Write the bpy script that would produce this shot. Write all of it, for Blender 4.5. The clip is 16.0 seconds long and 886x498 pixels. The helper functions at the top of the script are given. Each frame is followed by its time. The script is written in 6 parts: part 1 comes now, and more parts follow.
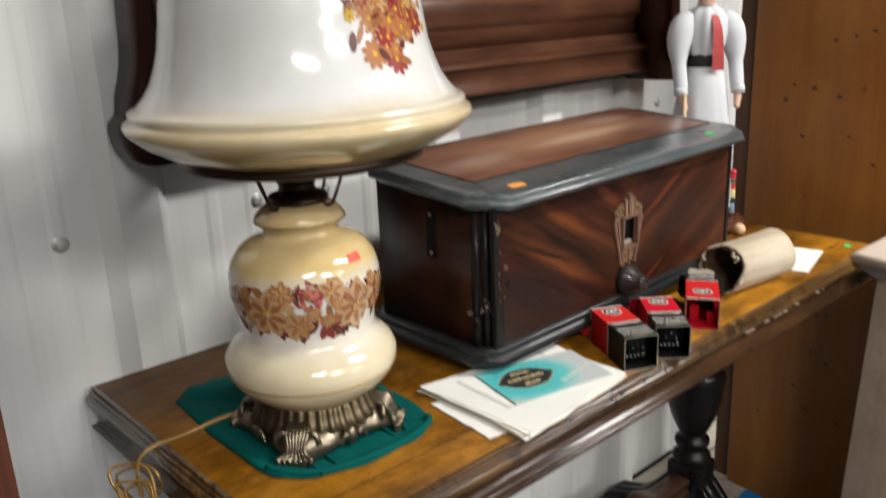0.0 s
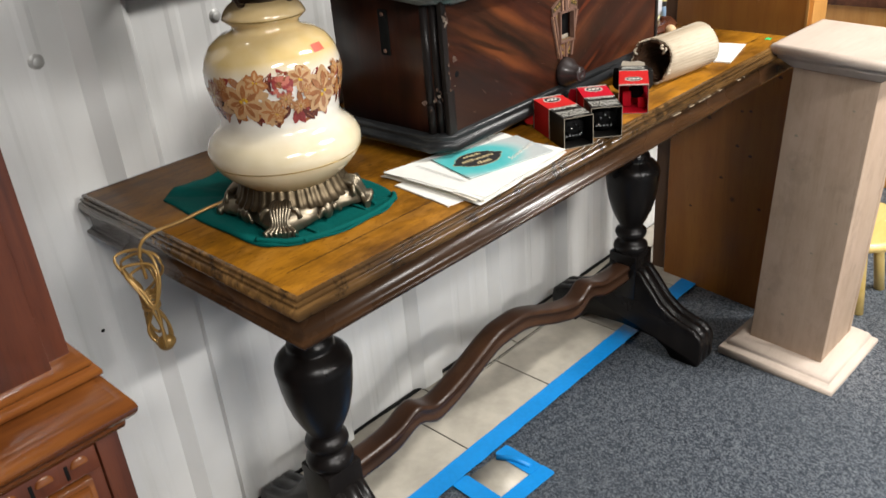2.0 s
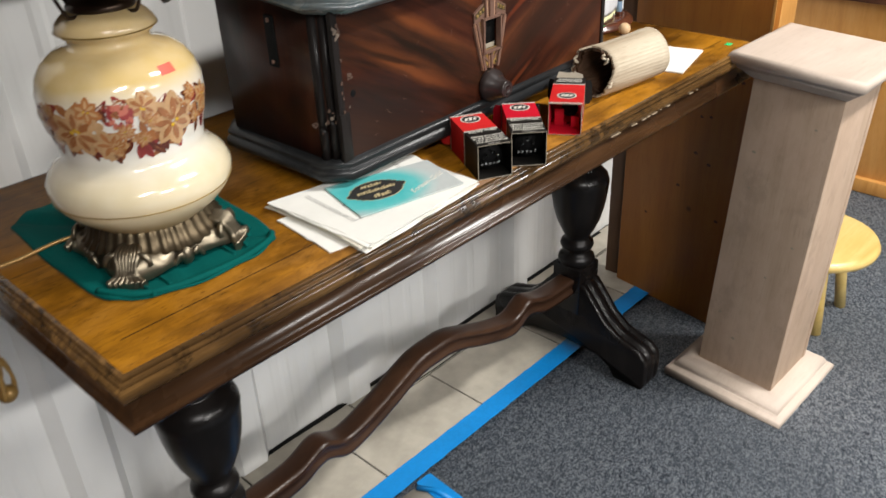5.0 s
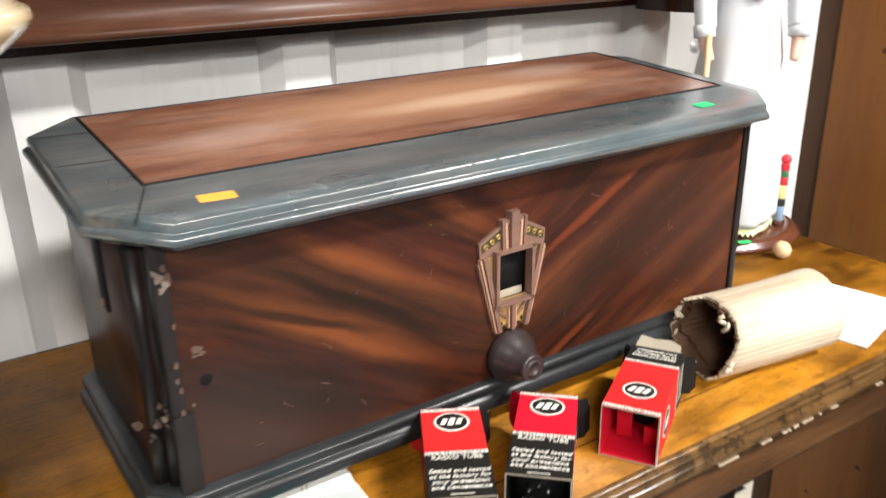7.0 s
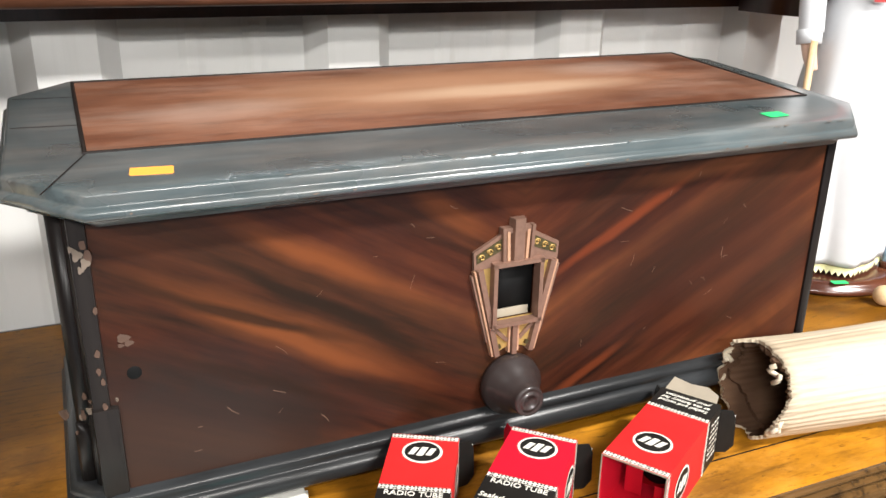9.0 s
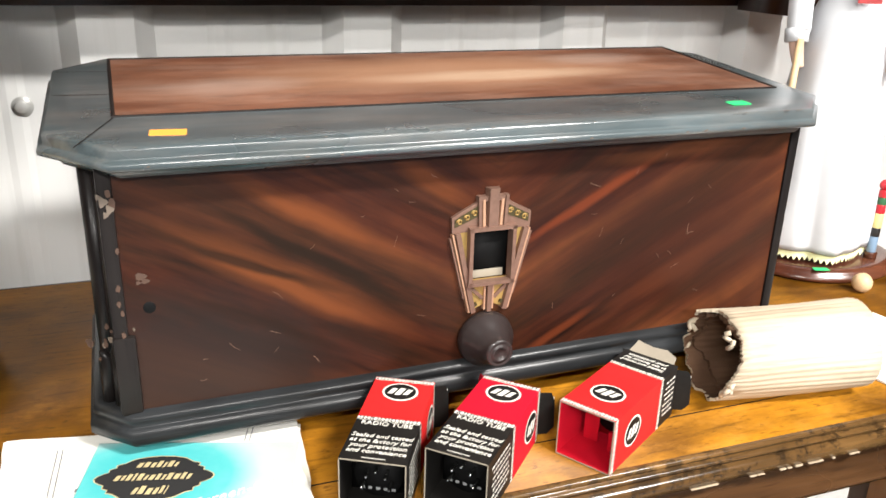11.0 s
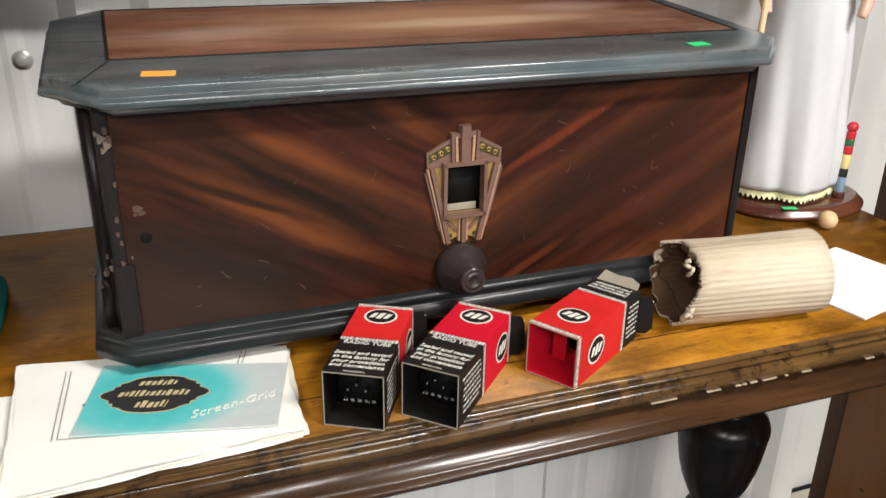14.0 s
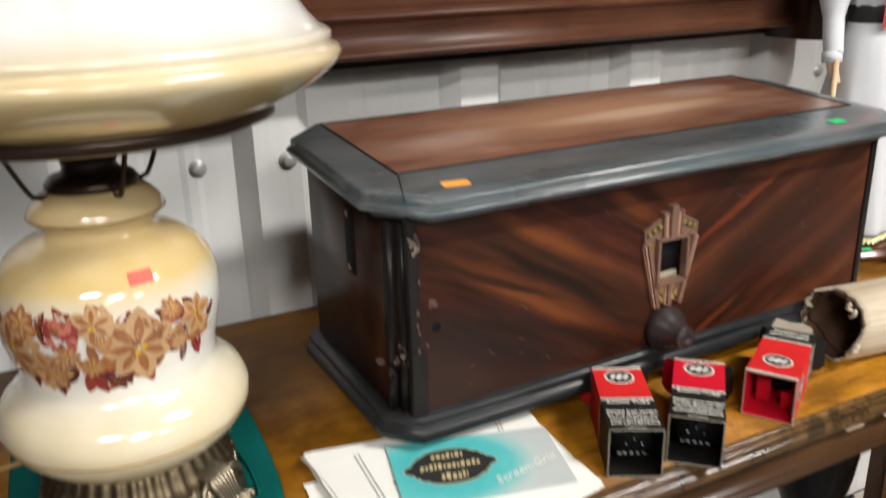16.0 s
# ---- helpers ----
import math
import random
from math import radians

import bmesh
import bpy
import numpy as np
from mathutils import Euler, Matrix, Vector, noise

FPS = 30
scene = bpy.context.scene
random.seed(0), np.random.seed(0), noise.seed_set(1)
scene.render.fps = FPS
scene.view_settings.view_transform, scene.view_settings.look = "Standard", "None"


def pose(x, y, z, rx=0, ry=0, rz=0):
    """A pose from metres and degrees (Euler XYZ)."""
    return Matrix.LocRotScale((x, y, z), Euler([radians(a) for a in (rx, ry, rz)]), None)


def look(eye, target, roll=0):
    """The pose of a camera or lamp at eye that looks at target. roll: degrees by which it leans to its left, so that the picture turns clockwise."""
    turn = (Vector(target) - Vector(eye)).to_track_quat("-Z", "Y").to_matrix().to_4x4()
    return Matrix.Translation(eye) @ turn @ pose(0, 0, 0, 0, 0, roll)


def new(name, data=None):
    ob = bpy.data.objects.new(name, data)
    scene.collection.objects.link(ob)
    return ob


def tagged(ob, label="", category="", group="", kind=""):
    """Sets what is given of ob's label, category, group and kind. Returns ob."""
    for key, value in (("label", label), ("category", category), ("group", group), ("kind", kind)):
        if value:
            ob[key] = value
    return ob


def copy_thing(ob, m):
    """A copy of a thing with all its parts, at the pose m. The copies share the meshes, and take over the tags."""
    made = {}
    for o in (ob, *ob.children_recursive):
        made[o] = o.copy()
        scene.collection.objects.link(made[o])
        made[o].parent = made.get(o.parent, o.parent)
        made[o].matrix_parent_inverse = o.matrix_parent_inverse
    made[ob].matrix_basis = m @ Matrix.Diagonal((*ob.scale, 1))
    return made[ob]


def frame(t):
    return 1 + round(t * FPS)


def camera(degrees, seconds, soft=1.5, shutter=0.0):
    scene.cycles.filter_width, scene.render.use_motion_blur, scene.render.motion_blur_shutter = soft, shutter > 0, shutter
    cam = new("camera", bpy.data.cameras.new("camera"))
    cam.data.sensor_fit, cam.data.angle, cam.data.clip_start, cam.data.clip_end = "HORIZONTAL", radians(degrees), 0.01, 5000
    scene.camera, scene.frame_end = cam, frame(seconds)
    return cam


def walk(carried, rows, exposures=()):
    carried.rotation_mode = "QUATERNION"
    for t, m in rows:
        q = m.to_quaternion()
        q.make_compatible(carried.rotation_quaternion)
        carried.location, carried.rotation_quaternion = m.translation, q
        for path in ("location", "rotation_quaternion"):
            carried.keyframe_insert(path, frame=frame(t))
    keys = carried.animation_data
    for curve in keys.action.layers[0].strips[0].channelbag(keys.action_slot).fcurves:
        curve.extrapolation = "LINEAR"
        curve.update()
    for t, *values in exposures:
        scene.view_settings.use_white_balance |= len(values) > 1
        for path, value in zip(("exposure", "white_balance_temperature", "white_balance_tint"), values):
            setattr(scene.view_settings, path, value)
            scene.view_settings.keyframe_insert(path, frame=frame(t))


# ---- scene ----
cam = camera(56.1, 16.0, shutter=0.5)
PATH = [
    (0, (-0.35, -0.617, 1.278), (0.927, 0.809, 0.699), -2.4),
    (0.5, (-0.353, -0.634, 1.248), (0.94, 0.708, 0.52), -2.5),
    (1, (-0.348, -0.667, 1.261), (0.936, 0.622, 0.431), -3.0),
    (1.5, (-0.404, -0.673, 1.242), (0.889, 0.585, 0.377), -4.3),
    (2, (-0.469, -0.72, 1.238), (0.785, 0.544, 0.327), -4.9),
    (2.5, (-0.487, -0.741, 1.241), (0.789, 0.478, 0.3), -4.3),
    (3, (-0.488, -0.74, 1.24), (0.791, 0.45, 0.266), -3.9),
    (5.5, (-0.122, -0.624, 1.266), (1.107, 0.599, 0.269), -2.0),
    (6, (0.011, -0.522, 1.255), (1.257, 0.766, 0.368), -1.6),
    (6.5, (0.148, -0.446, 1.234), (1.315, 0.964, 0.428), -1.4),
    (7, (0.289, -0.413, 1.201), (1.305, 1.153, 0.484), -1.0),
    (7.5, (0.388, -0.397, 1.173), (1.3, 1.254, 0.509), 0.3),
    (8, (0.408, -0.368, 1.164), (1.259, 1.307, 0.48), 0.7),
    (10.5, (0.45, -0.477, 1.175), (1.101, 1.283, 0.483), 1.3),
    (11, (0.439, -0.49, 1.17), (1.094, 1.263, 0.466), 1.7),
    (11.5, (0.426, -0.482, 1.162), (1.058, 1.275, 0.445), 2.0),
    (12, (0.386, -0.42, 1.158), (1.02, 1.328, 0.421), 2.0),
    (12.5, (0.348, -0.365, 1.143), (1.043, 1.345, 0.375), 1.9),
    (13, (0.357, -0.382, 1.158), (1.075, 1.31, 0.371), 1.7),
    (13.5, (0.403, -0.478, 1.164), (1.076, 1.232, 0.373), 1.9),
    (14, (0.442, -0.554, 1.163), (1.081, 1.173, 0.38), 0.9),
    (14.5, (0.44, -0.581, 1.158), (1.029, 1.163, 0.377), -0.0),
    (15, (0.377, -0.594, 1.168), (1.03, 1.138, 0.412), 0.4),
    (15.5, (0.201, -0.592, 1.193), (0.918, 1.115, 0.437), -0.9),
    (16, (0.123, -0.509, 1.225), (0.967, 1.178, 0.559), -1.5),
]
walk(cam, [(t, look(eye, target, roll)) for t, eye, target, roll in PATH], [(0, -0.25), (0.5, -0.08), (2, 0.05), (3, 0.06), (5.5, -0.14), (6.5, 0.52), (7.0, 0.62), (7.5, 0.35), (8.0, 0.65), (10.5, 0.68), (12.5, 0.80), (13.3, 0.36), (14.2, -0.12), (15, -0.13), (16, -0.12)])

# ---- world and lamps ----
world = bpy.data.worlds.new("world")
scene.world = world
world.use_nodes = True
world.node_tree.nodes["Background"].inputs[0].default_value = (0.9, 0.95, 1.0, 1)
world.node_tree.nodes["Background"].inputs[1].default_value = 0.15


def area_lamp(name, eye, target, sx, sy, watts, colour):
    d = bpy.data.lights.new(name, "AREA")
    d.shape, d.size, d.size_y, d.energy, d.color = "RECTANGLE", sx, sy, watts, colour
    ob = new(name, d)
    ob.matrix_world = look(eye, target)
    return ob


# ceiling tubes of the hall: x, y, watts
TUBES = [(1.9, -1.6, 165), (-1.3, -2.8, 120), (0.25, -4.4, 240), (2.6, -5.2, 120), (-0.6, -6.4, 70)]
for x, y, w in TUBES:
    area_lamp("tube_light", (x, y, 3.06), (x, y, 0), 1.2, 0.28, w, (1.0, 0.97, 0.93))


# ---- materials ----
def material(name, rough=0.5, metal=0.0):
    m = bpy.data.materials.new(name)
    m.use_nodes = True
    b = m.node_tree.nodes["Principled BSDF"]
    b.inputs["Roughness"].default_value, b.inputs["Metallic"].default_value = rough, metal
    return m, m.node_tree, b


def node(nt, kind, **values):
    n = nt.nodes.new(kind)
    for k, v in values.items():
        k = k.replace("_", " ")
        n.inputs[k].default_value = v
    return n


def coords(nt, scale=(1, 1, 1), rot=(0, 0, 0), kind="Object"):
    tc = nt.nodes.new("ShaderNodeTexCoord")
    mp = nt.nodes.new("ShaderNodeMapping")
    mp.inputs["Scale"].default_value = scale
    mp.inputs["Rotation"].default_value = [radians(a) for a in rot]
    nt.links.new(tc.outputs[kind], mp.inputs[0])
    return mp.outputs[0]


def noise_of(nt, vec, scale, detail=4.0, rough=0.55, distort=0.0):
    n = node(nt, "ShaderNodeTexNoise", Scale=scale, Detail=detail, Roughness=rough, Distortion=distort)
    nt.links.new(vec, n.inputs["Vector"])
    return n.outputs[0]


def ramp(nt, fac, stops):
    r = nt.nodes.new("ShaderNodeValToRGB")
    while len(r.color_ramp.elements) < len(stops):
        r.color_ramp.elements.new(0.5)
    for e, (p, c) in zip(r.color_ramp.elements, stops):
        e.position = p
        e.color = (*c, 1) if len(c) == 3 else c
    nt.links.new(fac, r.inputs[0])
    return r.outputs[0]


def mix(nt, fac, a, b, kind="MIX"):
    m = nt.nodes.new("ShaderNodeMix")
    m.data_type, m.blend_type = "RGBA", kind
    for sock, v in ((m.inputs[0], fac), (m.inputs[6], a), (m.inputs[7], b)):
        if isinstance(v, bpy.types.NodeSocket):
            nt.links.new(v, sock)
        elif isinstance(v, (int, float)):
            sock.default_value = v
        else:
            sock.default_value = (*v, 1)
    return m.outputs[2]


def bump(nt, b, height, strength=0.2, dist=0.002):
    n = nt.nodes.new("ShaderNodeBump")
    n.inputs["Strength"].default_value, n.inputs["Distance"].default_value = strength, dist
    nt.links.new(height, n.inputs["Height"])
    nt.links.new(n.outputs[0], b.inputs["Normal"])


def plain(name, colour, rough=0.5, metal=0.0, grain=60.0, amount=0.25, relief=0.1, coat=0.0):
    """A near-uniform surface with faint stains and grain."""
    m, nt, b = material(name, rough, metal)
    v = coords(nt)
    big, fine = noise_of(nt, v, 6.0, 5), noise_of(nt, v, grain, 3)
    dark = tuple(c * (1 - amount) for c in colour)
    lite = tuple(min(1, c * (1 + amount * 0.6)) for c in colour)
    c = ramp(nt, big, [(0.3, dark), (0.7, lite)])
    c = mix(nt, 0.25, c, ramp(nt, fine, [(0.35, dark), (0.65, lite)]))
    nt.links.new(c, b.inputs["Base Color"])
    r = nt.nodes.new("ShaderNodeMapRange")
    r.inputs[3].default_value, r.inputs[4].default_value = rough * 0.75, min(1, rough * 1.25)
    nt.links.new(big, r.inputs[0])
    nt.links.new(r.outputs[0], b.inputs["Roughness"])
    bump(nt, b, fine, relief, 0.001)
    b.inputs["Coat Weight"].default_value = coat
    return m


def wood(name, dark, mid, lite, along="x", rough=0.4, coat=0.0, scale=1.0, knots=0.0, relief=0.12, patch=0.35, spec=0.5, scuff_sheen=0.0):
    """Grain that runs along one axis of the thing, with blotches and pores."""
    m, nt, b = material(name, rough)
    s = {"x": (1.2, 14, 14), "y": (14, 1.2, 14), "z": (14, 14, 1.2)}[along]
    v = coords(nt, tuple(a * scale for a in s))
    w = coords(nt)
    streak = noise_of(nt, v, 2.2, 7, 0.6, 0.7)
    pores = noise_of(nt, coords(nt, tuple(a * scale * 4 for a in s)), 6, 3)
    blot = noise_of(nt, w, 4.5, 4, 0.6)
    c = ramp(nt, streak, [(0.28, dark), (0.5, mid), (0.74, lite)])
    c = mix(nt, patch, c, ramp(nt, blot, [(0.3, dark), (0.7, lite)]))
    c = mix(nt, ramp(nt, pores, [(0.55, (0, 0, 0)), (0.75, (0.5, 0.5, 0.5))]), c, dark)
    if knots:
        vo = node(nt, "ShaderNodeTexVoronoi", Scale=knots, Randomness=1.0)
        nt.links.new(w, vo.inputs["Vector"])
        k = ramp(nt, vo.outputs["Distance"], [(0.03, (0.85, 0.85, 0.85)), (0.085, (0, 0, 0))])
        c = mix(nt, k, c, tuple(a * 0.3 for a in dark))
    b.inputs["Specular IOR Level"].default_value = spec
    if scuff_sheen:
        # pale rub marks; on the lid they also carry painted sheen
        rub = noise_of(nt, coords(nt, tuple(3.0 if a < 2 else 14.0 for a in s)), 2.0, 6, 0.7)
        k = ramp(nt, rub, [(0.45, (0, 0, 0)), (0.68, (scuff_sheen, scuff_sheen, scuff_sheen))])
        c = mix(nt, k, c, (0.52, 0.40, 0.32))
    nt.links.new(c, b.inputs["Base Color"])
    r = nt.nodes.new("ShaderNodeMapRange")
    r.inputs[3].default_value, r.inputs[4].default_value = rough * 0.6, min(1, rough * 1.5)
    nt.links.new(blot, r.inputs[0])
    nt.links.new(r.outputs[0], b.inputs["Roughness"])
    bump(nt, b, streak, relief, 0.001)
    b.inputs["Coat Weight"].default_value, b.inputs["Coat Roughness"].default_value = coat, 0.2
    return m


def veneer(name):
    """Book-matched walnut: streaks that fan up from the middle of the front."""
    m, nt, b = material(name, 0.32)
    b.inputs["Specular IOR Level"].default_value = 0.3
    tc = nt.nodes.new("ShaderNodeTexCoord")
    sep = nt.nodes.new("ShaderNodeSeparateXYZ")
    nt.links.new(tc.outputs["Object"], sep.inputs[0])

    def math_of(op, a, c):
        n = nt.nodes.new("ShaderNodeMath")
        n.operation = op
        for sock, v in zip(n.inputs, (a, c)):
            if isinstance(v, bpy.types.NodeSocket):
                nt.links.new(v, sock)
            else:
                sock.default_value = v
        return n.outputs[0]

    ax = math_of("ABSOLUTE", sep.outputs[0], 0)
    z = sep.outputs[2]
    across = math_of("SUBTRACT", math_of("MULTIPLY", z, 0.88), math_of("MULTIPLY", ax, 0.47))
    lengthwise = math_of("ADD", math_of("MULTIPLY", z, 0.47), math_of("MULTIPLY", ax, 0.88))
    cmb = nt.nodes.new("ShaderNodeCombineXYZ")
    nt.links.new(math_of("MULTIPLY", across, 10.0), cmb.inputs[0])
    nt.links.new(math_of("MULTIPLY", lengthwise, 1.1), cmb.inputs[1])
    nt.links.new(math_of("MULTIPLY", sep.outputs[0], 0.35), cmb.inputs[2])
    streak = noise_of(nt, cmb.outputs[0], 1.7, 6, 0.55, 0.35)
    fine = noise_of(nt, cmb.outputs[0], 14, 4, 0.6)
    blot = noise_of(nt, coords(nt), 3.6, 5, 0.6)
    c = ramp(nt, streak, [(0.36, (0.008, 0.004, 0.003)), (0.45, (0.032, 0.009, 0.005)), (0.54, (0.075, 0.022, 0.010)), (0.64, (0.145, 0.047, 0.016))])
    broad = noise_of(nt, cmb.outputs[0], 0.62, 4, 0.55, 0.6)
    c = mix(nt, ramp(nt, broad, [(0.54, (0, 0, 0)), (0.63, (0.85, 0.85, 0.85))]), c, (0.155, 0.048, 0.016))
    c = mix(nt, ramp(nt, broad, [(0.35, (0.93, 0.93, 0.93)), (0.43, (0, 0, 0))]), c, (0.011, 0.009, 0.005))
    c = mix(nt, 0.3, c, ramp(nt, fine, [(0.3, (0.008, 0.003, 0.002)), (0.7, (0.10, 0.026, 0.010))]))
    c = mix(nt, ramp(nt, blot, [(0.47, (0.0, 0.0, 0.0)), (0.66, (0.85, 0.85, 0.85))]), c, (0.022, 0.008, 0.006))
    nt.links.new(c, b.inputs["Base Color"])
    r = nt.nodes.new("ShaderNodeMapRange")
    r.inputs[3].default_value, r.inputs[4].default_value = 0.26, 0.5
    nt.links.new(blot, r.inputs[0])
    nt.links.new(r.outputs[0], b.inputs["Roughness"])
    bump(nt, b, fine, 0.08, 0.0006)
    return m


def banded(name, stops, rough, height, coat=0.6):
    """Glazed china or glass whose painted tint changes with height along the turned body."""
    m, nt, b = material(name, rough)
    tc = nt.nodes.new("ShaderNodeTexCoord")
    sep = nt.nodes.new("ShaderNodeSeparateXYZ")
    nt.links.new(tc.outputs["Object"], sep.inputs[0])
    d = nt.nodes.new("ShaderNodeMath")
    d.operation = "DIVIDE"
    d.inputs[1].default_value = height
    nt.links.new(sep.outputs[2], d.inputs[0])
    cloud = noise_of(nt, coords(nt), 9, 3)
    a = nt.nodes.new("ShaderNodeMath")
    a.operation = "MULTIPLY_ADD"
    a.inputs[1].default_value = 0.07
    nt.links.new(cloud, a.inputs[0])
    nt.links.new(d.outputs[0], a.inputs[2])
    c = ramp(nt, a.outputs[0], stops)
    c = mix(nt, 0.12, c, ramp(nt, noise_of(nt, coords(nt), 30, 3), [(0.3, (0.55, 0.45, 0.3)), (0.7, (0.9, 0.88, 0.84))]))
    nt.links.new(c, b.inputs["Base Color"])
    b.inputs["Coat Weight"].default_value, b.inputs["Coat Roughness"].default_value = coat, 0.06
    b.inputs["Subsurface Weight"].default_value = 0.06
    b.inputs["Subsurface Radius"].default_value = (0.01, 0.008, 0.006)
    return m


def carpet_material():
    m, nt, b = material("carpet_pile", 0.95)
    v = coords(nt)
    fine, mid, big = noise_of(nt, v, 190, 3, 0.75), noise_of(nt, v, 60, 4, 0.7), noise_of(nt, v, 2.5, 4)
    c = ramp(nt, fine, [(0.40, (0.026, 0.034, 0.050)), (0.5, (0.17, 0.205, 0.25)), (0.60, (0.55, 0.60, 0.66))])
    c = mix(nt, 0.4, c, ramp(nt, mid, [(0.38, (0.06, 0.074, 0.098)), (0.62, (0.30, 0.34, 0.39))]))
    c = mix(nt, ramp(nt, big, [(0.35, (0, 0, 0)), (0.75, (0.4, 0.4, 0.4))]), c, (0.22, 0.25, 0.285))
    nt.links.new(c, b.inputs["Base Color"])
    bump(nt, b, fine, 0.9, 0.004)
    return m


def wall_material():
    m, nt, b = material("white_steel", 0.38)
    v = coords(nt)
    big, fine = noise_of(nt, v, 2.2, 5), noise_of(nt, v, 90, 2)
    drip = noise_of(nt, coords(nt, (26, 26, 1.2)), 1.5, 5)
    c = ramp(nt, big, [(0.3, (0.60, 0.60, 0.585)), (0.7, (0.74, 0.74, 0.73))])
    c = mix(nt, ramp(nt, drip, [(0.56, (0, 0, 0)), (0.8, (0.5, 0.5, 0.5))]), c, (0.50, 0.50, 0.47))
    nt.links.new(c, b.inputs["Base Color"])
    bump(nt, b, big, 0.15, 0.01)
    return m


M = {}
M["wall"] = wall_material()
M["carpet"] = carpet_material()
M["tile"] = plain("beige_tile", (0.42, 0.385, 0.32), 0.45, grain=25, amount=0.35)
M["grout"] = plain("dark_grout", (0.05, 0.045, 0.04), 0.9)
M["tape"] = plain("blue_tape", (0.0, 0.22, 0.60), 0.5, grain=120, amount=0.2, relief=0.5)
# unseen hall walls and ceiling, kept dark to hold down bounced fill light
M["hall"] = plain("hall_wall", (0.10, 0.095, 0.09), 0.8)
M["ceiling"] = plain("ceiling_paint", (0.13, 0.13, 0.125), 0.9)
M["top"] = wood("table_top_varnish", (0.024, 0.008, 0.002), (0.23, 0.084, 0.005), (0.53, 0.225, 0.014), "x", 0.36, 0.0, 0.6, 0, 0.06, 0.70, 0.12)
M["edge"] = wood("table_edge_worn", (0.010, 0.005, 0.003), (0.055, 0.027, 0.009), (0.30, 0.16, 0.05), "x", 0.22, 0.3, 1.2, 0, 0.3, 0.3, 0.35)
M["apron"] = wood("dark_oak", (0.008, 0.004, 0.002), (0.034, 0.015, 0.006), (0.075, 0.034, 0.013), "x", 0.26, 0.3, 1.0, 0, 0.1, 0.35, 0.35)
M["turned"] = wood("ebonised_leg", (0.003, 0.0025, 0.0025), (0.006, 0.005, 0.005), (0.013, 0.011, 0.010), "z", 0.27, 0.0, 1.0, 0, 0.1, 0.35, 0.35)
M["stretch"] = wood("stretcher_oak", (0.010, 0.005, 0.003), (0.034, 0.015, 0.008), (0.062, 0.029, 0.014), "x", 0.36, 0.1, 1.0, 0, 0.1, 0.35, 0.35)
M["lacquer"] = wood("black_lacquer", (0.005, 0.005, 0.005), (0.013, 0.013, 0.0135), (0.04, 0.044, 0.048), "x", 0.3, 0.1, 1.0, 0, 0.1, 0.5, 0.3)
# black lacquer lifted to blue-grey: the rim's sheen is put into the base colour
M["lacquer_lid"] = wood("rubbed_lid_sheen_lacquer", (0.022, 0.029, 0.031), (0.052, 0.068, 0.072), (0.12, 0.150, 0.160), "x", 0.27, 0.6, 0.5, 0, 0.03, 0.5, 0.6, 0.12)
M["lacquer_z"] = wood("black_lacquer_upright", (0.005, 0.004, 0.004), (0.011, 0.009, 0.009), (0.022, 0.018, 0.016), "z", 0.36, 0.05, 1.0, 0, 0.1, 0.35, 0.25)
M["veneer"] = veneer("walnut_bookmatch")
M["lidpanel"] = wood("lid_walnut", (0.026, 0.010, 0.006), (0.15, 0.050, 0.027), (0.33, 0.150, 0.085), "x", 0.30, 0.4, 0.6, 0, 0.12, 0.5, 0.5, 0.22)
M["lid_groove"] = plain("dark_joint", (0.012, 0.009, 0.008), 0.5)
M["rubbed"] = plain("rubbed_edge", (0.15, 0.115, 0.088), 0.6)
M["side"] = wood("side_walnut", (0.008, 0.003, 0.002), (0.035, 0.010, 0.005), (0.07, 0.023, 0.011), "z", 0.32, 0.1, 1.0, 0, 0.1, 0.35, 0.3)
M["bare"] = plain("chipped_wood", (0.075, 0.04, 0.026), 0.8)
M["scratch"] = plain("pale_scratch", (0.15, 0.085, 0.055), 0.7)
M["bare_lite"] = plain("bare_edge", (0.42, 0.33, 0.23), 0.7)
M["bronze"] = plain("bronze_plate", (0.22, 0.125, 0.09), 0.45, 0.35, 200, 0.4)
# paler and darker bronze: highlight and recess shade put into the colour
M["bronze_lite"] = plain("bronze_painted_highlight", (0.52, 0.30, 0.19), 0.4, 0.3, 200, 0.3)
M["bronze_dark"] = plain("bronze_painted_shade", (0.10, 0.08, 0.035), 0.5, 0.6, 300, 0.7, 0.6)
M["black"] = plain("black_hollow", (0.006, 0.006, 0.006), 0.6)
M["bakelite"] = plain("brown_bakelite", (0.030, 0.022, 0.021), 0.36, 0.0, 80, 0.3, 0.05, 0.4)
M["paper"] = plain("old_paper", (0.80, 0.79, 0.74), 0.7, 0, 40, 0.07)
M["paper_old"] = plain("cream_paper", (0.72, 0.68, 0.58), 0.75, 0, 40, 0.12)
M["ink"] = plain("black_ink", (0.02, 0.02, 0.02), 0.6)
M["ink_grey"] = plain("grey_ink", (0.25, 0.25, 0.25), 0.7)
M["plate_gold"] = plain("plate_gold", (0.42, 0.27, 0.085), 0.45, 0.4, 150, 0.4)
M["gold"] = plain("gold_ink", (0.55, 0.45, 0.24), 0.55)
M["white_ink"] = plain("white_ink", (0.72, 0.70, 0.63), 0.6)
M["box_red"] = plain("red_carton", (0.52, 0.006, 0.022), 0.6, 0, 60, 0.18)
M["box_red_worn"] = plain("faded_red_carton", (0.56, 0.018, 0.018), 0.6, 0, 60, 0.25)
M["box_black"] = plain("black_carton", (0.013, 0.012, 0.011), 0.45, 0, 60, 0.5)
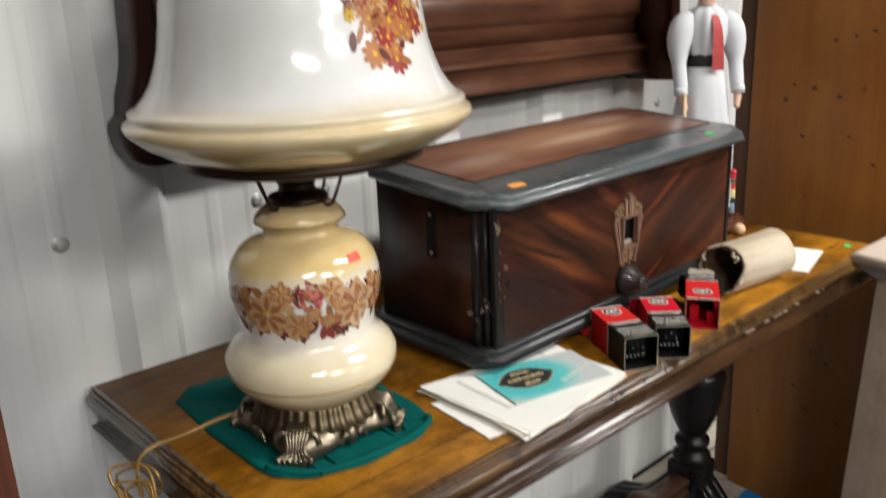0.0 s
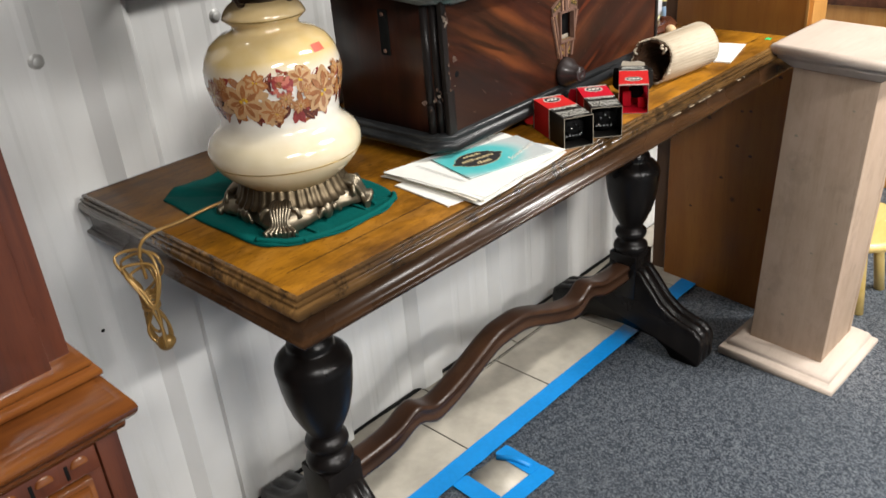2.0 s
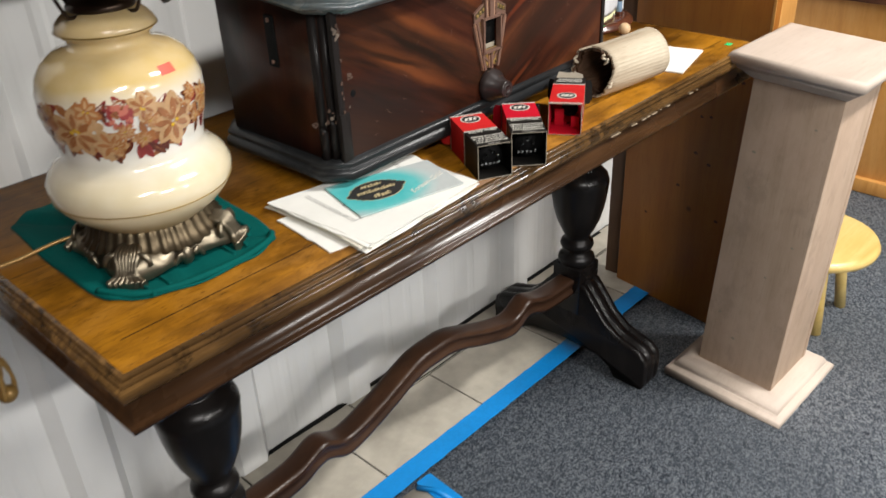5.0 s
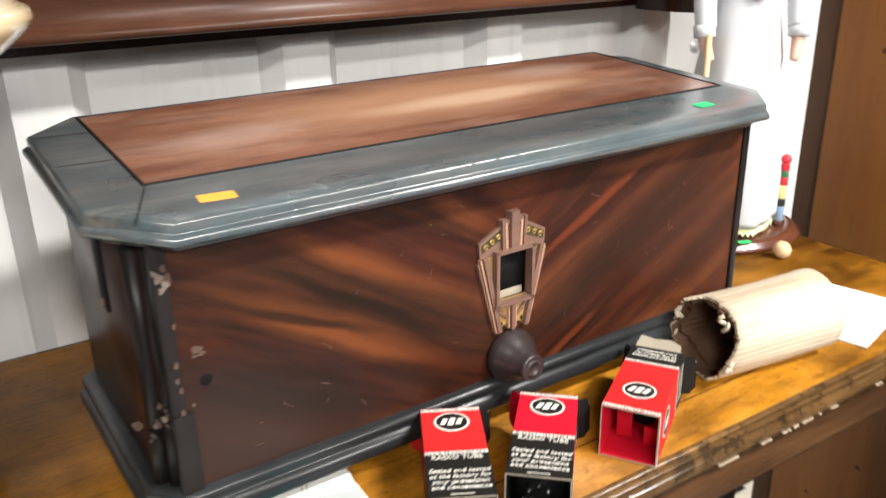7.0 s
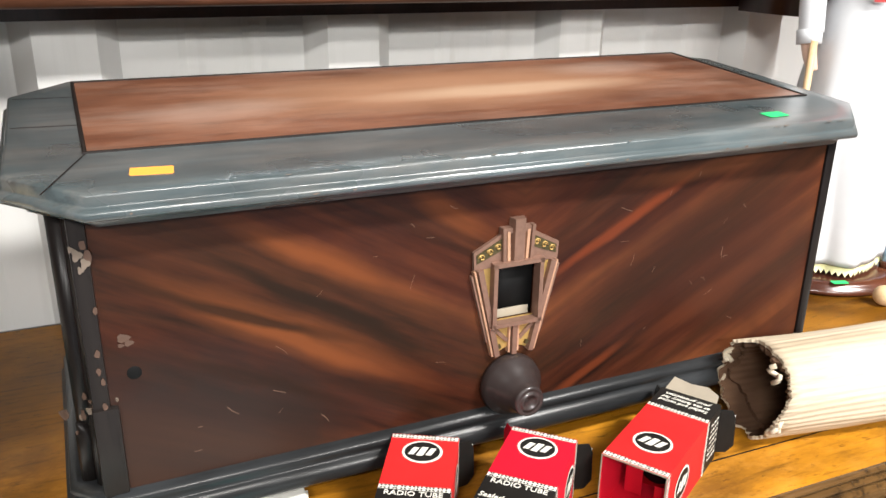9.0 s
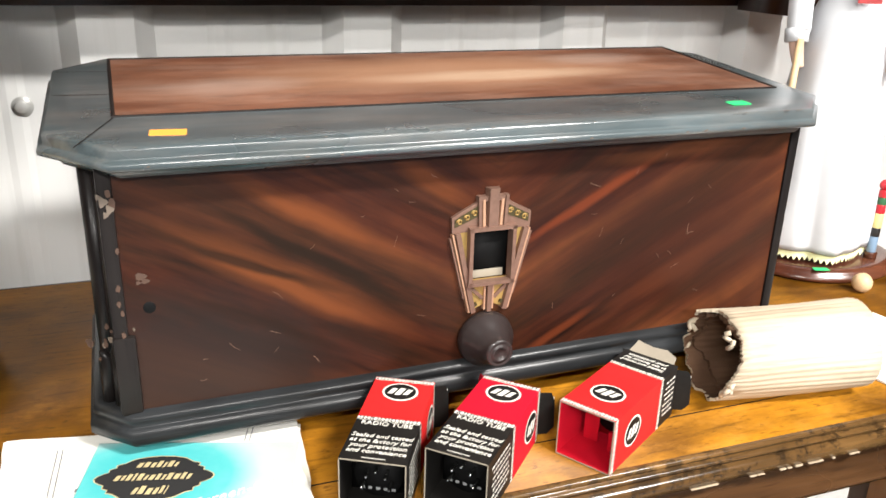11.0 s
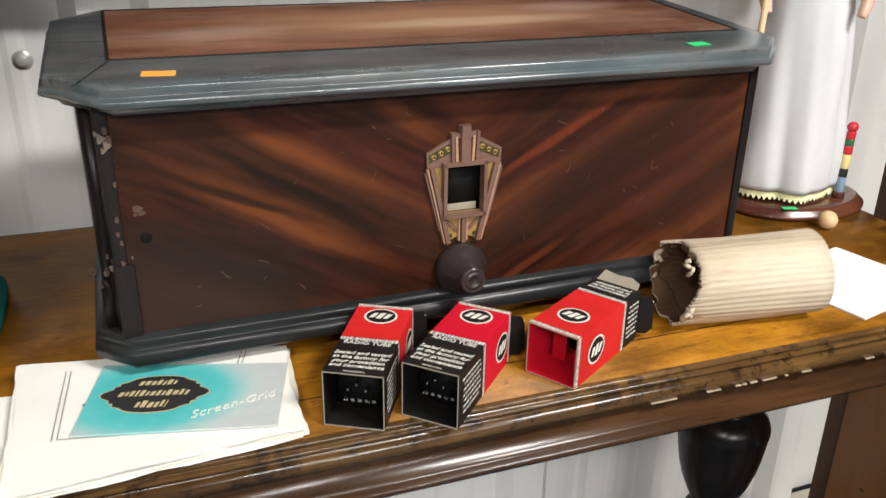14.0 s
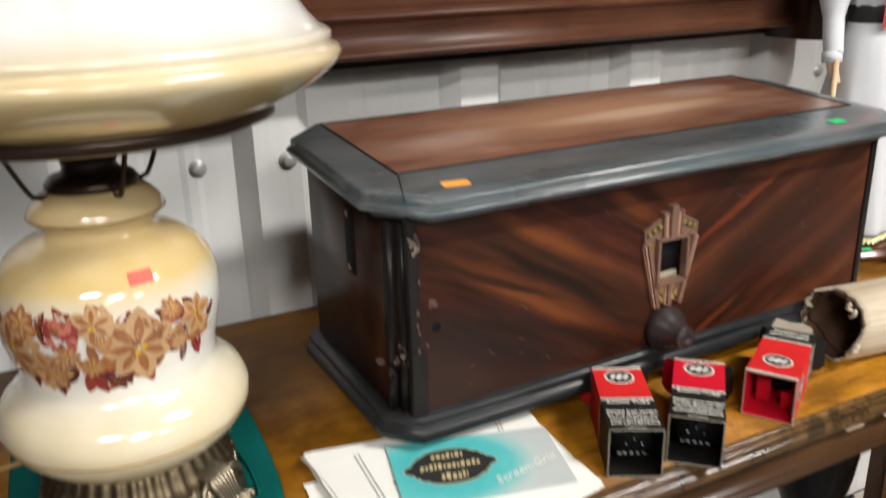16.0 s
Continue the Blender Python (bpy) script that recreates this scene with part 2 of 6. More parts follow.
M["card"] = plain("grey_card", (0.30, 0.26, 0.20), 0.8)
M["pin"] = plain("tube_pin", (0.6, 0.6, 0.58), 0.25, 1.0)
M["corr"] = wood("corrugated_card", (0.30, 0.23, 0.15), (0.50, 0.42, 0.31), (0.60, 0.53, 0.41), "x", 0.85, 0.0, 1.0, 0, 0.2, 0.3)
# inner faces and inner layer of the roll, far darker than the outer card
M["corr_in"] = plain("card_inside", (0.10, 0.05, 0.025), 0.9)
M["cloth"] = plain("green_cloth", (0.0, 0.085, 0.075), 0.85, 0, 300, 0.3, 0.5)
M["vase"] = banded("vase_glaze", [(0.05, (0.55, 0.38, 0.14)), (0.14, (0.68, 0.57, 0.36)), (0.34, (0.66, 0.57, 0.39)), (0.48, (0.70, 0.67, 0.61)), (0.70, (0.70, 0.68, 0.63)), (0.82, (0.60, 0.43, 0.16)), (1.0, (0.56, 0.40, 0.17))], 0.12, 0.235)
M["shade"] = banded("shade_glaze", [(0.03, (0.43, 0.27, 0.08)), (0.13, (0.54, 0.39, 0.16)), (0.20, (0.62, 0.50, 0.29)), (0.29, (0.70, 0.695, 0.68)), (0.72, (0.70, 0.70, 0.69)), (0.9, (0.6, 0.45, 0.2))], 0.14, 0.30)
M["gilt"] = plain("gilt_line", (0.30, 0.20, 0.05), 0.3, 0.6)
M["brass"] = plain("antique_brass", (0.11, 0.083, 0.05), 0.42, 0.85, 60, 0.5, 0.3)
M["brass_lite"] = plain("worn_brass", (0.23, 0.195, 0.14), 0.4, 0.95, 80, 0.3, 0.2)
M["brown_metal"] = plain("brown_metal", (0.045, 0.025, 0.014), 0.35, 0.6)
M["cord"] = plain("gold_cord", (0.34, 0.20, 0.06), 0.3, 0.35)
M["leaf"] = plain("leaf_decal", (0.12, 0.028, 0.018), 0.25, 0, 90, 0.5, 0, 0.5)
M["leaf_tan"] = plain("tan_decal", (0.34, 0.135, 0.05), 0.25, 0, 90, 0.4, 0, 0.5)
M["petal"] = plain("orange_decal", (0.42, 0.17, 0.06), 0.25, 0, 90, 0.35, 0, 0.5)
M["petal_cream"] = plain("cream_decal", (0.55, 0.335, 0.165), 0.25, 0, 90, 0.35, 0, 0.5)
M["petal_rose"] = plain("pink_decal", (0.52, 0.16, 0.11), 0.25, 0, 90, 0.3, 0, 0.5)
M["rose"] = plain("rose_decal", (0.30, 0.045, 0.04), 0.25, 0, 90, 0.45, 0, 0.5)
M["yolk"] = plain("yellow_decal", (0.65, 0.40, 0.03), 0.25, 0, 90, 0.3, 0, 0.5)
M["sticker_o"] = plain("orange_sticker", (0.9, 0.36, 0.05), 0.6, 0, 60, 0.05)
M["sticker_r"] = plain("red_sticker", (0.85, 0.09, 0.05), 0.6, 0, 60, 0.05)
M["sticker_g"] = plain("green_sticker", (0.02, 0.55, 0.16), 0.6, 0, 60, 0.05)
M["frame"] = wood("mahogany_frame", (0.020, 0.008, 0.005), (0.075, 0.027, 0.014), (0.15, 0.062, 0.033), "x", 0.38, 0.05, 1.0, 0, 0.1, 0.35, 0.35)
M["frame_dark"] = wood("mahogany_dark", (0.010, 0.004, 0.003), (0.026, 0.009, 0.007), (0.045, 0.018, 0.013), "z", 0.34, 0.1, 1.0, 0, 0.1, 0.35, 0.3)
M["pine"] = wood("orange_pine", (0.20, 0.062, 0.006), (0.31, 0.108, 0.012), (0.39, 0.155, 0.022), "z", 0.45, 0.0, 0.55, 8.5, 0.05, 0.4)
M["pine_edge"] = wood("pine_edge", (0.36, 0.15, 0.03), (0.52, 0.25, 0.06), (0.6, 0.32, 0.1), "z", 0.45, 0.1)
M["brownboard"] = wood("brown_board", (0.05, 0.022, 0.009), (0.10, 0.046, 0.02), (0.14, 0.07, 0.035), "z", 0.5)
M["knot"] = plain("pine_knot", (0.09, 0.028, 0.008), 0.5, 0, 200, 0.5)
M["limed"] = wood("limed_pine", (0.31, 0.215, 0.145), (0.42, 0.305, 0.215), (0.50, 0.38, 0.285), "z", 0.6, 0.0, 0.8, 9.0, 0.1, 0.4)
M["limed_top"] = wood("limed_top", (0.42, 0.335, 0.27), (0.53, 0.435, 0.36), (0.60, 0.51, 0.435), "x", 0.6, 0.0, 0.8, 0, 0.1, 0.5)
M["cherry"] = wood("cherry_cabinet", (0.055, 0.015, 0.005), (0.15, 0.045, 0.010), (0.27, 0.098, 0.021), "x", 0.22, 0.5)
M["cherry_dark"] = wood("cherry_upright", (0.03, 0.008, 0.004), (0.085, 0.021, 0.009), (0.135, 0.038, 0.015), "z", 0.3, 0.3)
M["doll_white"] = plain("white_cotton", (0.56, 0.57, 0.59), 0.85, 0, 60, 0.07, 0.3)
M["doll_skin"] = plain("porcelain_skin", (0.62, 0.40, 0.30), 0.35, 0, 60, 0.1)
M["doll_black"] = plain("black_felt", (0.012, 0.010, 0.010), 0.7)
M["doll_red"] = plain("red_patterned_cloth", (0.42, 0.05, 0.05), 0.6, 0, 120, 0.6)
M["lace"] = plain("yellow_lace", (0.66, 0.64, 0.36), 0.9, 0, 200, 0.3)
M["stand"] = wood("mahogany_stand", (0.02, 0.006, 0.004), (0.07, 0.02, 0.011), (0.13, 0.045, 0.022), "x", 0.22, 0.4)
M["ball"] = wood("boxwood", (0.42, 0.26, 0.12), (0.62, 0.43, 0.24), (0.7, 0.53, 0.33), "x", 0.5)
for key, col in (("p_red", (0.5, 0.02, 0.03)), ("p_green", (0.03, 0.12, 0.05)), ("p_yellow", (0.68, 0.6, 0.25)), ("p_black", (0.02, 0.02, 0.02)), ("p_blue", (0.2, 0.3, 0.42))):
    M[key] = plain("paint_" + key[2:], col, 0.3, 0, 60, 0.15)
M["yellow_wood"] = wood("yellow_wood", (0.5, 0.33, 0.08), (0.66, 0.48, 0.16), (0.72, 0.56, 0.24), "x", 0.4, 0.2)
M["zinc"] = plain("zinc_screw", (0.52, 0.52, 0.50), 0.4, 0.35)
M["glassware"] = plain("clear_glass", (0.95, 0.97, 0.97), 0.03, 0, 60, 0.01, 0)
M["glassware"].node_tree.nodes["Principled BSDF"].inputs["Transmission Weight"].default_value = 0.95
M["mirror"] = plain("mirror_silver", (0.9, 0.91, 0.91), 0.02, 1.0, 60, 0.01, 0)
M["teal"] = None
# old black finishes and dull card hardly mirror
for key, level in (("veneer", 0.16), ("lacquer_z", 0.12), ("lacquer", 0.2), ("side", 0.2), ("box_black", 0.15), ("box_red", 0.2), ("box_red_worn", 0.2), ("black", 0.1), ("turned", 0.22), ("apron", 0.22), ("frame", 0.22), ("frame_dark", 0.2), ("bakelite", 0.3), ("cloth", 0.1), ("carpet", 0.1), ("lid_groove", 0.2)):
    M[key].node_tree.nodes["Principled BSDF"].inputs["Specular IOR Level"].default_value = level


def mottle(key, scale, size, low, high, amount, colour):
    """Stains of another colour laid over a finished wood."""
    nt = M[key].node_tree
    base = nt.nodes["Principled BSDF"].inputs["Base Color"]
    before = base.links[0].from_socket
    spots = noise_of(nt, coords(nt, scale), size, 6, 0.7)
    nt.links.new(mix(nt, ramp(nt, spots, [(low, (amount, amount, amount)), (high, (0, 0, 0))]), before, colour), base)


mottle("top", (1, 2.4, 1), 6, 0.36, 0.56, 0.6, (0.040, 0.014, 0.003))
mottle("top", (1, 1.8, 1), 15, 0.34, 0.52, 0.35, (0.46, 0.21, 0.035))
mottle("top", (1, 3.0, 1), 70, 0.33, 0.42, 0.55, (0.030, 0.011, 0.003))
mottle("edge", (1, 1, 1), 30, 0.40, 0.48, 0.7, (0.008, 0.005, 0.003))
mottle("limed", (1, 1, 0.6), 7, 0.38, 0.56, 0.5, (0.52, 0.38, 0.29))
mottle("limed", (1, 1, 0.6), 16, 0.36, 0.46, 0.35, (0.26, 0.19, 0.14))
mottle("lidpanel", (1, 1.6, 1), 9, 0.36, 0.52, 0.4, (0.05, 0.018, 0.011))


def front_dark_patch(key, x, z, rx, rz, colour):
    """One dark patch with a ragged outline on the radio front."""
    nt = M[key].node_tree
    base = nt.nodes["Principled BSDF"].inputs["Base Color"]
    before = base.links[0].from_socket
    tc = nt.nodes.new("ShaderNodeTexCoord")
    mp = nt.nodes.new("ShaderNodeMapping")
    mp.inputs["Location"].default_value = (-x / rx, 0, -z / rz)
    mp.inputs["Scale"].default_value = (1 / rx, 0, 1 / rz)
    nt.links.new(tc.outputs["Object"], mp.inputs[0])
    g = nt.nodes.new("ShaderNodeTexGradient")
    g.gradient_type = "SPHERICAL"
    nt.links.new(mp.outputs[0], g.inputs[0])
    a = nt.nodes.new("ShaderNodeMath")
    a.operation = "MULTIPLY"
    nt.links.new(g.outputs[0], a.inputs[0])
    nt.links.new(noise_of(nt, coords(nt), 14, 6, 0.65), a.inputs[1])
    nt.links.new(mix(nt, ramp(nt, a.outputs[0], [(0.04, (0, 0, 0)), (0.26, (0.85, 0.85, 0.85))]), before, colour), base)


front_dark_patch("veneer", -0.27, 0.075, 0.20, 0.10, (0.020, 0.013, 0.011))


def figure_light_streak(key, x0, z0, x1, z1, width, colour, amount, flat_axis=1):
    """One soft, ragged streak: veneer figure, painted shade under the lid, or painted lid sheen."""
    nt = M[key].node_tree
    base = nt.nodes["Principled BSDF"].inputs["Base Color"]
    before = base.links[0].from_socket
    tc = nt.nodes.new("ShaderNodeTexCoord")
    wob = nt.nodes.new("ShaderNodeVectorMath")
    wob.operation = "MULTIPLY_ADD"
    nz = node(nt, "ShaderNodeTexNoise", Scale=22.0, Detail=4.0)
    nt.links.new(tc.outputs["Object"], nz.inputs["Vector"])
    wob.inputs[1].default_value = (0.009, 0.009, 0.009)
    nt.links.new(nz.outputs["Color"], wob.inputs[0])
    shift = nt.nodes.new("ShaderNodeVectorMath")
    shift.operation = "SUBTRACT"
    cx, cz = (x0 + x1) / 2 + 0.0045, (z0 + z1) / 2 + 0.0045
    shift.inputs[1].default_value = (cx, 0, cz) if flat_axis == 1 else (cx, cz, 0)
    nt.links.new(tc.outputs["Object"], wob.inputs[2])
    nt.links.new(wob.outputs[0], shift.inputs[0])
    half = math.hypot(x1 - x0, z1 - z0) / 2
    ang = math.atan2(z1 - z0, x1 - x0)
    turn = nt.nodes.new("ShaderNodeMapping")
    turn.inputs["Rotation"].default_value = (0, ang, 0) if flat_axis == 1 else (0, 0, -ang)
    nt.links.new(shift.outputs[0], turn.inputs[0])
    size = nt.nodes.new("ShaderNodeMapping")
    size.inputs["Scale"].default_value = (1 / half, 0, 1 / width) if flat_axis == 1 else (1 / half, 1 / width, 0)
    nt.links.new(turn.outputs[0], size.inputs[0])
    g = nt.nodes.new("ShaderNodeTexGradient")
    g.gradient_type = "SPHERICAL"
    nt.links.new(size.outputs[0], g.inputs[0])
    nt.links.new(mix(nt, ramp(nt, g.outputs[0], [(0.0, (0, 0, 0)), (0.6, (amount, amount, amount))]), before, colour), base)


ORANGE, UMBER = (0.165, 0.048, 0.014), (0.012, 0.007, 0.004)
for x0, z0, x1, z1, w, col, amt in ((-0.30, 0.215, -0.06, 0.075, 0.019, ORANGE, 0.42), (-0.27, 0.196, -0.10, 0.092, 0.008, ORANGE, 0.45), (-0.235, 0.242, -0.07, 0.150, 0.013, ORANGE, 0.40), (-0.21, 0.228, -0.11, 0.170, 0.006, ORANGE, 0.45), (-0.10, 0.245, -0.02, 0.195, 0.012, ORANGE, 0.40),
                                   (-0.265, 0.230, -0.055, 0.098, 0.0080, UMBER, 0.85), (-0.300, 0.205, -0.13, 0.128, 0.0060, UMBER, 0.80), (-0.17, 0.113, -0.035, 0.042, 0.012, UMBER, 0.45), (-0.30, 0.165, -0.12, 0.070, 0.008, UMBER, 0.4),
                                   # the final level umber streak paints the lid's shadow along the top
                                   (0.000, 0.144, 0.175, 0.238, 0.0065, (0.20, 0.040, 0.012), 0.40), (0.020, 0.040, 0.115, 0.090, 0.0060, (0.18, 0.038, 0.012), 0.35), (0.05, 0.095, 0.27, 0.205, 0.012, UMBER, 0.45), (0.10, 0.075, 0.30, 0.160, 0.012, (0.10, 0.026, 0.010), 0.5), (0.09, 0.225, 0.28, 0.240, 0.010, (0.15, 0.05, 0.018), 0.4), (0.03, 0.200, 0.12, 0.252, 0.009, UMBER, 0.55), (0.06, 0.10, 0.34, 0.19, 0.09, (0.030, 0.010, 0.006), 0.55), (-0.30, 0.255, 0.30, 0.250, 0.016, UMBER, 0.6)):
    figure_light_streak("veneer", x0, z0, x1, z1, w, col, amt)
# pale lid panel streaks: scuffs, with sheen and haze painted into the colour
for x0, y0, x1, y1, w, col, amt in ((-0.24, 0.15, 0.27, 0.16, 0.085, (0.42, 0.225, 0.13), 0.7), (-0.10, 0.135, 0.22, 0.14, 0.026, (0.58, 0.42, 0.29), 0.55), (-0.28, 0.12, -0.12, 0.14, 0.035, (0.50, 0.40, 0.34), 0.25), (0.12, 0.19, 0.28, 0.20, 0.035, (0.50, 0.40, 0.34), 0.25)):
    figure_light_streak("lidpanel", x0, y0, x1, y1, w, col, amt, 2)
mottle("side", (1, 1, 1), 9, 0.38, 0.54, 0.6, (0.012, 0.007, 0.006))


def teal_cover():
    """Booklet cover: teal glow round the middle of the oval that pales into grey paper."""
    m, nt, b = material("teal_cover", 0.5)
    tc = nt.nodes.new("ShaderNodeTexCoord")
    mp = nt.nodes.new("ShaderNodeMapping")
    mp.inputs["Location"].default_value = (0.030 / 0.095, -0.003 / 0.075, 0)
    mp.inputs["Scale"].default_value = (1 / 0.095, 1 / 0.075, 0)
    nt.links.new(tc.outputs["Object"], mp.inputs[0])
    g = nt.nodes.new("ShaderNodeTexGradient")
    g.gradient_type = "SPHERICAL"
    nt.links.new(mp.outputs[0], g.inputs[0])
    c = ramp(nt, g.outputs[0], [(0.0, (0.47, 0.50, 0.49)), (0.12, (0.42, 0.52, 0.51)), (0.35, (0.06, 0.47, 0.47)), (0.6, (0.02, 0.42, 0.43))])
    c = mix(nt, 0.1, c, ramp(nt, noise_of(nt, coords(nt), 60, 4), [(0.3, (0.3, 0.36, 0.36)), (0.7, (0.7, 0.74, 0.73))]))
    nt.links.new(c, b.inputs["Base Color"])
    return m


M["teal"] = teal_cover()


# ---- mesh helpers ----
def part(name, bm, mat, parent=None, label="", m=None):
    """Links a bmesh as one mesh object under a thing or a part."""
    me = bpy.data.meshes.new(name)
    bmesh.ops.recalc_face_normals(bm, faces=bm.faces)
    bm.to_mesh(me)
    bm.free()
    for x in mat if isinstance(mat, (list, tuple)) else [mat]:
        me.materials.append(M[x])
    ob = new(name, me)
    ob.parent = parent
    if m is not None:
        ob.matrix_basis = m
    if label:
        ob["label"] = label
    return ob


def smooth_by_angle(bm, degrees=35):
    lim = radians(degrees)
    for f in bm.faces:
        f.smooth = True
    for e in bm.edges:
        if len(e.link_faces) == 2 and e.calc_face_angle(0) > lim:
            e.smooth = False
    return bm


def thing(name, m, label, category, group="", kind=""):
    ob = new(name)
    ob.empty_display_size = 0.05
    ob.matrix_basis = m
    return tagged(ob, label, category, group, kind)


def box(bm, x0, x1, y0, y1, z0, z1, bevel=0.0, mat=0, seg=2):
    vs = [bm.verts.new((x, y, z)) for x in (x0, x1) for y in (y0, y1) for z in (z0, z1)]
    fs = [bm.faces.new([vs[i] for i in q]) for q in ((0, 1, 3, 2), (4, 6, 7, 5), (0, 4, 5, 1), (2, 3, 7, 6), (0, 2, 6, 4), (1, 5, 7, 3))]
    for f in fs:
        f.material_index = mat
    if bevel:
        es = list({e for f in fs for e in f.edges})
        bmesh.ops.bevel(bm, geom=es, offset=bevel, segments=seg, affect="EDGES", profile=0.6)
    return bm


def cube(x0, x1, y0, y1, z0, z1, bevel=0.002):
    return smooth_by_angle(box(bmesh.new(), x0, x1, y0, y1, z0, z1, bevel))


def lathe(bm, profile, seg=48, mat=0, cx=0.0, cy=0.0, arc=360, wave=None):
    """Turns (radius, height) pairs about the upright axis; ends of radius 0 close."""
    rings = []
    full = arc == 360
    n = seg if full else seg + 1
    for r, z in profile:
        if r < 1e-6:
            rings.append([bm.verts.new((cx, cy, z))])
        else:
            ring = []
            for i in range(n):
                a = radians(arc) * i / seg
                rr = r * (1 + (wave(a, z) if wave else 0))
                ring.append(bm.verts.new((cx + rr * math.cos(a), cy + rr * math.sin(a), z)))
            rings.append(ring)
    for a, b in zip(rings, rings[1:]):
        for i in range(seg):
            j = (i + 1) % n
            if len(a) == 1 and len(b) == 1:
                continue
            if len(a) == 1:
                f = bm.faces.new((a[0], b[j], b[i]))
            elif len(b) == 1:
                f = bm.faces.new((a[i], a[j], b[0]))
            else:
                f = bm.faces.new((a[i], a[j], b[j], b[i]))
            f.material_index, f.smooth = mat, True
    return bm


def offset_poly(pts, d):
    out = []
    n = len(pts)
    for i in range(n):
        p0, p1, p2 = Vector(pts[i - 1]), Vector(pts[i]), Vector(pts[(i + 1) % n])
        d1, d2 = (p1 - p0).normalized(), (p2 - p1).normalized()
        n1, n2 = Vector((d1.y, -d1.x)), Vector((d2.y, -d2.x))
        k = n1 + n2
        out.append(p1 + k * (d / max(0.2, 1 + n1.dot(n2))))
    return out


def moulded(bm, pts, levels, mat=0, cap=True):
    """A slab on an anticlockwise outline whose edge follows (outward, height) pairs from bottom to top."""
    rings = [[bm.verts.new((p.x, p.y, z)) for p in offset_poly(pts, d)] for d, z in levels]
    n = len(pts)
    for a, b in zip(rings, rings[1:]):
        for i in range(n):
            bm.faces.new((a[i], a[(i + 1) % n], b[(i + 1) % n], b[i])).material_index = mat
    if cap:
        bm.faces.new(list(reversed(rings[0]))).material_index = mat
        bm.faces.new(rings[-1]).material_index = mat
    return bm


def rect(x0, x1, y0, y1, c=0.0):
    """An anticlockwise rectangle, its corners cut by c."""
    if not c:
        return [(x0, y0), (x1, y0), (x1, y1), (x0, y1)]
    return [(x0 + c, y0), (x1 - c, y0), (x1, y0 + c), (x1, y1 - c), (x1 - c, y1), (x0 + c, y1), (x0, y1 - c), (x0, y0 + c)]


def tube(bm, pts, r, seg=10, mat=0, closed=False):
    """A round cord along points."""
    pts = [Vector(p) for p in pts]
    rings, n = [], len(pts)
    up = Vector((0, 0, 1))
    for i, p in enumerate(pts):
        t = (pts[(i + 1) % n if closed else min(i + 1, n - 1)] - pts[i - 1 if closed or i else 0]).normalized()
        s = t.cross(up)
        s = s.normalized() if s.length > 0.05 else t.orthogonal().normalized()
        u = s.cross(t)
        rr = r(i / max(1, n - 1)) if callable(r) else r
        rings.append([bm.verts.new(p + (s * math.cos(a) + u * math.sin(a)) * rr) for a in (2 * math.pi * k / seg for k in range(seg))])
    for i in range(n if closed else n - 1):
        a, b = rings[i], rings[(i + 1) % n]
        for k in range(seg):
            f = bm.faces.new((a[k], a[(k + 1) % seg], b[(k + 1) % seg], b[k]))
            f.material_index, f.smooth = mat, True
    if not closed:
        bm.faces.new(list(reversed(rings[0]))).material_index = mat
        bm.faces.new(rings[-1]).material_index = mat
    return bm


def spline(pts, n=8):
    """A smooth line through points."""
    pts = [Vector(p) for p in pts]
    out = []
    for i in range(len(pts) - 1):
        p0, p1, p2, p3 = pts[max(0, i - 1)], pts[i], pts[i + 1], pts[min(len(pts) - 1, i + 2)]
        for k in range(n):
            t = k / n
            out.append(0.5 * ((2 * p1) + (p2 - p0) * t + (2 * p0 - 5 * p1 + 4 * p2 - p3) * t * t + (3 * p1 - p0 - 3 * p2 + p3) * t ** 3))
    out.append(pts[-1])
    return out


def flat(bm, pts, z=0.0, mat=0, thick=0.0):
    """A flat outline in the plane, with thickness where given."""
    top = [bm.verts.new((x, y, z + thick)) for x, y in pts]
    bm.faces.new(top).material_index = mat
    if thick:
        low = [bm.verts.new((x, y, z)) for x, y in pts]
        bm.faces.new(list(reversed(low))).material_index = mat
        for i in range(len(pts)):
            j = (i + 1) % len(pts)
            bm.faces.new((low[i], low[j], top[j], top[i])).material_index = mat
    return bm


def ellipse(cx, cy, a, b, n=32, wob=0.0, k=8):
    return [(cx + a * math.cos(t) * (1 + wob * math.cos(k * t)), cy + b * math.sin(t) * (1 + wob * math.cos(k * t))) for t in (2 * math.pi * i / n for i in range(n))]


def words(name, text, size, mat, parent, m, align="CENTER", shear=0.0, thick=0.0002):
    """Printed words as a mesh."""
    cu = bpy.data.curves.new(name, "FONT")
    cu.body, cu.size, cu.align_x, cu.align_y, cu.extrude, cu.shear, cu.resolution_u = text, size, align, "CENTER", thick, shear, 2
    tmp = bpy.data.objects.new(name, cu)
    me = bpy.data.meshes.new_from_object(tmp)
    bpy.data.objects.remove(tmp)
    me.materials.append(M[mat])
    ob = new(name, me)
    ob.parent = parent
    ob.matrix_basis = m
    return ob


# ---- the hall ----
WALL_Y, TABLE_Z, FLOOR_Z = 0.575, 0.76, -0.035


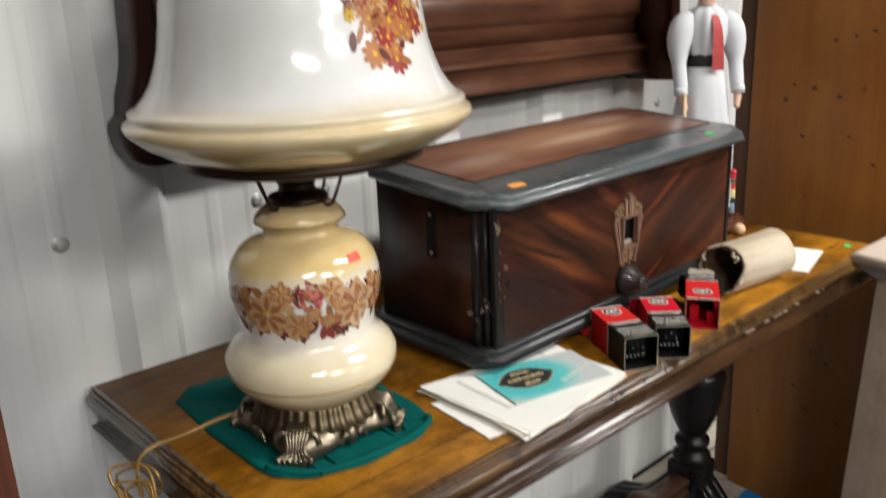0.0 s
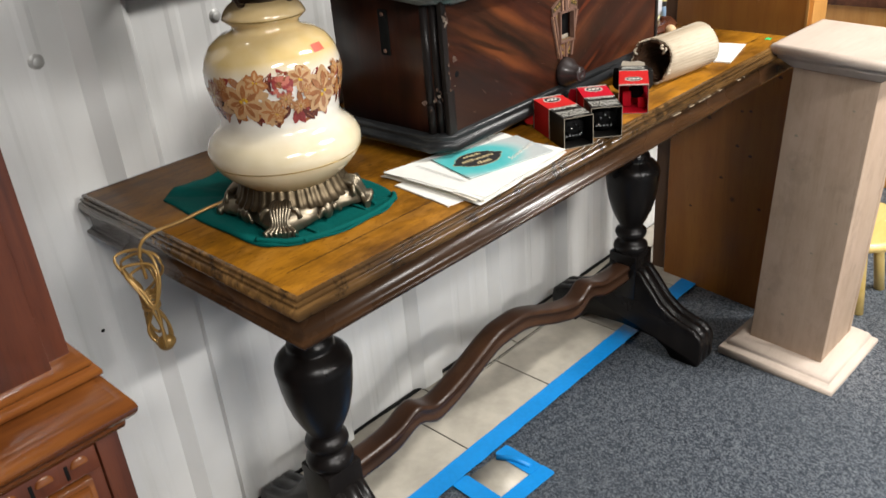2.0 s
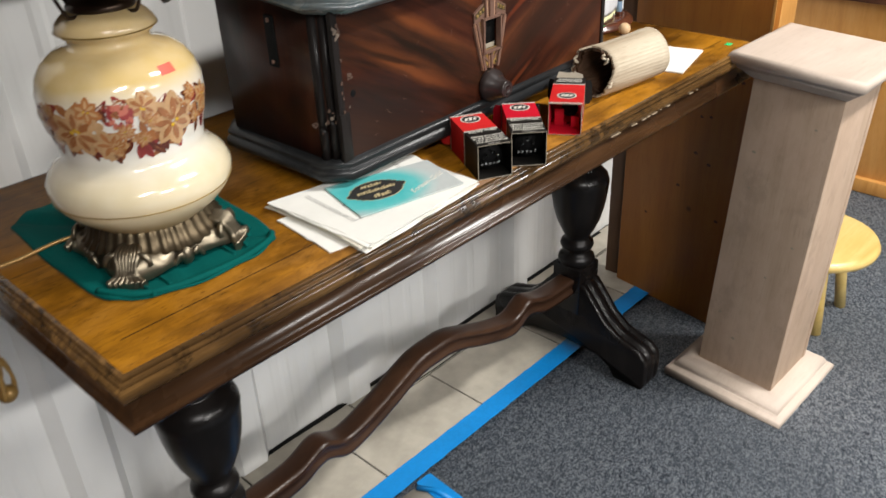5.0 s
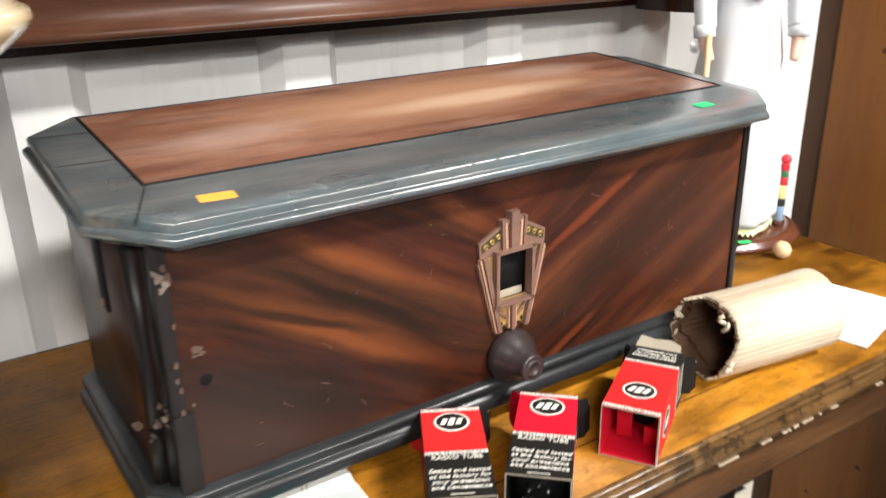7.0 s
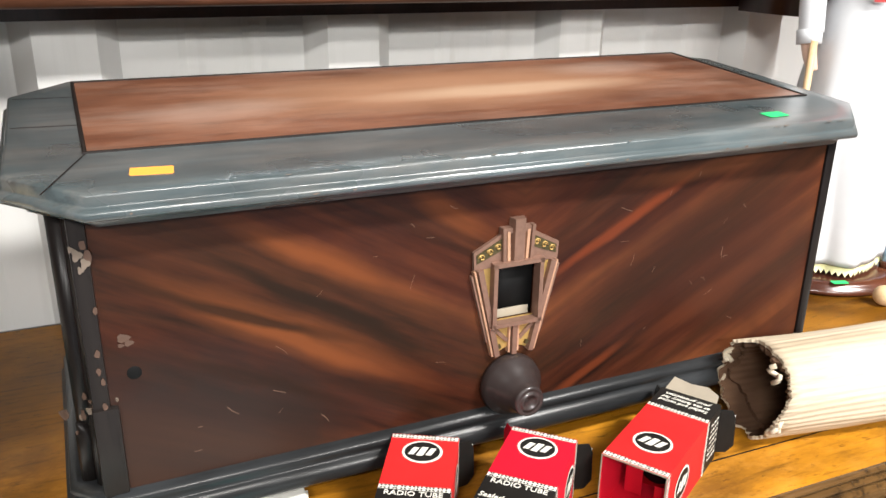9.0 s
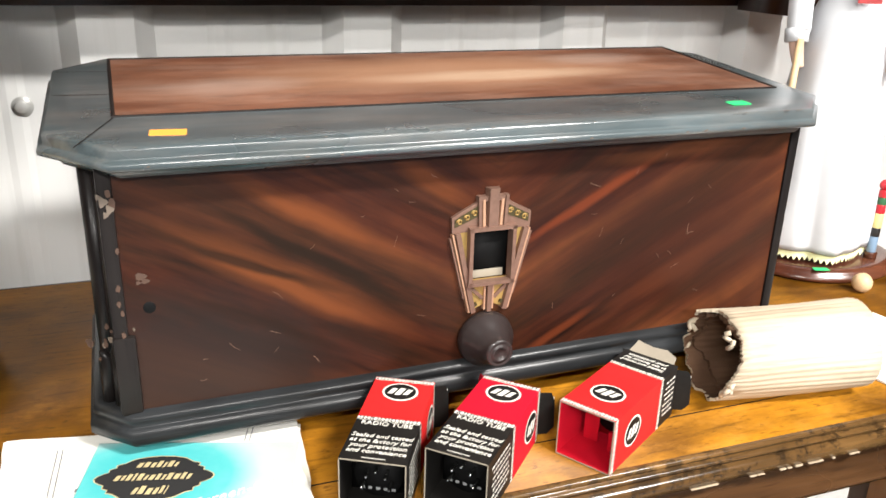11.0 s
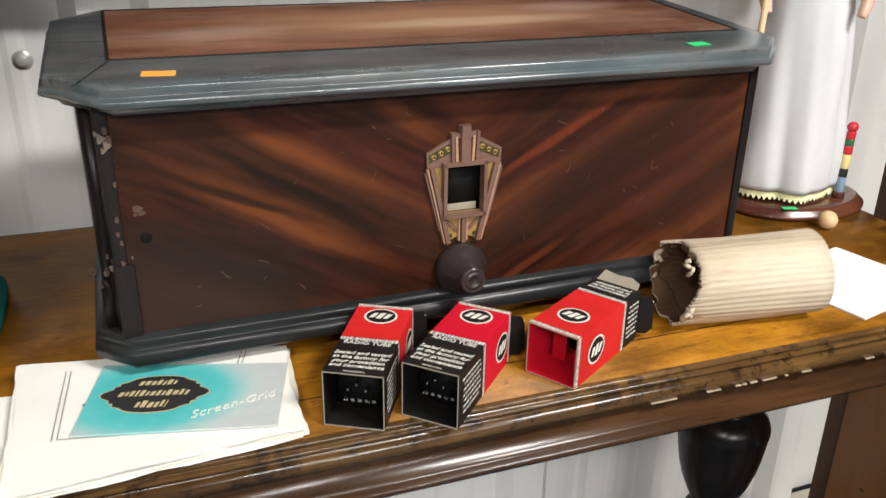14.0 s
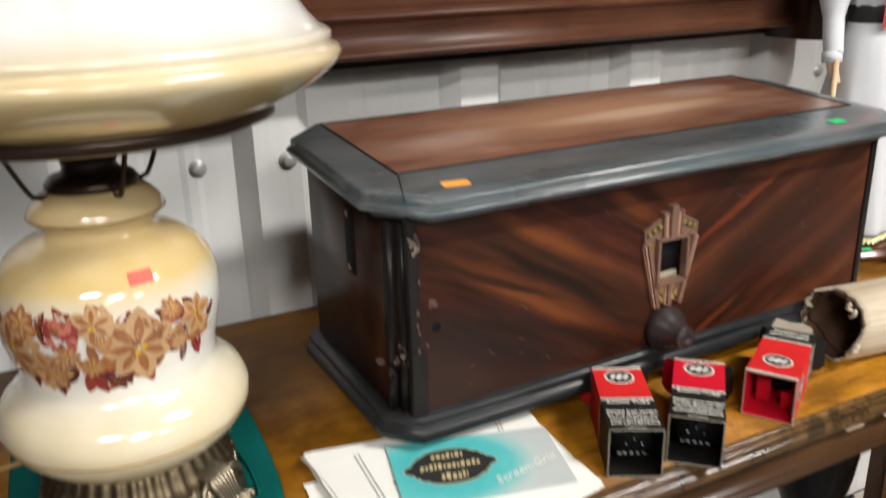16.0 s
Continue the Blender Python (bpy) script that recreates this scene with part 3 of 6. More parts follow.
def corrugated_wall():
    """White steel sheet with trapezoid ribs every 305 mm, standing proud of the flats."""
    bm = bmesh.new()
    xs, x = [], -2.08
    while x < 4.2:
        xs += [(x, 0.0), (x + 0.022, 0.028), (x + 0.083, 0.028), (x + 0.105, 0.0)]
        for k in (0.165, 0.235):
            xs += [(x + k, 0.0), (x + k + 0.008, 0.002), (x + k + 0.020, 0.002), (x + k + 0.028, 0.0)]
        x += 0.305
    cols = [[bm.verts.new((px, WALL_Y - d, z)) for z in (FLOOR_Z, 3.2)] for px, d in xs]
    for a, b in zip(cols, cols[1:]):
        bm.faces.new((a[0], b[0], b[1], a[1]))
    back = [[bm.verts.new((px, WALL_Y + 0.06, z)) for z in (FLOOR_Z, 3.2)] for px in (xs[0][0], xs[-1][0])]
    bm.faces.new((back[1][0], back[0][0], back[0][1], back[1][1]))
    ob = part("wall_north", bm, "wall")
    return tagged(ob, "white painted ribbed steel wall with faint stains", "wall", kind="structure")


corrugated_wall()
carpet = tagged(part("floor", cube(-5.5, 6.0, -9.0, WALL_Y + 0.06, -0.15, FLOOR_Z, 0), "carpet"), "blue-grey speckled loop-pile carpet on the floor", "carpet", kind="structure")
tagged(part("ceiling", cube(-5.6, 6.1, -9.1, WALL_Y + 0.1, 3.2, 3.3, 0), "ceiling"), "plain hall ceiling out of view, darkened to cut bounced light", "ceiling", kind="structure")
tagged(part("wall_west", cube(-5.6, -5.5, -9.1, WALL_Y + 0.06, FLOOR_Z, 3.2, 0), "hall"), "plain grey-beige hall wall out of view, darkened to cut bounced light", "wall", kind="structure")
tagged(part("wall_east", cube(6.0, 6.1, -9.1, WALL_Y + 0.06, FLOOR_Z, 3.2, 0), "hall"), "plain grey-beige hall wall out of view, darkened to cut bounced light", "wall", kind="structure")
tagged(part("wall_south", cube(-5.5, 6.0, -9.1, -9.0, FLOOR_Z, 3.2, 0), "hall"), "plain grey-beige hall wall out of view, darkened to cut bounced light", "wall", kind="structure")

for x, y, w in TUBES:
    t = thing("ceiling_light", pose(x, y, 3.2), "white strip light fixed to the hall ceiling", "ceiling light", "hall ceiling lights")
    part("housing", cube(-0.63, 0.63, -0.16, 0.16, -0.10, 0.0, 0.01), "ceiling", t)

# screws in the wall
screw_bm = lathe(bmesh.new(), [(0, -0.002), (0.0125, -0.002), (0.0125, 0.0), (0.0115, 0.0012), (0.0075, 0.0014), (0.0075, 0.0052), (0.0062, 0.0062), (0, 0.0062)], 18)
screw = None
for x, z in ((0.0, 0.968), (0.312, 0.972), (0.425, 0.974), (1.455, 1.005), (-0.305, 0.968)):
    if screw is None:
        screw = tagged(part("wall_screw", smooth_by_angle(screw_bm), "zinc"), "zinc hex-head screw with washer in the wall", "screw", "wall screws")
        screw.matrix_basis = pose(x, WALL_Y - 0.001, z, 90)
    else:
        copy_thing(screw, pose(x, WALL_Y - (0.029 if 0.38 < x < 0.45 else 0.001), z, 90))

for x, z in ((0.086, 1.000), (0.086, 1.044), (-0.023, 0.506), (0.70, 0.20), (1.03, 0.155)):
    tagged(part("screw_hole", lathe(bmesh.new(), [(0, 0.0006), (0.0032, 0.0006), (0.0036, 0)], 10), "black", None, "", pose(x, WALL_Y - 0.0006, z, 90)), "small dark empty screw hole in the wall", "screw hole", "empty screw holes")

# bare tiles between the tape and the wall
tiles = thing("tile_strip", pose(0, 0.027, FLOOR_Z), "worn beige floor tiles bared beside the carpet", "floor tiles", kind="structure")
part("bed", cube(-1.6, 3.2, 0.255, 0.545, 0.0005, 0.0035, 0), "grout", tiles)
for i in range(-4, 8):
    x0 = 0.886 + i * 0.305 - 0.305
    part("tile", cube(x0 + 0.002, x0 + 0.303, 0.258, 0.455, 0.002, 0.0058, 0.0012), "tile", tiles)
    part("tile", cube(x0 + 0.002 + 0.1, x0 + 0.303 + 0.1, 0.459, 0.54, 0.002, 0.0055, 0.0012), "tile", tiles)


def tape_piece(name, pts, z, seed, label):
    """A strip of tape with a slightly ragged outline."""
    rnd = random.Random(seed)
    bm = bmesh.new()
    out = []
    n = len(pts)
    for i in range(n):
        a, b = Vector(pts[i]), Vector(pts[(i + 1) % n])
        steps = max(2, int((b - a).length / 0.03))
        for k in range(steps):
            p = a.lerp(b, k / steps)
            out.append((p.x + rnd.uniform(-1, 1) * 0.0012, p.y + rnd.uniform(-1, 1) * 0.0012))
    flat(bm, out, z, 0, 0.0008)
    return tagged(part(name, bm, "tape"), label, "tape")


tape_piece("floor_tape", [(-1.2, 0.259), (0.3, 0.262), (1.0, 0.264), (1.9, 0.259), (1.9, 0.309), (1.1, 0.311), (0.3, 0.313), (-1.2, 0.311)], FLOOR_Z + 0.006, 3, "bright blue masking tape along the carpet edge")
# flat ragged black strips, one at the wall foot, one along the tile joint
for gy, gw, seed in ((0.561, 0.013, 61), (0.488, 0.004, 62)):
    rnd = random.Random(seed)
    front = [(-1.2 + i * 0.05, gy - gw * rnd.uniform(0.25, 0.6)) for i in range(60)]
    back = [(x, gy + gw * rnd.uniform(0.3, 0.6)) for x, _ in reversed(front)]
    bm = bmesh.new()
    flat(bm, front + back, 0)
    part("dark_gap_strip", bm, "black", tiles, "ragged dark gap strip along the wall", m=pose(0, -0.027, 0.0066))
patch = thing("taped_patch", pose(0.562, 0.191, FLOOR_Z, 0, 0, -3), "square of blue tape round a bare tile patch", "tape")
part("bare_tile", cube(-0.06, 0.06, -0.045, 0.06, 0.0005, 0.003, 0), "tile", patch)
for x0, x1, y0, y1 in ((-0.092, 0.085, -0.072, -0.034), (-0.092, -0.048, -0.036, 0.068), (0.042, 0.082, -0.036, 0.068)):
    bm = bmesh.new()
    flat(bm, rect(x0, x1, y0, y1, 0.004), 0.0032 if y0 < -0.05 else 0.0042, 0, 0.0008)
    part("tape_strip", bm, "tape", patch)
part("tape_lump", smooth_by_angle(tube(bmesh.new(), [(0.035, 0.055, 0.006), (0.055, 0.02, 0.008), (0.062, -0.02, 0.006)], 0.006, 8)), "tape", patch)


# ---- the table ----
TX0, TX1, TY0, TY1 = 0.0, 1.385, 0.0, 0.545
table = thing("trestle_table", pose(0, 0, 0), "long dark oak trestle table with a worn golden varnished top", "table")
outline = rect(TX0, TX1, TY0, TY1)
bm = bmesh.new()
moulded(bm, outline, [(-0.003, 0.738), (-0.003, TABLE_Z)], 0)
part("tabletop", smooth_by_angle(bm, 20), "top", table, "golden varnished boards with dark stains and a long seam")
bm = bmesh.new()
prof = [(-0.003, TABLE_Z + 0.0002), (0.0008, TABLE_Z + 0.0002), (0.0024, TABLE_Z - 0.0012), (0.0024, TABLE_Z - 0.0045), (0.0012, TABLE_Z - 0.0058), (0.0045, TABLE_Z - 0.0062), (0.0058, TABLE_Z - 0.0085), (0.0048, TABLE_Z - 0.0110), (0.0036, TABLE_Z - 0.0118),
        (0.0068, TABLE_Z - 0.0126), (0.0092, TABLE_Z - 0.0165), (0.0098, TABLE_Z - 0.0215), (0.0088, TABLE_Z - 0.0260), (0.0060, TABLE_Z - 0.0290), (-0.003, TABLE_Z - 0.0290)]
moulded(bm, outline, list(reversed(prof)), 0, cap=False)
part("edge_moulding", smooth_by_angle(bm, 40), "edge", table, "stepped edge moulding with rubbed varnish")
# the seam in the boards
part("seam", cube(0.03, TX1 - 0.03, 0.058, 0.0592, TABLE_Z - 0.002, TABLE_Z + 0.0003, 0), "black", table)
bm = bmesh.new()
moulded(bm, rect(TX0 + 0.0, TX1 - 0.0, TY0 + 0.0, TY1 - 0.0), [(-0.02, 0.690), (0.003, 0.690), (0.007, 0.692), (0.0085, 0.6955), (0.007, 0.699), (0.003, 0.701), (0.003, 0.703), (0.0, 0.705), (0.0, 0.732)], 0, cap=False)
part("apron", smooth_by_angle(bm, 40), "apron", table, "dark oak apron with a beaded lower edge")
for f in range(16):
    rnd = random.Random(40 + f)
    x = 0.84 + 0.30 * rnd.random()
    part("chip", cube(x, x + rnd.uniform(0.002, 0.013), -0.0101, -0.0075, 0.7325, 0.7325 + rnd.uniform(0.0006, 0.0018), 0.0003), "bare_lite", table)


LEG_PROFILE = [(0, 0.690), (0.058, 0.690), (0.060, 0.676), (0.050, 0.668), (0.038, 0.660), (0.0335, 0.630), (0.0315, 0.560), (0.0325, 0.492), (0.0390, 0.486), (0.0410, 0.480), (0.0390, 0.475), (0.0430, 0.471), (0.0540, 0.464), (0.0625, 0.455), (0.0665, 0.444), (0.0670, 0.436), (0.0655, 0.427), (0.0650, 0.420), (0.0630, 0.400), (0.0585, 0.372), (0.0505, 0.342),
               (0.040, 0.317), (0.032, 0.301), (0.028, 0.293), (0.032, 0.288), (0.038, 0.282), (0.040, 0.274), (0.037, 0.266), (0.030, 0.261), (0.029, 0.256), (0.035, 0.250), (0.042, 0.243), (0.044, 0.235), (0.042, 0.227), (0.037, 0.223), (0, 0.223)]


def trestle(x, y):
    """One turned post on a square block with a foot that runs out to both sides."""
    part("turned_post", lathe(bmesh.new(), LEG_PROFILE, 40, 0, x, y), "turned", table, "black turned vase-shaped post")
    bm = box(bmesh.new(), x - 0.039, x + 0.039, y - 0.039, y + 0.039, 0.10, 0.224, 0.004)
    part("block", smooth_by_angle(bm), "turned", table)
    # foot: side outline swept across its width
    half = [(0.046, 0.182), (0.075, 0.148), (0.105, 0.110), (0.140, 0.083), (0.175, 0.070), (0.205, 0.062), (0.222, 0.048), (0.228, 0.028), (0.226, FLOOR_Z + 0.01), (0.222, FLOOR_Z), (0.150, FLOOR_Z), (0.135, -0.012), (0.100, 0.008), (0.0, 0.016)]
    side = half + [(-a, b) for a, b in reversed(half[:-1])]
    top = [(0.0, 0.182)]
    poly = side + top
    bm = bmesh.new()
    rows = []
    for xx, inset in ((x - 0.036, 0.006), (x - 0.032, 0.0), (x - 0.020, 0.0), (x - 0.017, 0.004), (x - 0.013, 0.004), (x - 0.010, 0.0), (x + 0.010, 0.0), (x + 0.013, 0.004), (x + 0.017, 0.004), (x + 0.020, 0.0), (x + 0.032, 0.0), (x + 0.036, 0.006)):
        rows.append([bm.verts.new((xx, y + a * (1 - inset * 2), b - inset if b > 0.03 else b)) for a, b in poly])
    n = len(poly)
    for a, b in zip(rows, rows[1:]):
        for i in range(n):
            bm.faces.new((a[i], a[(i + 1) % n], b[(i + 1) % n], b[i]))
    bm.faces.new(rows[0])
    bm.faces.new(list(reversed(rows[-1])))
    part("foot", smooth_by_angle(bm, 30), "turned", table, "black scrolled trestle foot")


LEGS = (0.195, 1.208)
LEG_Y = 0.285
for lx in LEGS:
    trestle(lx, LEG_Y)
# wavy stretcher between the posts
bm = bmesh.new()
mid = (LEGS[0] + LEGS[1]) / 2
wave_pts = [Vector((p[0], p[1], 0)) for p in spline([(LEGS[0] + 0.03, 0.195, 0), (LEGS[0] + 0.14, 0.200, 0), (mid - 0.30, 0.222, 0), (mid - 0.245, 0.200, 0), (mid - 0.16, 0.222, 0), (mid - 0.06, 0.262, 0), (mid, 0.268, 0), (mid + 0.06, 0.262, 0), (mid + 0.16, 0.222, 0), (mid + 0.245, 0.200, 0), (mid + 0.30, 0.222, 0), (LEGS[1] - 0.14, 0.200, 0), (LEGS[1] - 0.03, 0.195, 0)], 6)]
rows = []
for p in wave_pts:
    h, w = 0.040, 0.019
    sec = [(-w + 0.004, 0), (-w - 0.003, -0.002), (-w - 0.005, -0.007), (-w - 0.003, -0.012), (-w, -0.014), (-w, -h + 0.010), (-w - 0.004, -h + 0.007), (-w - 0.003, -h), (w + 0.003, -h), (w + 0.004, -h + 0.007), (w, -h + 0.010), (w, -0.014), (w + 0.003, -0.012), (w + 0.005, -0.007), (w + 0.003, -0.002), (w - 0.004, 0)]
    rows.append([bm.verts.new((p.x, LEG_Y + a, p.y + b)) for a, b in sec])
for a, b in zip(rows, rows[1:]):
    for i in range(16):
        bm.faces.new((a[i], a[(i + 1) % 16], b[(i + 1) % 16], b[i]))
bm.faces.new(rows[0])
bm.faces.new(list(reversed(rows[-1])))
part("stretcher", smooth_by_angle(bm, 45), "stretch", table, "serpentine dark oak stretcher with beaded edge")


# ---- the radio ----
RX, RY = 0.7215, 0.133
radio = thing("table_radio", pose(RX, RY, TABLE_Z, 0, 0, 1.2), "antique walnut table radio with black lacquered rim and bronze dial plate", "radio")
HW, DEP = 0.331, 0.252     # half width of the body, depth
ZB, ZT = 0.023, 0.271      # underside of the base, top of the lid
RISE = 0.078               # the lid climbs a little towards the back
# local: front of the veneer at y = 0, back at y = DEP


def risen(bm):
    """Lift the upper verts of a cabinet part so that its top follows the slope of the lid."""
    for v in bm.verts:
        v.co.z += RISE * (v.co.y + 0.015) * max(0.0, min(1.0, (v.co.z - ZB) / (ZT - ZB - 0.02)))
    return bm


for fx in (-0.27, 0.27):
    for fy in (0.05, DEP - 0.05):
        part("foot", lathe(bmesh.new(), [(0, 0), (0.018, 0), (0.02, 0.004), (0.02, ZB + 0.001), (0, ZB + 0.001)], 20, 0, fx, fy), "black", radio)
bm = bmesh.new()
moulded(bm, rect(-HW, HW, 0.0, DEP, 0.024), [(0.008, ZB), (0.012, ZB + 0.004), (0.012, ZB + 0.012), (0.008, ZB + 0.016), (0.006, ZB + 0.018), (0.009, ZB + 0.022), (0.008, ZB + 0.026), (0.003, ZB + 0.029), (-0.004, ZB + 0.029)])
part("plinth", smooth_by_angle(bm, 40), "lacquer", radio, "black stepped plinth moulding")
bm = bmesh.new()
moulded(bm, rect(-HW + 0.004, HW - 0.004, 0.004, DEP - 0.002, 0.024), [(0, ZB + 0.02), (0, ZT - 0.014)])
part("cabinet_body", smooth_by_angle(risen(bm), 20), "side", radio, "dark walnut cabinet sides")
# front veneer with the dial opening
E0, E1, F0, F1 = -0.026, 0.012, 0.128, 0.176
bm = bmesh.new()
y0, y1 = -0.0005, 0.0035
for a, b, c, d in ((-0.3065, E0, ZB + 0.027, ZT - 0.022), (E1, 0.3075, ZB + 0.027, ZT - 0.022), (E0, E1, ZB + 0.027, F0), (E0, E1, F1, ZT - 0.022)):
    box(bm, a, b, y0, y1, c, d)
bmesh.ops.remove_doubles(bm, verts=bm.verts, dist=1e-5)
part("front_veneer", bm, "veneer", radio, "book-matched walnut veneer with diagonal figure and scratches")
# thin black sheet stands for the unlit inside behind the window
part("dial_shade_sheet", cube(E0 - 0.004, E1 + 0.004, 0.0036, 0.0044, F0 - 0.003, F1 + 0.003, 0), "black", radio, "dark dial window")
part("dial_scale", cube(E0 + 0.003, E1 - 0.004, 0.0012, 0.0032, F0 + 0.001, F0 + 0.008, 0.0005), "card", radio)


def fluted(side):
    """Three stepped flutes that climb the cut corner, tall at the middle."""
    for k, (off, top, bot) in enumerate(((0.0, ZT - 0.02, ZB + 0.028), (0.0092, ZT - 0.02, ZB + 0.028), (0.0184, ZT - 0.02, ZB + 0.028))):
        bm = bmesh.new()
        bmw = 0.0092
        # along the chamfer from the side to the front
        s = 0.0075 + off * 0.86
        prof = [(0, 0), (0.0012, 0.0035), (0.0046, 0.005), (0.008, 0.0035), (0.0092, 0)]
        p0 = Vector((-HW + 0.003, 0.031)) if side < 0 else Vector((HW - 0.003, 0.031))
        d = Vector((0.0275, -0.0275)) / 3 if side < 0 else Vector((-0.0275, -0.0275)) / 3
        nrm = Vector((-0.707, -0.707)) if side < 0 else Vector((0.707, -0.707))
        a0 = p0 + d * k
        cols = []
        for t, h in prof:
            q = a0 + d * (t / 0.0092) + nrm * h
            cols.append([bm.verts.new((q.x, q.y, z)) for z in (bot, top)])
        for c1, c2 in zip(cols, cols[1:]):
            bm.faces.new((c1[0], c2[0], c2[1], c1[1]))
        bm.faces.new([c[1] for c in cols])
        bm.faces.new([c[0] for c in cols])
        part("flute", smooth_by_angle(bm, 45), "lacquer_z", radio, "black reeded corner moulding")


fluted(-1)
fluted(1)
part("corner_stile", cube(-0.3175, -0.3065, -0.003, 0.006, ZB + 0.026, ZT - 0.02, 0.002), "lacquer_z", radio)
part("corner_stile", cube(0.3075, 0.3175, -0.003, 0.006, ZB + 0.026, ZT - 0.02, 0.002), "lacquer_z", radio)
# chips of bare wood along the worn corner
rnd = random.Random(8)
for z, s, x in ((0.232, 0.0028, -0.296), (0.224, 0.0035, -0.294), (0.158, 0.0022, -0.2965), (0.146, 0.002, -0.297), (0.120, 0.0022, -0.2965), (0.108, 0.0026, -0.298), (0.099, 0.003, -0.298), (0.138, 0.0018, -0.2955), (0.188, 0.0018, -0.294)):
    bm = bmesh.new()
    outl = [(s * (0.5 + 0.5 * rnd.random()) * math.cos(a), 1.7 * s * (0.5 + 0.5 * rnd.random()) * math.sin(a)) for a in (i * math.pi / 5 for i in range(10))]
    flat(bm, outl, 0, 0, 0.0006)
    part("bare_chip", bm, "bare", radio, "bare wood where lacquer has chipped", m=pose(x - 0.0135, -0.0036, z, 90))
for x, z, s in ((-0.2935, 0.165, 0.0042), (-0.2905, 0.161, 0.003), (-0.2955, 0.160, 0.002)):
    bm = bmesh.new()
    flat(bm, ellipse(0, 0, s, s * 0.7, 10, 0.2, 3), 0, 0, 0.0004)
    part("veneer_chip", bm, "bare", radio, m=pose(x, -0.0006, z, 90))
bm = lathe(bmesh.new(), [(0.0, 0.0004), (0.0042, 0.0003), (0.0048, 0)], 14)
part("screw_hole", bm, "black", radio, m=pose(-0.2895, -0.0006, 0.1390, 90))
# fine scratches in the polish
rnd = random.Random(31)
bm = bmesh.new()
for i in range(34):
    x, z = rnd.uniform(-0.26, 0.28), rnd.uniform(0.07, 0.235)
    if abs(x) < 0.045:
        continue
    a, ln, wd = radians(rnd.choice((-55, -35, -20, 10, 35, 60, 80)) + rnd.uniform(-15, 15)), rnd.uniform(0.003, 0.012), rnd.uniform(0.00014, 0.0003)
    c, s = math.cos(a), math.sin(a)
    bend = rnd.uniform(-0.0008, 0.0008)
    mid_pt = (x + c * ln / 2 - s * bend, z + s * ln / 2 + c * bend)
    for p, q in (((x, z), mid_pt), (mid_pt, (x + c * ln, z + s * ln))):
        flat(bm, [(p[0] + s * wd, p[1] - c * wd), (q[0] + s * wd * 0.6, q[1] - c * wd * 0.6), (q[0] - s * wd * 0.6, q[1] + c * wd * 0.6), (p[0] - s * wd, p[1] + c * wd)], 0)
tagged(part("fine_scratches", bm, "scratch", radio, "fine pale scratches in the polish", m=pose(0, -0.0008, 0, 90)), kind="stuff")
# lid: black rim round a walnut panel, cut corners, a shallow step and a bead along the edge
LID = rect(-HW, HW, -0.010, DEP - 0.016, 0.034)
LIDM = pose(0, -0.015, ZT, math.degrees(math.atan(RISE)), 0, 0) @ pose(0, 0.015, 0)
bm = bmesh.new()
moulded(bm, LID, [(0.002, -0.027), (0.006, -0.0255), (0.0085, -0.022), (0.010, -0.0185), (0.011, -0.0175), (0.0190, -0.0170), (0.0216, -0.0155), (0.0222, -0.0130), (0.0214, -0.0105), (0.0196, -0.0095), (0.0180, -0.0092), (0.0176, -0.0080), (0.0176, -0.0022), (0.0165, -0.0006), (0.0148, 0.0), (0.0, 0.0)])
part("lid", smooth_by_angle(bm, 28), "lacquer_lid", radio, "black lacquered lid rim with cut corners, rubbed, grey sheen in its colour", m=LIDM)
PANEL = rect(-0.299, HW - 0.008, 0.050, DEP - 0.008)
bm = bmesh.new()
moulded(bm, PANEL, [(0.0, -0.001), (0.0, 0.0004)])
part("lid_panel", bm, "lidpanel", radio, "scuffed walnut lid panel with pale sheen painted in", m=LIDM)
bm = bmesh.new()
moulded(bm, PANEL, [(0.0, -0.001), (0.0032, -0.001), (0.0026, 0.0012), (0.0008, 0.0012), (0.0, 0.0002)], cap=False)
part("lid_bead", bm, "lid_groove", radio, m=LIDM)
# joints of the rim boards
for a, b in (((-0.299, 0.050), (-0.327, -0.022)), ((-0.299, 0.115), (-0.345, 0.118)), ((-0.299, 0.196), (-0.345, 0.199))):
    a, b = Vector(a), Vector(b)
    d = (b - a).normalized()
    q = Vector((-d.y, d.x)) * 0.0006
    bm = bmesh.new()
    flat(bm, [tuple(p) for p in (a - q, b - q, b + q, a + q)], 0)
    part("board_joint", bm, "lid_groove", radio, m=LIDM @ pose(0, 0, 0.0003))
# nicks along the lid edge
rnd = random.Random(51)
for i in range(26):
    x = rnd.uniform(-0.30, 0.33)
    w = rnd.uniform(0.0012, 0.0055)
    bm = bmesh.new()
    flat(bm, [(x, 0), (x + w * 0.4, -0.0007), (x + w, 0), (x + w * 0.6, rnd.uniform(0.0006, 0.0016))], 0)
    part("edge_nick", bm, "rubbed", radio, m=LIDM @ (pose(0, -0.0285, 0.0002) if i % 3 else pose(0, -0.0324, -0.0130, 90)))
# handle recess in the left end
part("side_grip", cube(-HW + 0.0010, -HW + 0.006, 0.098, 0.118, 0.165, 0.235, 0.003), "black", radio, "black slotted side plate")
for gz in (0.172, 0.228):
    part("grip_screw", lathe(bmesh.new(), [(0, 0.0012), (0.003, 0.0008), (0.0034, 0)], 12), "bronze", radio, m=pose(-HW + 0.001, 0.108, gz, 0, -90, 0))
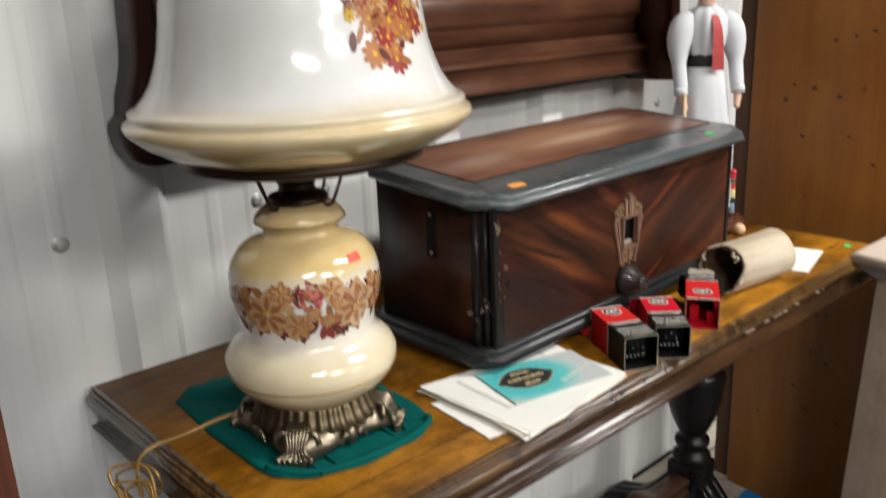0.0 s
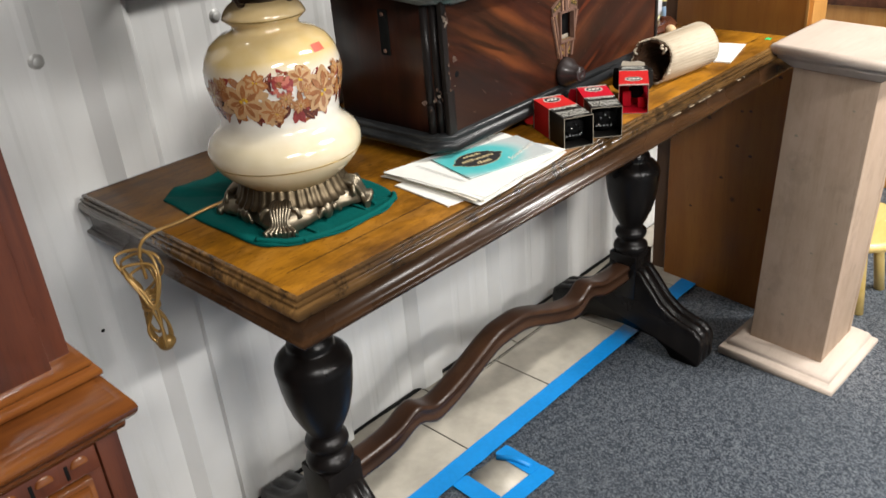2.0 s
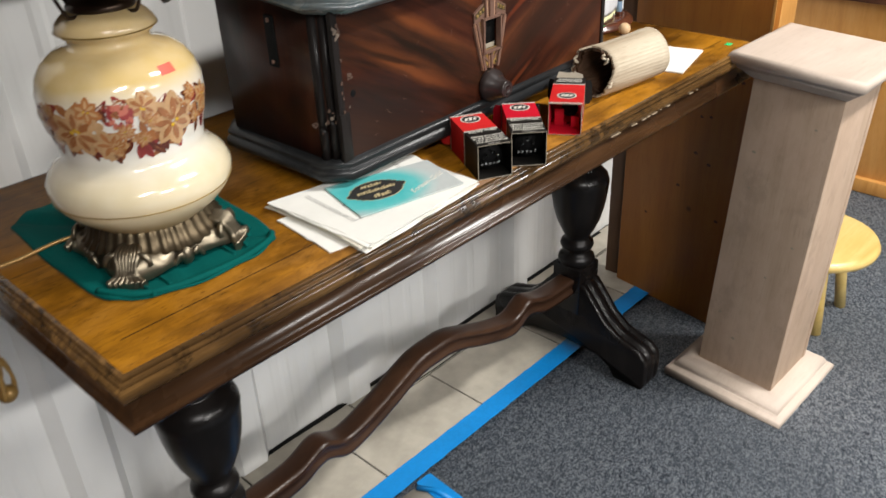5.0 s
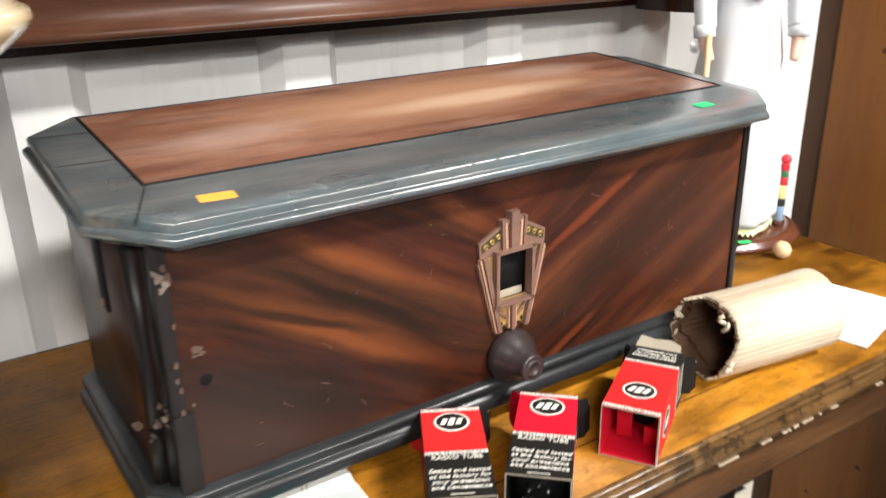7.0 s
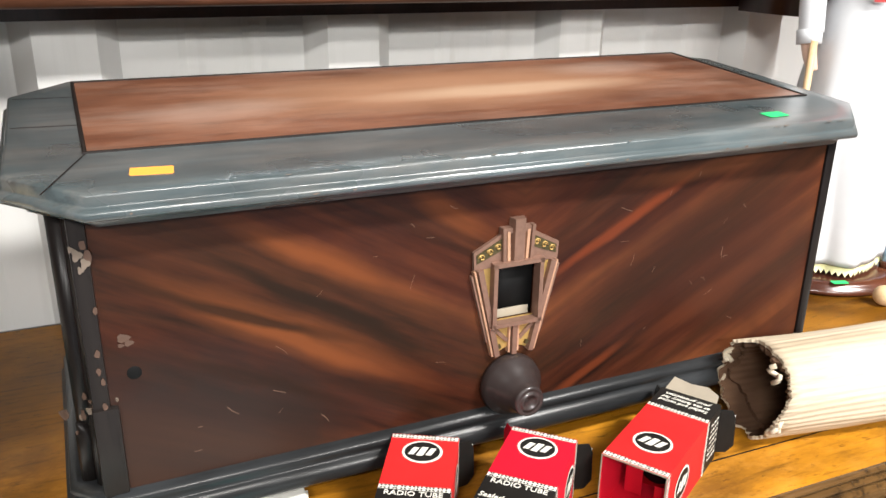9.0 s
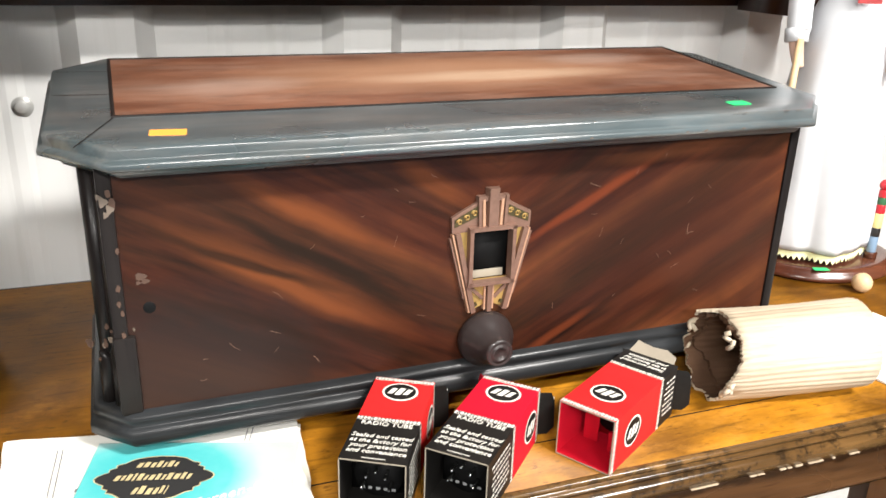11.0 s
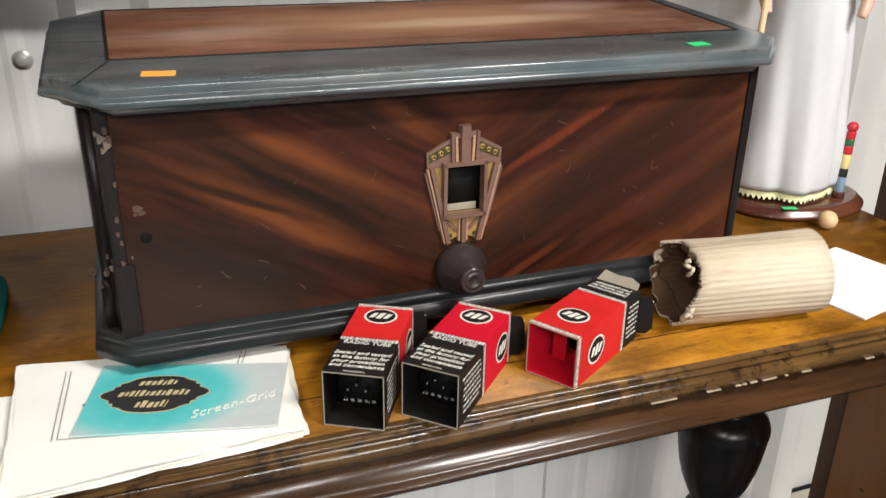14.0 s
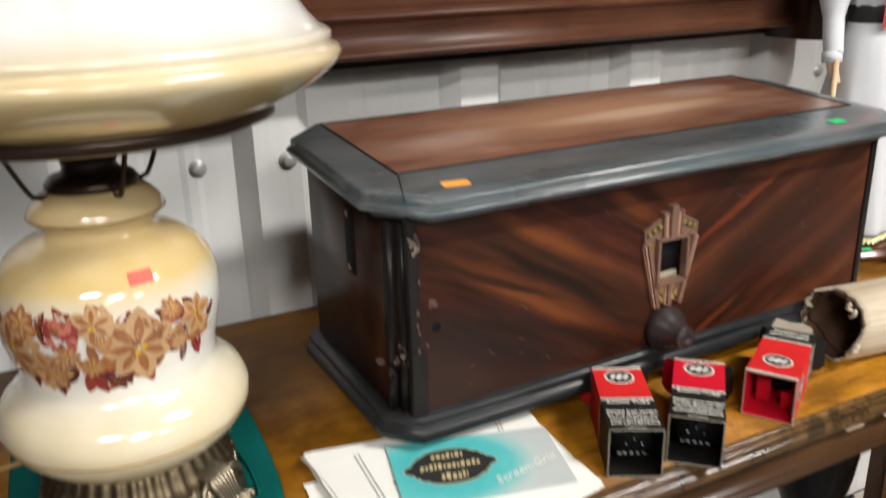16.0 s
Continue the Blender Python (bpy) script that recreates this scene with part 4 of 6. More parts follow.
# fuller lower flutes with rounded heads, and the broken lacquer round them
for k in range(3):
    p = Vector((-HW + 0.003, 0.031)) + Vector((0.0275, -0.0275)) / 3 * (k + 0.5)
    top = (0.096, 0.106, 0.112)[k]
    bm = tube(bmesh.new(), [(p.x - 0.002, p.y - 0.002, ZB + 0.0285), (p.x - 0.002, p.y - 0.002, top - 0.008), (p.x - 0.0012, p.y - 0.0012, top - 0.002), (p.x, p.y, top)], lambda t: 0.0060 if t < 0.8 else 0.0060 - 0.012 * (t - 0.8), 12)
    part("flute_foot", smooth_by_angle(bm, 50), "lacquer_z", radio)
part("stile_foot", cube(-0.3185, -0.3015, -0.0055, 0.004, ZB + 0.0285, 0.118, 0.0028), "lacquer_z", radio)
rnd = random.Random(23)
for i in range(17):
    u = rnd.uniform(-0.15, 1.25)
    z = 0.113 + rnd.gauss(0, 0.006) - (0.014 if u < 0.3 else 0.0)
    p = Vector((-HW + 0.003, 0.031)) + Vector((0.0275, -0.0275)) * u + Vector((-0.0055, -0.0055))
    n = 7
    r = rnd.uniform(0.0012, 0.0036)
    bm = bmesh.new()
    flat(bm, [(r * rnd.uniform(0.5, 1.1) * math.cos(a), r * rnd.uniform(0.6, 1.5) * math.sin(a)) for a in (2 * math.pi * j / n for j in range(n))], 0, 0, 0.0008)
    part("bare_chip", bm, "bare" if i % 3 else "rubbed", radio, m=pose(p.x, p.y, z, 90, 0, -45))
# torn veneer at the top of the stile
for x, z, r in ((-0.3135, 0.226, 0.0038), (-0.3095, 0.220, 0.0034), (-0.3125, 0.216, 0.0022), (-0.3165, 0.230, 0.0020)):
    bm = bmesh.new()
    flat(bm, ellipse(0, 0, r * 0.8, r, 12, 0.3, 3), 0, 0, 0.0008)
    part("bare_chip", bm, "rubbed", radio, m=pose(x, -0.0036, z, 90))


# bronze dial plate: a keystone shape in steps, its window open
OC = -0.007
plate = new("dial_plate")
plate.parent = radio
plate.matrix_basis = pose(OC, -0.0005, 0.0)
plate["label"] = "art-deco bronze dial plate with stepped ribs"


def bar(name, x0, z0, x1, z1, w, d, mat, y=0.0):
    """A straight rib of the dial plate between two points."""
    a, b = Vector((x0, z0)), Vector((x1, z1))
    t = (b - a).normalized()
    s = Vector((-t.y, t.x)) * w / 2
    bm = bmesh.new()
    lo = [bm.verts.new((p.x, y, p.y)) for p in (a - s, a + s, b + s, b - s)]
    s2 = s * 0.7
    hi = [bm.verts.new((p.x, y - d, p.y)) for p in (a - s2, a + s2, b + s2, b - s2)]
    for i in range(4):
        bm.faces.new((lo[i], lo[(i + 1) % 4], hi[(i + 1) % 4], hi[i]))
    bm.faces.new(hi)
    part(name, bm, mat, plate)


def field(name, pts, depth, mat):
    """A flat panel of the dial plate on an outline of x and height."""
    bm = bmesh.new()
    lo = [bm.verts.new((a, 0, b)) for a, b in pts]
    hi = [bm.verts.new((a, -depth, b)) for a, b in pts]
    n = len(pts)
    for i in range(n):
        bm.faces.new((lo[i], lo[(i + 1) % n], hi[(i + 1) % n], hi[i]))
    bm.faces.new(hi)
    part(name, bm, mat, plate)


for sx in (-1, 1):
    field("gold_field", [(sx * a, b) for a, b in ((0.0195, 0.124), (0.0195, 0.178), (0.0325, 0.178), (0.0200, 0.122))], 0.0022, "plate_gold")
    field("gold_field", [(sx * a, b) for a, b in ((0.0, 0.105), (0.006, 0.104), (0.0150, 0.100), (0.0215, 0.129), (0.0, 0.129))], 0.0018, "plate_gold")
    field("shoulder", [(sx * a, b) for a, b in ((0.0365, 0.1745), (0.0372, 0.1885), (0.0115, 0.2020), (0.0115, 0.1745))], 0.0030, "bronze")
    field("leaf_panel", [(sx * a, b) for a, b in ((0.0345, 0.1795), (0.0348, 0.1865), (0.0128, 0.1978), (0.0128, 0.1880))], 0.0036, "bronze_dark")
    for k in range(3):
        cx, cz = 0.0305 - k * 0.0068, 0.1842 + k * 0.0034
        part("leaf_relief", smooth_by_angle(tube(bmesh.new(), [(sx * (cx + 0.0028 * math.cos(a) * (1 - 0.06 * i)), -0.0038, cz + 0.0027 * math.sin(a) * (1 - 0.06 * i)) for i, a in enumerate(j * 0.7 for j in range(12))], 0.0007, 5)), "plate_gold", plate)
    bar("rib", sx * 0.0150, 0.099, sx * 0.0320, 0.1745, 0.0062, 0.0060, "bronze")
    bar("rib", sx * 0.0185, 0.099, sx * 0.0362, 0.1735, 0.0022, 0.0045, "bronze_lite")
    bar("rib", sx * 0.0235, 0.112, sx * 0.0382, 0.1700, 0.0020, 0.0032, "bronze")
    bar("scroll", sx * 0.0055, 0.1105, sx * 0.0165, 0.1215, 0.0042, 0.0036, "bronze")
    bar("centre_strip", sx * 0.0076, 0.176, sx * 0.0088, 0.2025, 0.0034, 0.0050, "bronze_lite")
    bar("centre_strip", sx * 0.0115, 0.176, sx * 0.0128, 0.2060, 0.0040, 0.0058, "bronze")
    bar("centre_strip", sx * 0.0040, 0.100, sx * 0.0040, 0.125, 0.0020, 0.0042, "bronze_lite")
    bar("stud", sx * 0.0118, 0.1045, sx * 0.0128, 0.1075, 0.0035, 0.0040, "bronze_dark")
bar("centre_rib", 0, 0.176, 0, 0.2125, 0.0125, 0.0070, "bronze")
bar("centre_step", -0.0142, 0.2030, 0.0142, 0.2030, 0.0060, 0.0045, "bronze")
bar("centre_rib", 0, 0.0985, 0, 0.127, 0.0058, 0.0062, "bronze")
for a in ((-0.0200, 0.1245, -0.0200, 0.1785), (0.0200, 0.1245, 0.0200, 0.1785), (-0.0222, 0.1770, 0.0222, 0.1770), (-0.0222, 0.1265, 0.0222, 0.1265)):
    bar("window_bead", *a, 0.0048, 0.0085, "bronze")
# knob
bm = lathe(bmesh.new(), [(0, 0), (0.0255, 0), (0.0265, 0.004), (0.0250, 0.011), (0.0205, 0.014), (0.0195, 0.018), (0.0165, 0.0195), (0.0158, 0.025), (0.0135, 0.0265), (0.0130, 0.034), (0.0115, 0.0375), (0.0105, 0.0365), (0.0082, 0.0365), (0.0076, 0.0378), (0.0055, 0.0378), (0.005, 0.0365), (0, 0.0365)], 40)
part("tuning_knob", smooth_by_angle(bm, 40), "bakelite", radio, "stepped brown bakelite tuning knob", m=pose(-0.0085, -0.0005, 0.0715, 90))


def sticker(name, w, h, mat, m, label):
    bm = bmesh.new()
    flat(bm, rect(-w / 2, w / 2, -h / 2, h / 2, 0.001), 0, 0, 0.0003)
    return tagged(part(name, bm, mat, None, "", m), label, "sticker")


ZL = TABLE_Z + ZT + 0.0012
sticker("price_sticker", 0.026, 0.014, "sticker_o", pose(0.457, 0.130, ZL + 0.0002, 4.4, 0, -6), "small orange price sticker on the radio lid")
sticker("price_sticker", 0.022, 0.013, "sticker_g", pose(0.962, 0.139, ZL + 0.0005, 4.4, 0, 4), "small green price sticker on the radio lid")
sticker("price_sticker", 0.018, 0.012, "sticker_g", pose(1.342, 0.036, TABLE_Z + 0.0004, 0, 0, 4), "small green price sticker on the table top")


# ---- the lamp ----
LX, LY = 0.164, 0.210
SLIM = Matrix.Diagonal((0.97, 0.97, 1.0, 1.0))
TALL = Matrix.Diagonal((1.0, 1.0, 1.40, 1.0))
lamp = thing("parlour_lamp", pose(LX, LY, TABLE_Z + 0.004) @ SLIM, "cream glass parlour lamp with painted autumn flowers and brass foot", "lamp")
VASE = [(0.062, 0.030), (0.070, 0.034), (0.080, 0.042), (0.096, 0.056), (0.105, 0.068), (0.109, 0.080), (0.1085, 0.090), (0.103, 0.101), (0.094, 0.109), (0.086, 0.116), (0.083, 0.124), (0.085, 0.140), (0.090, 0.158), (0.0935, 0.178), (0.093, 0.196), (0.088, 0.212), (0.078, 0.226), (0.064, 0.235),
        (0.051, 0.239), (0.045, 0.243), (0.046, 0.249), (0.052, 0.253), (0.0555, 0.257), (0.0555, 0.260), (0.052, 0.266), (0.046, 0.272), (0.038, 0.277), (0.030, 0.279), (0, 0.279)]
SHADE = [(0.124, 0.346), (0.131, 0.343), (0.140, 0.346), (0.160, 0.354), (0.182, 0.366), (0.194, 0.3755), (0.1995, 0.381), (0.2020, 0.386), (0.2005, 0.3905), (0.1950, 0.3930), (0.1925, 0.3945), (0.1945, 0.3975), (0.1945, 0.4015), (0.1905, 0.4045), (0.1865, 0.4055), (0.1820, 0.4100), (0.175, 0.418), (0.167, 0.430), (0.160, 0.447), (0.154, 0.467), (0.150, 0.490), (0.147, 0.513), (0.140, 0.536), (0.126, 0.561), (0.104, 0.582), (0.078, 0.596), (0.060, 0.602), (0.058, 0.614), (0.064, 0.622)]
vase = part("vase", lathe(bmesh.new(), [(r, z - 0.03) for r, z in VASE], 72), "vase", lamp, "bulbous cream glass body with painted autumn flowers", m=pose(0, 0, 0.044))
shade = part("shade", smooth_by_angle(lathe(bmesh.new(), [(r, z - 0.343) for r, z in SHADE], 96), 38), "shade", lamp, "domed cream glass shade with painted flowers", m=pose(0.012, -0.007, 0.349))


def radius_at(profile, z):
    for (r0, z0), (r1, z1) in zip(profile, profile[1:]):
        if z0 <= z <= z1 and z1 > z0:
            return r0 + (r1 - r0) * (z - z0) / (z1 - z0)
    return profile[0][0]


for z in (0.0735, 0.257):
    r = radius_at(VASE, z) + 0.0002
    part("gilt_line", tube(bmesh.new(), [(r * math.cos(a), r * math.sin(a), z) for a in (i * math.pi / 48 for i in range(96))], 0.0007, 5, closed=True), "gilt", lamp, m=pose(0, 0, 0.014))


def decal_group(profile, z_off, parent, centre, seed, count, spread, height, sets):
    """Painted petals and leaves that lie on a turned surface; one mesh per colour."""
    rnd = random.Random(seed)
    made = {k: bmesh.new() for k, _ in sets}

    def lay(bm, th, z, size_a, size_b, turn, lift, n=9, kind="leaf"):
        pts = []
        for i in range(n):
            t = 2 * math.pi * i / n
            if kind == "leaf":
                px, pz = size_a * math.cos(t), size_b * math.sin(t) * (0.55 + 0.45 * abs(math.sin(t)))
            else:
                px, pz = size_a * math.cos(t), size_b * math.sin(t)
            qx = px * math.cos(turn) - pz * math.sin(turn)
            qz = px * math.sin(turn) + pz * math.cos(turn)
            zz = z + qz
            r = radius_at(profile, zz) + 0.0003 + lift
            a = th + qx / max(0.02, r)
            pts.append(bm.verts.new((r * math.cos(a), r * math.sin(a), zz - z_off)))
        f = bm.faces.new(pts)
        f.smooth = True

    c0, zc = centre
    keys = [k for k, _ in sets]
    weights = [w for _, w in sets]
    lift = 0.0
    for i in range(count):
        th = c0 + spread * max(-1, min(1, rnd.gauss(0, 0.5)))
        z = zc + height * max(-1, min(1, rnd.gauss(0, 0.45))) * (1 - 0.5 * abs(th - c0) / spread)
        k = rnd.choices(keys, weights)[0]
        lift = 0.00002 * (i % 40)
        if k in ("petal", "petal_cream", "rose", "yolk"):
            s = rnd.uniform(0.006, 0.0125) * (0.5 if k == "yolk" else 1)
            np_ = rnd.choice((6, 7, 8, 9))
            a0 = rnd.random() * 6
            for j in range(np_):
                a = a0 + 2 * math.pi * j / np_
                r = radius_at(profile, z)
                lay(made[k], th + 0.75 * s * math.cos(a) / r, z + 0.75 * s * math.sin(a), s * 0.62, s * 0.34, a, lift + 0.0000004 * j, 7)
            lay(made["yolk" if k != "yolk" else "rose"], th, z, s * 0.24, s * 0.24, 0, lift + 0.00003, 7, "dot")
        else:
            s = rnd.uniform(0.006, 0.012)
            lay(made[k], th, z, s, s * rnd.uniform(0.35, 0.55), rnd.random() * 6.3, lift, 9)
    for k, bm in made.items():
        if len(bm.faces):
            tagged(part("flower_decal", bm, k, parent, "painted autumn flowers and leaves"), kind="stuff")
        else:
            bm.free()


def bouquet(profile, z_off, parent, c0, zc):
    """Large painted lilies, a red bloom, small daisies and brown leaves laid on a turned body."""
    rnd = random.Random(6)
    made = {}
    deg = math.pi / 180

    def lay(key, th, z, along, across, turn, lift, pointed=True):
        bm = made.setdefault(key, bmesh.new())
        pts = []
        n = 11
        for i in range(n):
            t = 2 * math.pi * i / n
            px = along * math.cos(t)
            pz = across * math.sin(t) * ((0.35 + 0.65 * abs(math.sin(t))) if pointed else 1.0)
            qx, qz = px * math.cos(turn) - pz * math.sin(turn), px * math.sin(turn) + pz * math.cos(turn)
            r = radius_at(profile, z + qz) + 0.0003 + lift
            a = th + qx / r
            pts.append(bm.verts.new((r * math.cos(a), r * math.sin(a), z + qz - z_off)))
        bm.faces.new(pts).smooth = True

    def bloom(th, z, size, count, outer, inner, lift, slim=0.36, start=0.0):
        r = radius_at(profile, z)
        for k in range(count):
            a = start + 2 * math.pi * k / count + rnd.uniform(-0.12, 0.12)
            ln = size * rnd.uniform(0.85, 1.1)
            c, q = math.cos(a), math.sin(a)
            lay(outer, th + 0.55 * ln * c / r, z + 0.55 * ln * q, ln * 0.52, ln * slim, a, lift + 0.00002 * k)
            lay(inner, th + 0.48 * ln * c / r, z + 0.48 * ln * q, ln * 0.36, ln * slim * 0.38, a, lift + 0.0002 + 0.00002 * k)
        for k in range(6):
            a = rnd.random() * 6.3
            lay("yolk" if k % 2 else "leaf_tan", th + size * 0.16 * math.cos(a) / r, z + size * 0.16 * math.sin(a), size * 0.08, size * 0.08, 0, lift + 0.00042 + 0.00001 * k, False)

    # leaves: along the lower edge, out to both ends, a few above
    for i in range(90):
        u = rnd.uniform(-1, 1)
        up = rnd.random() < 0.40
        th = c0 + u * 74 * deg
        z = zc + (0.025 if up else -0.027) * (1 - 0.55 * abs(u)) + rnd.uniform(-0.008, 0.008)
        turn = rnd.uniform(0.3, 2.8) if up else rnd.uniform(3.5, 5.9)
        th += rnd.uniform(-0.05, 0.05)
        key = rnd.choices(("leaf", "leaf_tan", "rose"), (6, 3, 3))[0]
        ln = rnd.uniform(0.008, 0.0145)
        lay(key, th, z, ln, ln * rnd.uniform(0.34, 0.5), turn, 0.000002 * i)
        lay("leaf_tan" if key == "leaf" else "leaf", th, z, ln * 0.9, ln * 0.05, turn, 0.000002 * i + 0.00004)
    for i in range(70):
        u = rnd.uniform(-1, 1)
        th, z = c0 + u * 72 * deg, zc + max(-0.030, min(0.030, rnd.gauss(0, 0.016))) * (1 - 0.4 * abs(u))
        lay(rnd.choice(("leaf_tan", "petal_cream", "petal")), th, z, rnd.uniform(0.007, 0.013), rnd.uniform(0.0035, 0.006), rnd.random() * 6.3, 0.0003 + 0.000004 * i)
    for du, dz, size, count, outer, inner in ((-36, -0.002, 0.0285, 7, "petal_cream", "leaf_tan"), (31, -0.002, 0.0295, 7, "petal_cream", "leaf_tan"), (-68, 0.004, 0.0185, 6, "leaf_tan", "petal_cream"), (-14, -0.016, 0.0190, 6, "petal_cream", "petal"), (12, 0.022, 0.0170, 6, "petal_cream", "leaf_tan"), (-24, 0.024, 0.0150, 6, "petal", "petal_cream"), (64, 0.010, 0.0170, 6, "petal_cream", "petal")):
        bloom(c0 + du * deg, zc + dz, size, count, outer, inner, 0.0009, 0.34, rnd.random())
    for k in range(30):
        a, d = rnd.random() * 6.3, 0.0155 * math.sqrt(rnd.random())
        lay(("rose", "petal_rose")[k % 2], c0 + (-3 * deg) + d * math.cos(a) / 0.09, zc + 0.014 + d * 0.8 * math.sin(a), 0.0044, 0.0026, rnd.random() * 6.3, 0.0012 + 0.00001 * k)
    for du, dz, size in ((-2, -0.003, 0.0105), (9, -0.014, 0.0098), (-11, -0.019, 0.0105), (15, 0.006, 0.0086), (52, -0.008, 0.0086), (-54, 0.022, 0.0086), (49, 0.022, 0.0098)):
        bloom(c0 + du * deg, zc + dz, size, 9, "petal", "petal_cream", 0.0016, 0.24, rnd.random())
    for i in range(24):
        u = rnd.choice((-1, 1)) * rnd.uniform(0.5, 1.05)
        lay("leaf", c0 + u * 76 * deg, zc + rnd.uniform(-0.030, 0.030), 0.0055, 0.0004, rnd.uniform(0, 3.1), 0.00005)
    for key, bm in made.items():
        tagged(part("flower_decal", bm, key, parent, "painted autumn flowers and leaves"), kind="stuff")


bouquet(VASE, 0.03, vase, radians(-116), 0.1685)
decal_group(SHADE, 0.343, shade, (radians(-79), 0.505), 11, 130, radians(22), 0.07, [("leaf_tan", 5), ("petal", 3), ("petal_cream", 2), ("rose", 4), ("leaf", 3), ("yolk", 1)])
sticker_th = radians(-77)
rs = radius_at(VASE, 0.219) + 0.001
bm = bmesh.new()
cols = []
for i in range(7):
    a = sticker_th + (i - 3) * 0.0033 / rs
    cols.append([bm.verts.new(((radius_at(VASE, z) + 0.0006) * math.cos(a), (radius_at(VASE, z) + 0.0006) * math.sin(a), z)) for z in (0.2145, 0.2238)])
for a, b in zip(cols, cols[1:]):
    bm.faces.new((a[0], b[0], b[1], a[1]))
tagged(part("price_sticker", bm, "sticker_r", None, "", pose(LX, LY, TABLE_Z + 0.018) @ SLIM), "small red price sticker on the lamp body", "sticker")

# burner and shade ring
bm = lathe(bmesh.new(), [(0.0, 0.277), (0.036, 0.277), (0.038, 0.282), (0.034, 0.287), (0.024, 0.290), (0.021, 0.296), (0.024, 0.302), (0.030, 0.308), (0.040, 0.318), (0.045, 0.330), (0.046, 0.345), (0.040, 0.360), (0.0, 0.360)], 40)
part("burner", smooth_by_angle(bm, 40), "brown_metal", lamp, "dark brass burner with thumb wheel", m=pose(0, 0, 0.0135))
bm = lathe(bmesh.new(), [(0.124, 0.338), (0.134, 0.335), (0.145, 0.339), (0.145, 0.347), (0.134, 0.350), (0.124, 0.348), (0.124, 0.338)], 64, 0, 0.010, -0.006)
part("shade_ring", bm, "brown_metal", lamp, "dark brass shade ring", m=pose(0, 0, 0.006))
for a in (20, 110, 200, 290):
    c, s = math.cos(radians(a)), math.sin(radians(a))
    pts = spline([(0.134 * c, 0.134 * s, 0.341), (0.086 * c, 0.086 * s, 0.341), (0.074 * c, 0.074 * s, 0.333), (0.054 * c, 0.054 * s, 0.292), (0.046 * c, 0.046 * s, 0.284), (0.03 * c, 0.03 * s, 0.284)], 5)
    part("shade_arm", tube(bmesh.new(), pts, 0.0021, 7), "brown_metal", lamp, m=pose(0, 0, 0.006))
part("wick_key", tube(bmesh.new(), spline([(0.03, -0.02, 0.318), (0.055, -0.036, 0.316), (0.066, -0.044, 0.316)], 4), 0.0018, 7), "brass", lamp, m=pose(0, 0, 0.0135))

# cast brass foot: fluted collar, pierced skirt, four scrolled feet
def flute_wave(a, z):
    return 0.025 * math.cos(36 * a)


bm = lathe(bmesh.new(), [(0.050, 0.042), (0.064, 0.042), (0.072, 0.038), (0.075, 0.032), (0.079, 0.025), (0.086, 0.019), (0.082, 0.015), (0.05, 0.014)], 144, 0, 0, 0, 360, flute_wave)
part("fluted_collar", bm, "brass", lamp, "fluted antique brass collar", m=TALL)
bm = bmesh.new()
n = 96
skirt = []
for i in range(n):
    a = 2 * math.pi * i / n
    sq = 1.0 + 0.13 * math.cos(4 * (a - math.pi / 4) + math.pi * 0) 
    dip = 0.5 + 0.5 * math.cos(4 * (a - math.pi / 4))
    lowz = 0.003 + 0.008 * (1 - dip) - 0.004 * max(0, math.cos(4 * a))
    rr = 0.091 * sq
    skirt.append([bm.verts.new((r * math.cos(a), r * math.sin(a), z)) for r, z in ((0.078, 0.021), (rr - 0.003, 0.018 + 0.001 * math.cos(24 * a)), (rr + 0.003 * math.cos(16 * a), 0.012), (rr + 0.004, lowz), (rr - 0.002, lowz))])
for i in range(n):
    a, b = skirt[i], skirt[(i + 1) % n]
    for k in range(4):
        f = bm.faces.new((a[k], b[k], b[k + 1], a[k + 1]))
        f.smooth = True
part("skirt", bm, "brass_lite", lamp, "scalloped cast brass skirt", m=TALL)
for q in range(4):
    a = radians(45 + 90 * q)
    m = Matrix.Rotation(a + radians(-4), 4, "Z")
    # scrolled foot: ribs that fan out to the toe, a volute at each side
    foot = None
    for k in (0, -3, -2, -1, 1, 2, 3):
        w = k / 3
        bm = tube(bmesh.new(), spline([(0.074, 0.010 * w, 0.026), (0.092, 0.013 * w, 0.022), (0.100, 0.010 * w, 0.013), (0.104, 0.013 * w, 0.006), (0.114 - 0.003 * w * w, 0.022 * w, 0.0025)], 4), lambda t: 0.0034 + 0.0014 * t, 8)
        if foot is None:
            foot = part("scroll_foot", bm, "brass_lite", lamp, "scrolled cast brass foot", m=TALL @ m)
        else:
            part("rib", bm, "brass_lite", foot)
    for s in (-1, 1):
        spiral = [(0.094 - 0.002 * t, s * (0.017 + 0.0105 * math.cos(t * 1.3) * (1 - t / 9)), 0.014 + 0.0105 * math.sin(t * 1.3) * (1 - t / 9)) for t in (i * 0.35 for i in range(22))]
        part("volute", tube(bmesh.new(), spiral, 0.0034, 7), "brass_lite", foot)
    m2 = Matrix.Rotation(a + radians(41), 4, "Z")
    bm = bmesh.new()
    lathe(bm, [(0, 0.006), (0.005, 0.005), (0.008, 0.0015), (0.0085, 0)], 12)
    for s in (-1, 1):
        tube(bm, [(0.001 + s * (0.007 + 0.013 * t), 0.003 * math.sin(t * 5), 0.002) for t in (i / 8 for i in range(9))], lambda t: 0.004 - 0.002 * t, 7)
    part("medallion", bm, "brass_lite", lamp, m=TALL @ m2 @ pose(0.084, 0, 0.010, 0, 90, 0) @ pose(0, 0, 0, 0, 0, 90))


